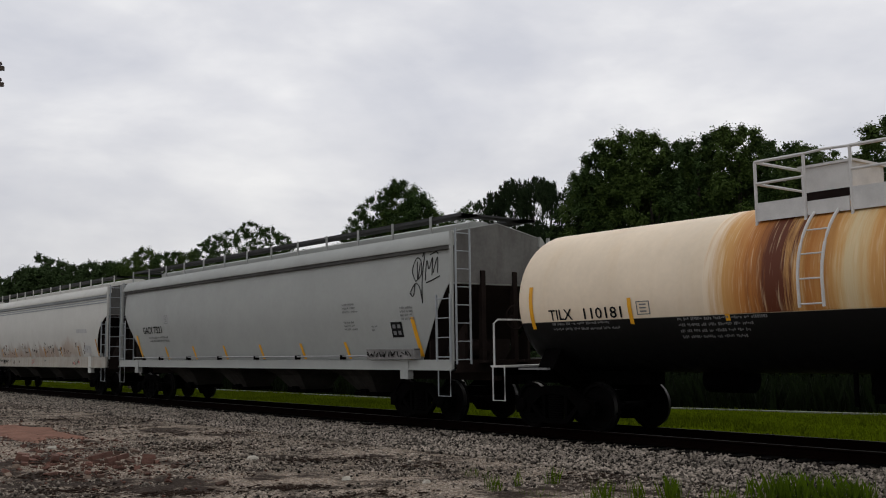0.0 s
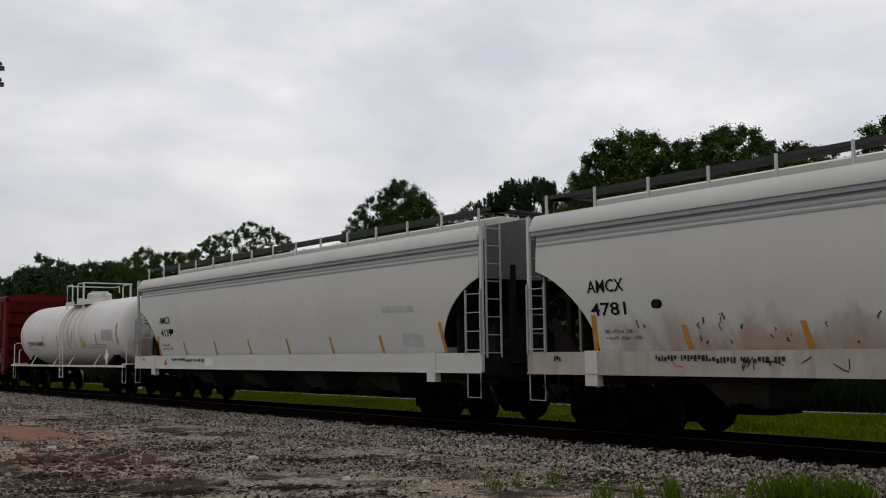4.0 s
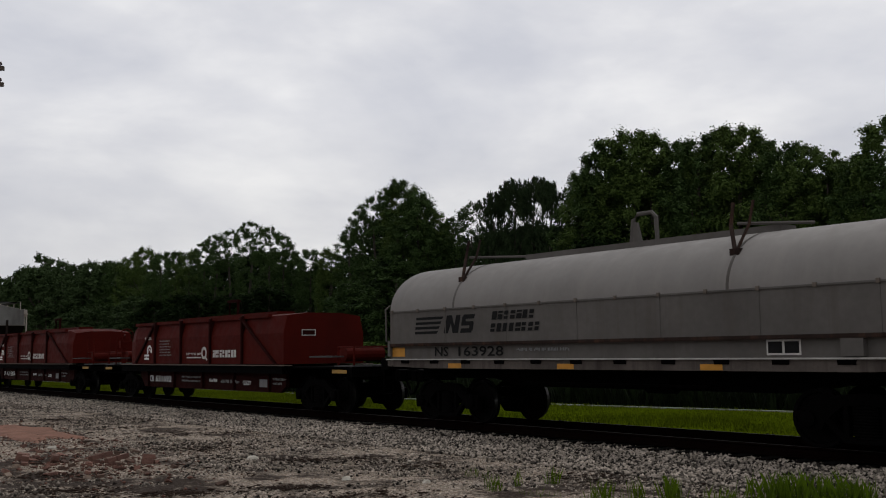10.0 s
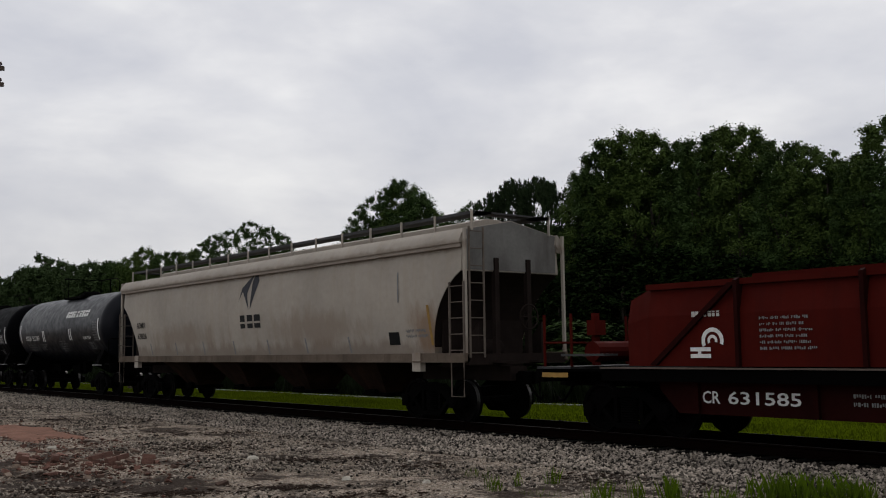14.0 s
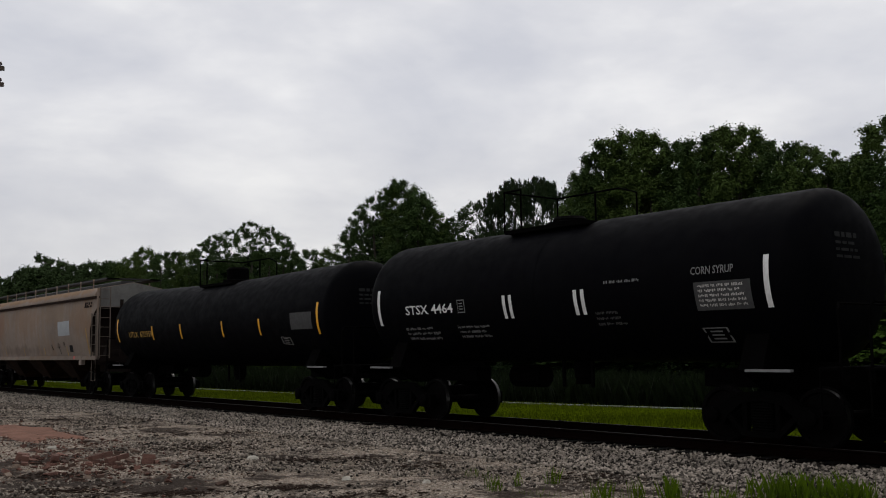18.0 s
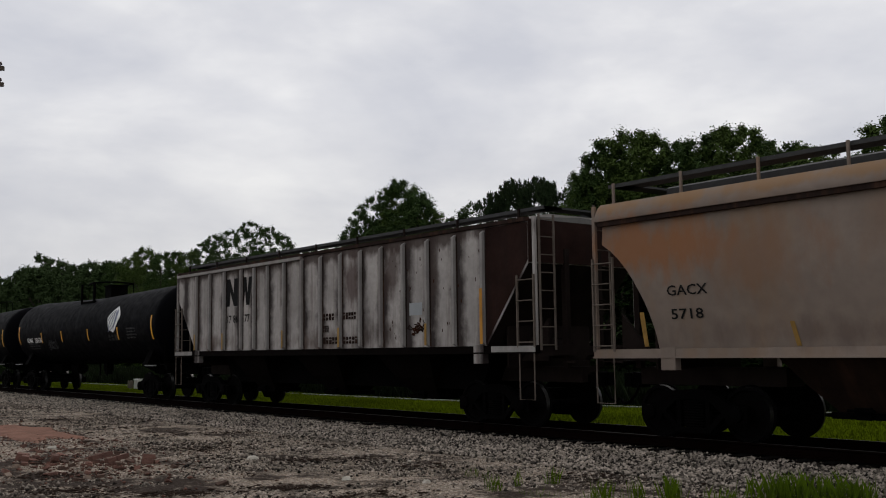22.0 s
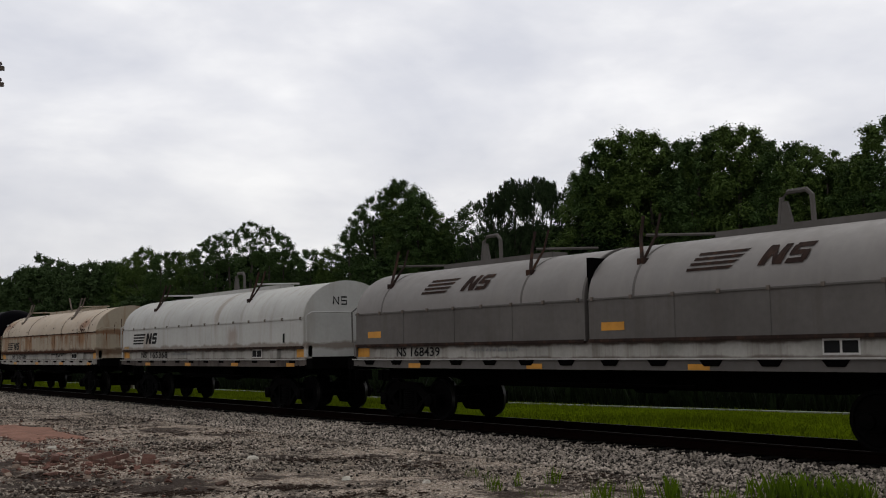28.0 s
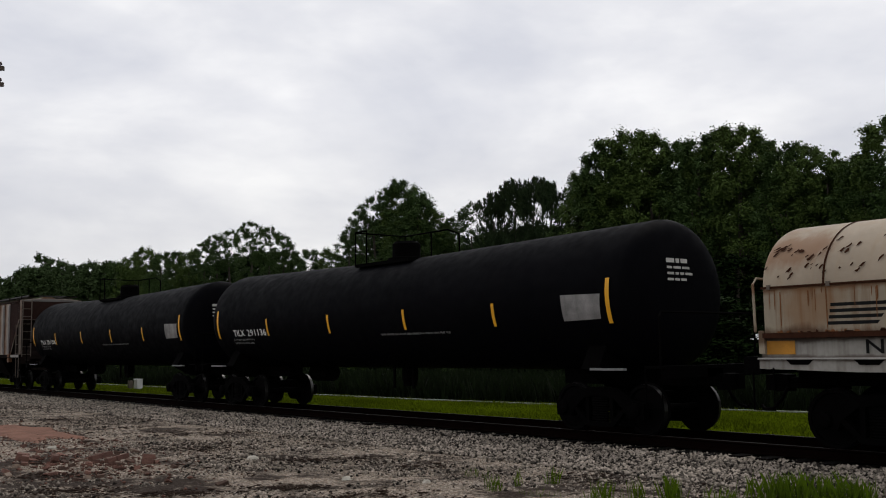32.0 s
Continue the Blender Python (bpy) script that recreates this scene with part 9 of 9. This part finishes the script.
# long black tanks again
DIAMOND_OUTLINE = ((3.66, 2.86), (3.72, 2.96), (4.0, 3.12), (4.28, 3.26), (4.42, 3.3), (4.55, 3.24), (4.8, 3.08), (4.92, 2.97), (4.88, 2.84), (4.68, 2.62), (4.44, 2.38), (4.3, 2.32), (4.16, 2.36), (3.9, 2.42), (3.8, 2.52), (3.74, 2.7))
car, wall = black_tank("long black tank car with a white diamond placard", -275.2, 15.88, 3.98, YELLOW, None, WHITE_MARK, texts=(("ADMX", -6.77, 2.08, 0.2, 0.9), ("28656", -5.6, 2.08, 0.2, 1.0)), platform="cage", dome=-0.31, sag=0.13, tape_x=(-4.55, -1.8, 1.45, 4.7), bogie_in=0.85)
patch("emblem", car, DIAMOND_OUTLINE, WHITE_MARK, wall, "white rounded diamond emblem with a plain leaf", lift=0.02)
patch("emblem", car, [(4.5, 3.2), (4.66, 3.08), (4.62, 2.78), (4.4, 2.5), (4.32, 2.46), (4.46, 2.72), (4.54, 2.98)], BLUE_GREY, wall, "blue-grey stripe across the emblem", lift=0.026)
for line in (((3.86, 2.36), (3.92, 2.62), (4.12, 2.9), (4.36, 3.08)), ((3.8, 2.78), (4.0, 3.0), (4.4, 3.14), (4.5, 2.86), (4.38, 2.58), (4.1, 2.44)), ((4.0, 2.5), (4.22, 2.7), (4.34, 2.98))):
    spray(car, lambda z: wall(z) - 0.016, line, BLUE_GREY, 0.014, "thin line of the leaf emblem")
name_shapes(car, 3.72, 2.02, 0.95, 0.22, 3, DULL_MARK, wall, 3)
bars(car, -6.6, 2.0, 1.4, 3, DIM_MARK, wall, 0.06, 0.05, 1)
bars(car, 5.6, 2.4, 0.9, 4, DIM_MARK, wall, 0.06, 0.05, 2)


def scrawl(car, wall, x, z, wide, tall, lines, mat, seed):
    r = random.Random(seed)
    for i in range(lines):
        x0, z0_ = x + wide * (i + 0.5) / lines, z + tall * r.uniform(0.35, 0.65)
        fx, fz, ph = r.uniform(0.5, 1.1), r.uniform(0.6, 1.3), r.uniform(0, 6)
        pts = []
        for k in range(16):
            zz = z0_ + 0.5 * tall * math.sin(k * 0.55 * fz + ph) * r.uniform(0.75, 1.0)
            pts.append((x0 + 0.7 * wide / lines * math.cos(k * 0.5 * fx + ph), wall(zz) - 0.012, zz))
        part("scrawl", Shape().tube(pts, 0.008, 4), mat, car, "spray-painted scrawl")


scrawl(car, wall, -3.9, 1.72, 1.3, 0.4, 9, DIM_MARK, 3)
car, wall = black_tank("long black tank car with yellow tape and grey graffiti", -294.03, 15.98, 3.92, YELLOW, None, FAINT_MARK, texts=(("TILX", -7.2, 2.1, 0.18, 0.6), ("300377", -6.4, 2.1, 0.18, 0.95)), platform="low", dome=0.2, sag=0.13, hatch=0.42, tape_x=(-4.97, -1.84, 1.59, 4.87))
scrawl(car, wall, 4.0, 1.75, 1.2, 0.6, 9, WORN_WHITE, 5)
bars(car, -6.0, 1.85, 2.2, 2, FAINT_MARK, wall, 0.08, 0.05, 3)
patch("data_panel", car, [(6.3, 2.05), (7.5, 2.05), (7.5, 2.5), (6.3, 2.5)], DIM_MARK, wall)
bars(car, 6.4, 2.4, 1.0, 4, FAINT_MARK, wall, 0.04, 0.06, 6)

# three round-topped coil cars
car, wall, half = round_coil_car("grey coil car with two round steel covers", -311.3 + SHIFT, 15.7, GREY_HOOD, GREY_SIDE, FRAME_WHITE, hoods=2, number="NS 168439")
emblem_bars(car, -5.18, 2.75, 1.05, 0.36, GRIME, wall, lean=0.8, gap=0.3)
emblem_bars(car, 2.25, 2.75, 1.05, 0.36, GRIME, wall, lean=0.8, gap=0.3)
for x in (-7.2, 0.38):
    patch("reflector", car, [(x, 1.8), (x + 0.55, 1.8), (x + 0.55, 1.95), (x, 1.95)], ORANGE_TAPE, wall, "yellow reflective plate")
car, wall, half = round_coil_car("chalky white coil car with a long round steel cover", -328.06 + SHIFT, 13.2, WHITE_HOOD, WHITE_HOOD, FRAME_WHITE, number="NS 165368")
emblem_bars(car, -half + 1.15, 1.84, 1.1, 0.4, BLACK_MARK, wall)
patch("reflector", car, [(-half + 0.3, 1.68), (-half + 0.75, 1.68), (-half + 0.75, 1.77), (-half + 0.3, 1.77)], AMBER_WORN, wall, "worn amber plate")
patch("end_block", car, [(half - 1.2, 1.75), (half - 1.1, 1.75), (half - 1.1, 2.0), (half - 1.2, 2.0)], BLACK_MARK, wall)
for y0, strokes in ((-0.5, (((0, 0), (0, 1)), ((0, 1), (1, 0)), ((1, 0), (1, 1)))), (-0.24, (((0, 0), (1, 0)), ((1, 0), (1, 0.5)), ((1, 0.5), (0, 0.5)), ((0, 0.5), (0, 1)), ((0, 1), (1, 1))))):
    part("lettering", Shape().tube([(half - 0.088, y0 + 0.16 * a_, 2.78 + 0.2 * b_) for a_, b_ in (strokes[0][0], *(q[1] for q in strokes))], 0.022, 4), BLACK_MARK, car)
car, wall, half = round_coil_car("rust-streaked tan coil car with a long round steel cover", -344.05 + SHIFT, 13.5, TAN_HOOD, TAN_SIDE, FRAME_WHITE, number="NS 167189")
emblem_bars(car, -half + 1.2, 1.78, 0.95, 0.36, BLACK_MARK, wall)

rr = random.Random(31)
for hx in (-5.6, -2.31, 2.38, 5.72):
    s = Shape().loft([[(hx + dx, -(1.428 + dr) * math.cos(a), 2.38 + (1.045 + dr) * math.sin(a)) for a in np.linspace(0.0, 1.75, 20)] for dx, dr in ((-0.016, 0.0), (-0.012, 0.008), (0.012, 0.008), (0.016, 0.0))], caps=False)
    part("hoop_seam", s, RUST_DARK, car, "rusty seam over the cover")
part("rust_seam", Shape().box(-half + 0.1, half - 0.1, -1.462, -1.43, 2.362, 2.395), RUST_DARK, car, "rusty seam along the cover")
part("rust_seam", Shape().box(-half + 0.1, half - 0.1, -1.465, -1.43, 1.6, 1.68), RUST_DARK, car, "dark rusty lower edge of the cover")
for k in range(150):
    x0, w_ = -half + 0.2 + (2 * half - 0.5) * rr.random(), rr.uniform(0.02, 0.14)
    patch("rust_edge", car, [(x0, 1.675), (x0 + w_, 1.675), (x0 + w_ * 0.7, 1.68 + rr.uniform(0.01, 0.05)), (x0 + w_ * 0.25, 1.68 + rr.uniform(0.01, 0.04))], RUST_DARK if k % 2 else RUST_RUN, wall, lift=0.02)
for k in range(120):
    x0 = rr.choice((-5.6, -4.4, -3.3, -2.31, -1.95, -0.36, 1.47, 2.38, 3.14, 3.76, 4.66, 5.72)) + rr.gauss(0, 0.09) if k < 60 else rr.uniform(-half + 0.2, half - 0.2)
    w_, z0_ = rr.uniform(0.008, 0.026), rr.uniform(2.3, 2.37)
    z1 = rr.uniform(1.7, 2.15) if k % 3 else rr.uniform(2.05, 2.28)
    patch("rust_run", car, [(x0 - w_ / 2, z0_), (x0 + w_ / 2, z0_), (x0 + w_ * 0.5, z1 + 0.1), (x0 + w_ * 0.1, z1), (x0 - w_ * 0.4, z1 + 0.05)], RUST_DARK if k % 5 == 0 else RUST_RUN, wall, lift=0.006 + 0.00005 * k)
for k in range(40):
    x0, zz, w_ = -half + 0.15 + abs(rr.gauss(0.2, 1.1)), rr.uniform(2.5, 3.15), rr.uniform(0.015, 0.075)
    patch("rust_spot", car, [(x0 + w_ * (0.6 * math.cos(a) + 0.7 * math.sin(a)) * rr.uniform(0.4, 1.2), zz + w_ * 0.8 * math.sin(a) * rr.uniform(0.4, 1.2)) for a in np.linspace(0, 6.28, 9)[:-1]], RUST_DARK, wall, lift=0.012)
for k in range(38):
    x0, zz, w_ = (rr.gauss(5.0, 0.4), 2.44 + abs(rr.gauss(0, 0.18)), rr.uniform(0.015, 0.075)) if k < 22 else (rr.uniform(-half + 0.5, half - 0.3), rr.uniform(2.55, 3.1), rr.uniform(0.02, 0.06))
    patch("rust_spot", car, [(x0 + w_ * math.cos(a) * rr.uniform(0.6, 1.2), zz + w_ * 0.7 * math.sin(a) * rr.uniform(0.5, 1.2)) for a in np.linspace(0, 6.28, 8)[:-1]], RUST_DARK, wall, lift=0.012)
for k in range(26):
    y0, w_ = rr.uniform(-1.2, 1.2), rr.uniform(0.006, 0.02)
    z0_ = min(wz(3.4, 2.38, 1.42, y0) - 0.05, rr.uniform(2.2, 2.5) if k % 3 else rr.uniform(2.6, 3.2))
    z1 = z0_ - rr.uniform(0.12, 0.5)
    part("rust_run", Shape().add([(half - 0.082, y0 - w_, z0_), (half - 0.082, y0 + w_, z0_), (half - 0.082, y0 + w_ * 0.5, z1), (half - 0.082, y0 - w_ * 0.4, z1)], [(0, 1, 2, 3)]), RUST_DARK if k % 3 == 0 else RUST_RUN, car)
bars(car, half - 5.9, 1.5, 0.9, 1, BLACK_MARK, lambda z: -1.346, 0.06, 0.03, 8)
spray(car, lambda z: -1.346, [(half - 5.2, 1.4), (half - 5.0, 1.58), (half - 4.8, 1.42), (half - 4.6, 1.6), (half - 4.4, 1.44), (half - 4.25, 1.58), (half - 4.1, 1.5)], BLACK_MARK)

for c_ in (-361.91, -380.75):
    car, wall = black_tank("long black tank car with yellow tape and a pale panel", c_, 15.95, 3.9, YELLOW, None, WHITE_MARK, texts=(("TILX", -7.0, 1.98, 0.18, 0.7), ("291136" if c_ > -370 else "291108", -6.15, 1.98, 0.18, 1.15)), platform="low", dome=-0.1, sag=0.13, hatch=0.42, print_mark=WORN_WHITE, tape_x=(-4.89, -1.64, 1.66, 4.8))
    patch("data_panel", car, [(6.8, 2.0), (7.75, 2.02), (7.8, 2.48), (6.78, 2.5)], SCUFFED, wall, "scuffed pale data panel")
    bars(car, -7.1, 1.85, 1.3, 2, FAINT_MARK, wall, 0.05, 0.05, 2)
    bars(car, 0.6, 1.85, 3.2, 1, FAINT_MARK, wall, 0.05, 0.05, 3)

# ================= what moves =================
# distance run by the train, every two seconds
RUN = (0.0, 20.93, 41.93, 63.04, 84.24, 105.33, 126.41, 147.61, 168.97, 190.51, 212.15, 233.79, 255.4, 276.97, 298.48, 319.95, 341.64)


def run(t):
    return float(np.interp(t, [2 * k for k in range(17)], RUN))


def motions():
    for car, c in CARS:
        walk(car, [(2 * k, pose(c + d, 0, 0)) for k, d in enumerate(RUN)])
    # all axles turn alike: one rolling movement for the leading and one for the trailing axle of a bogie
    for sg in (-1, 1):
        first = WHEELS[sg][0]
        rows = [(k / FPS, pose(0.89 * sg, 0, WHEEL_R) @ Matrix.Rotation(run(k / FPS) / WHEEL_R, 4, "Y")) for k in range(32 * FPS + 1)]
        walk(first, rows)
        for w in WHEELS[sg][1:]:
            w.rotation_mode = "QUATERNION"
            keys = w.animation_data_create()
            keys.action = first.animation_data.action
            keys.action_slot = first.animation_data.action_slot


motions()
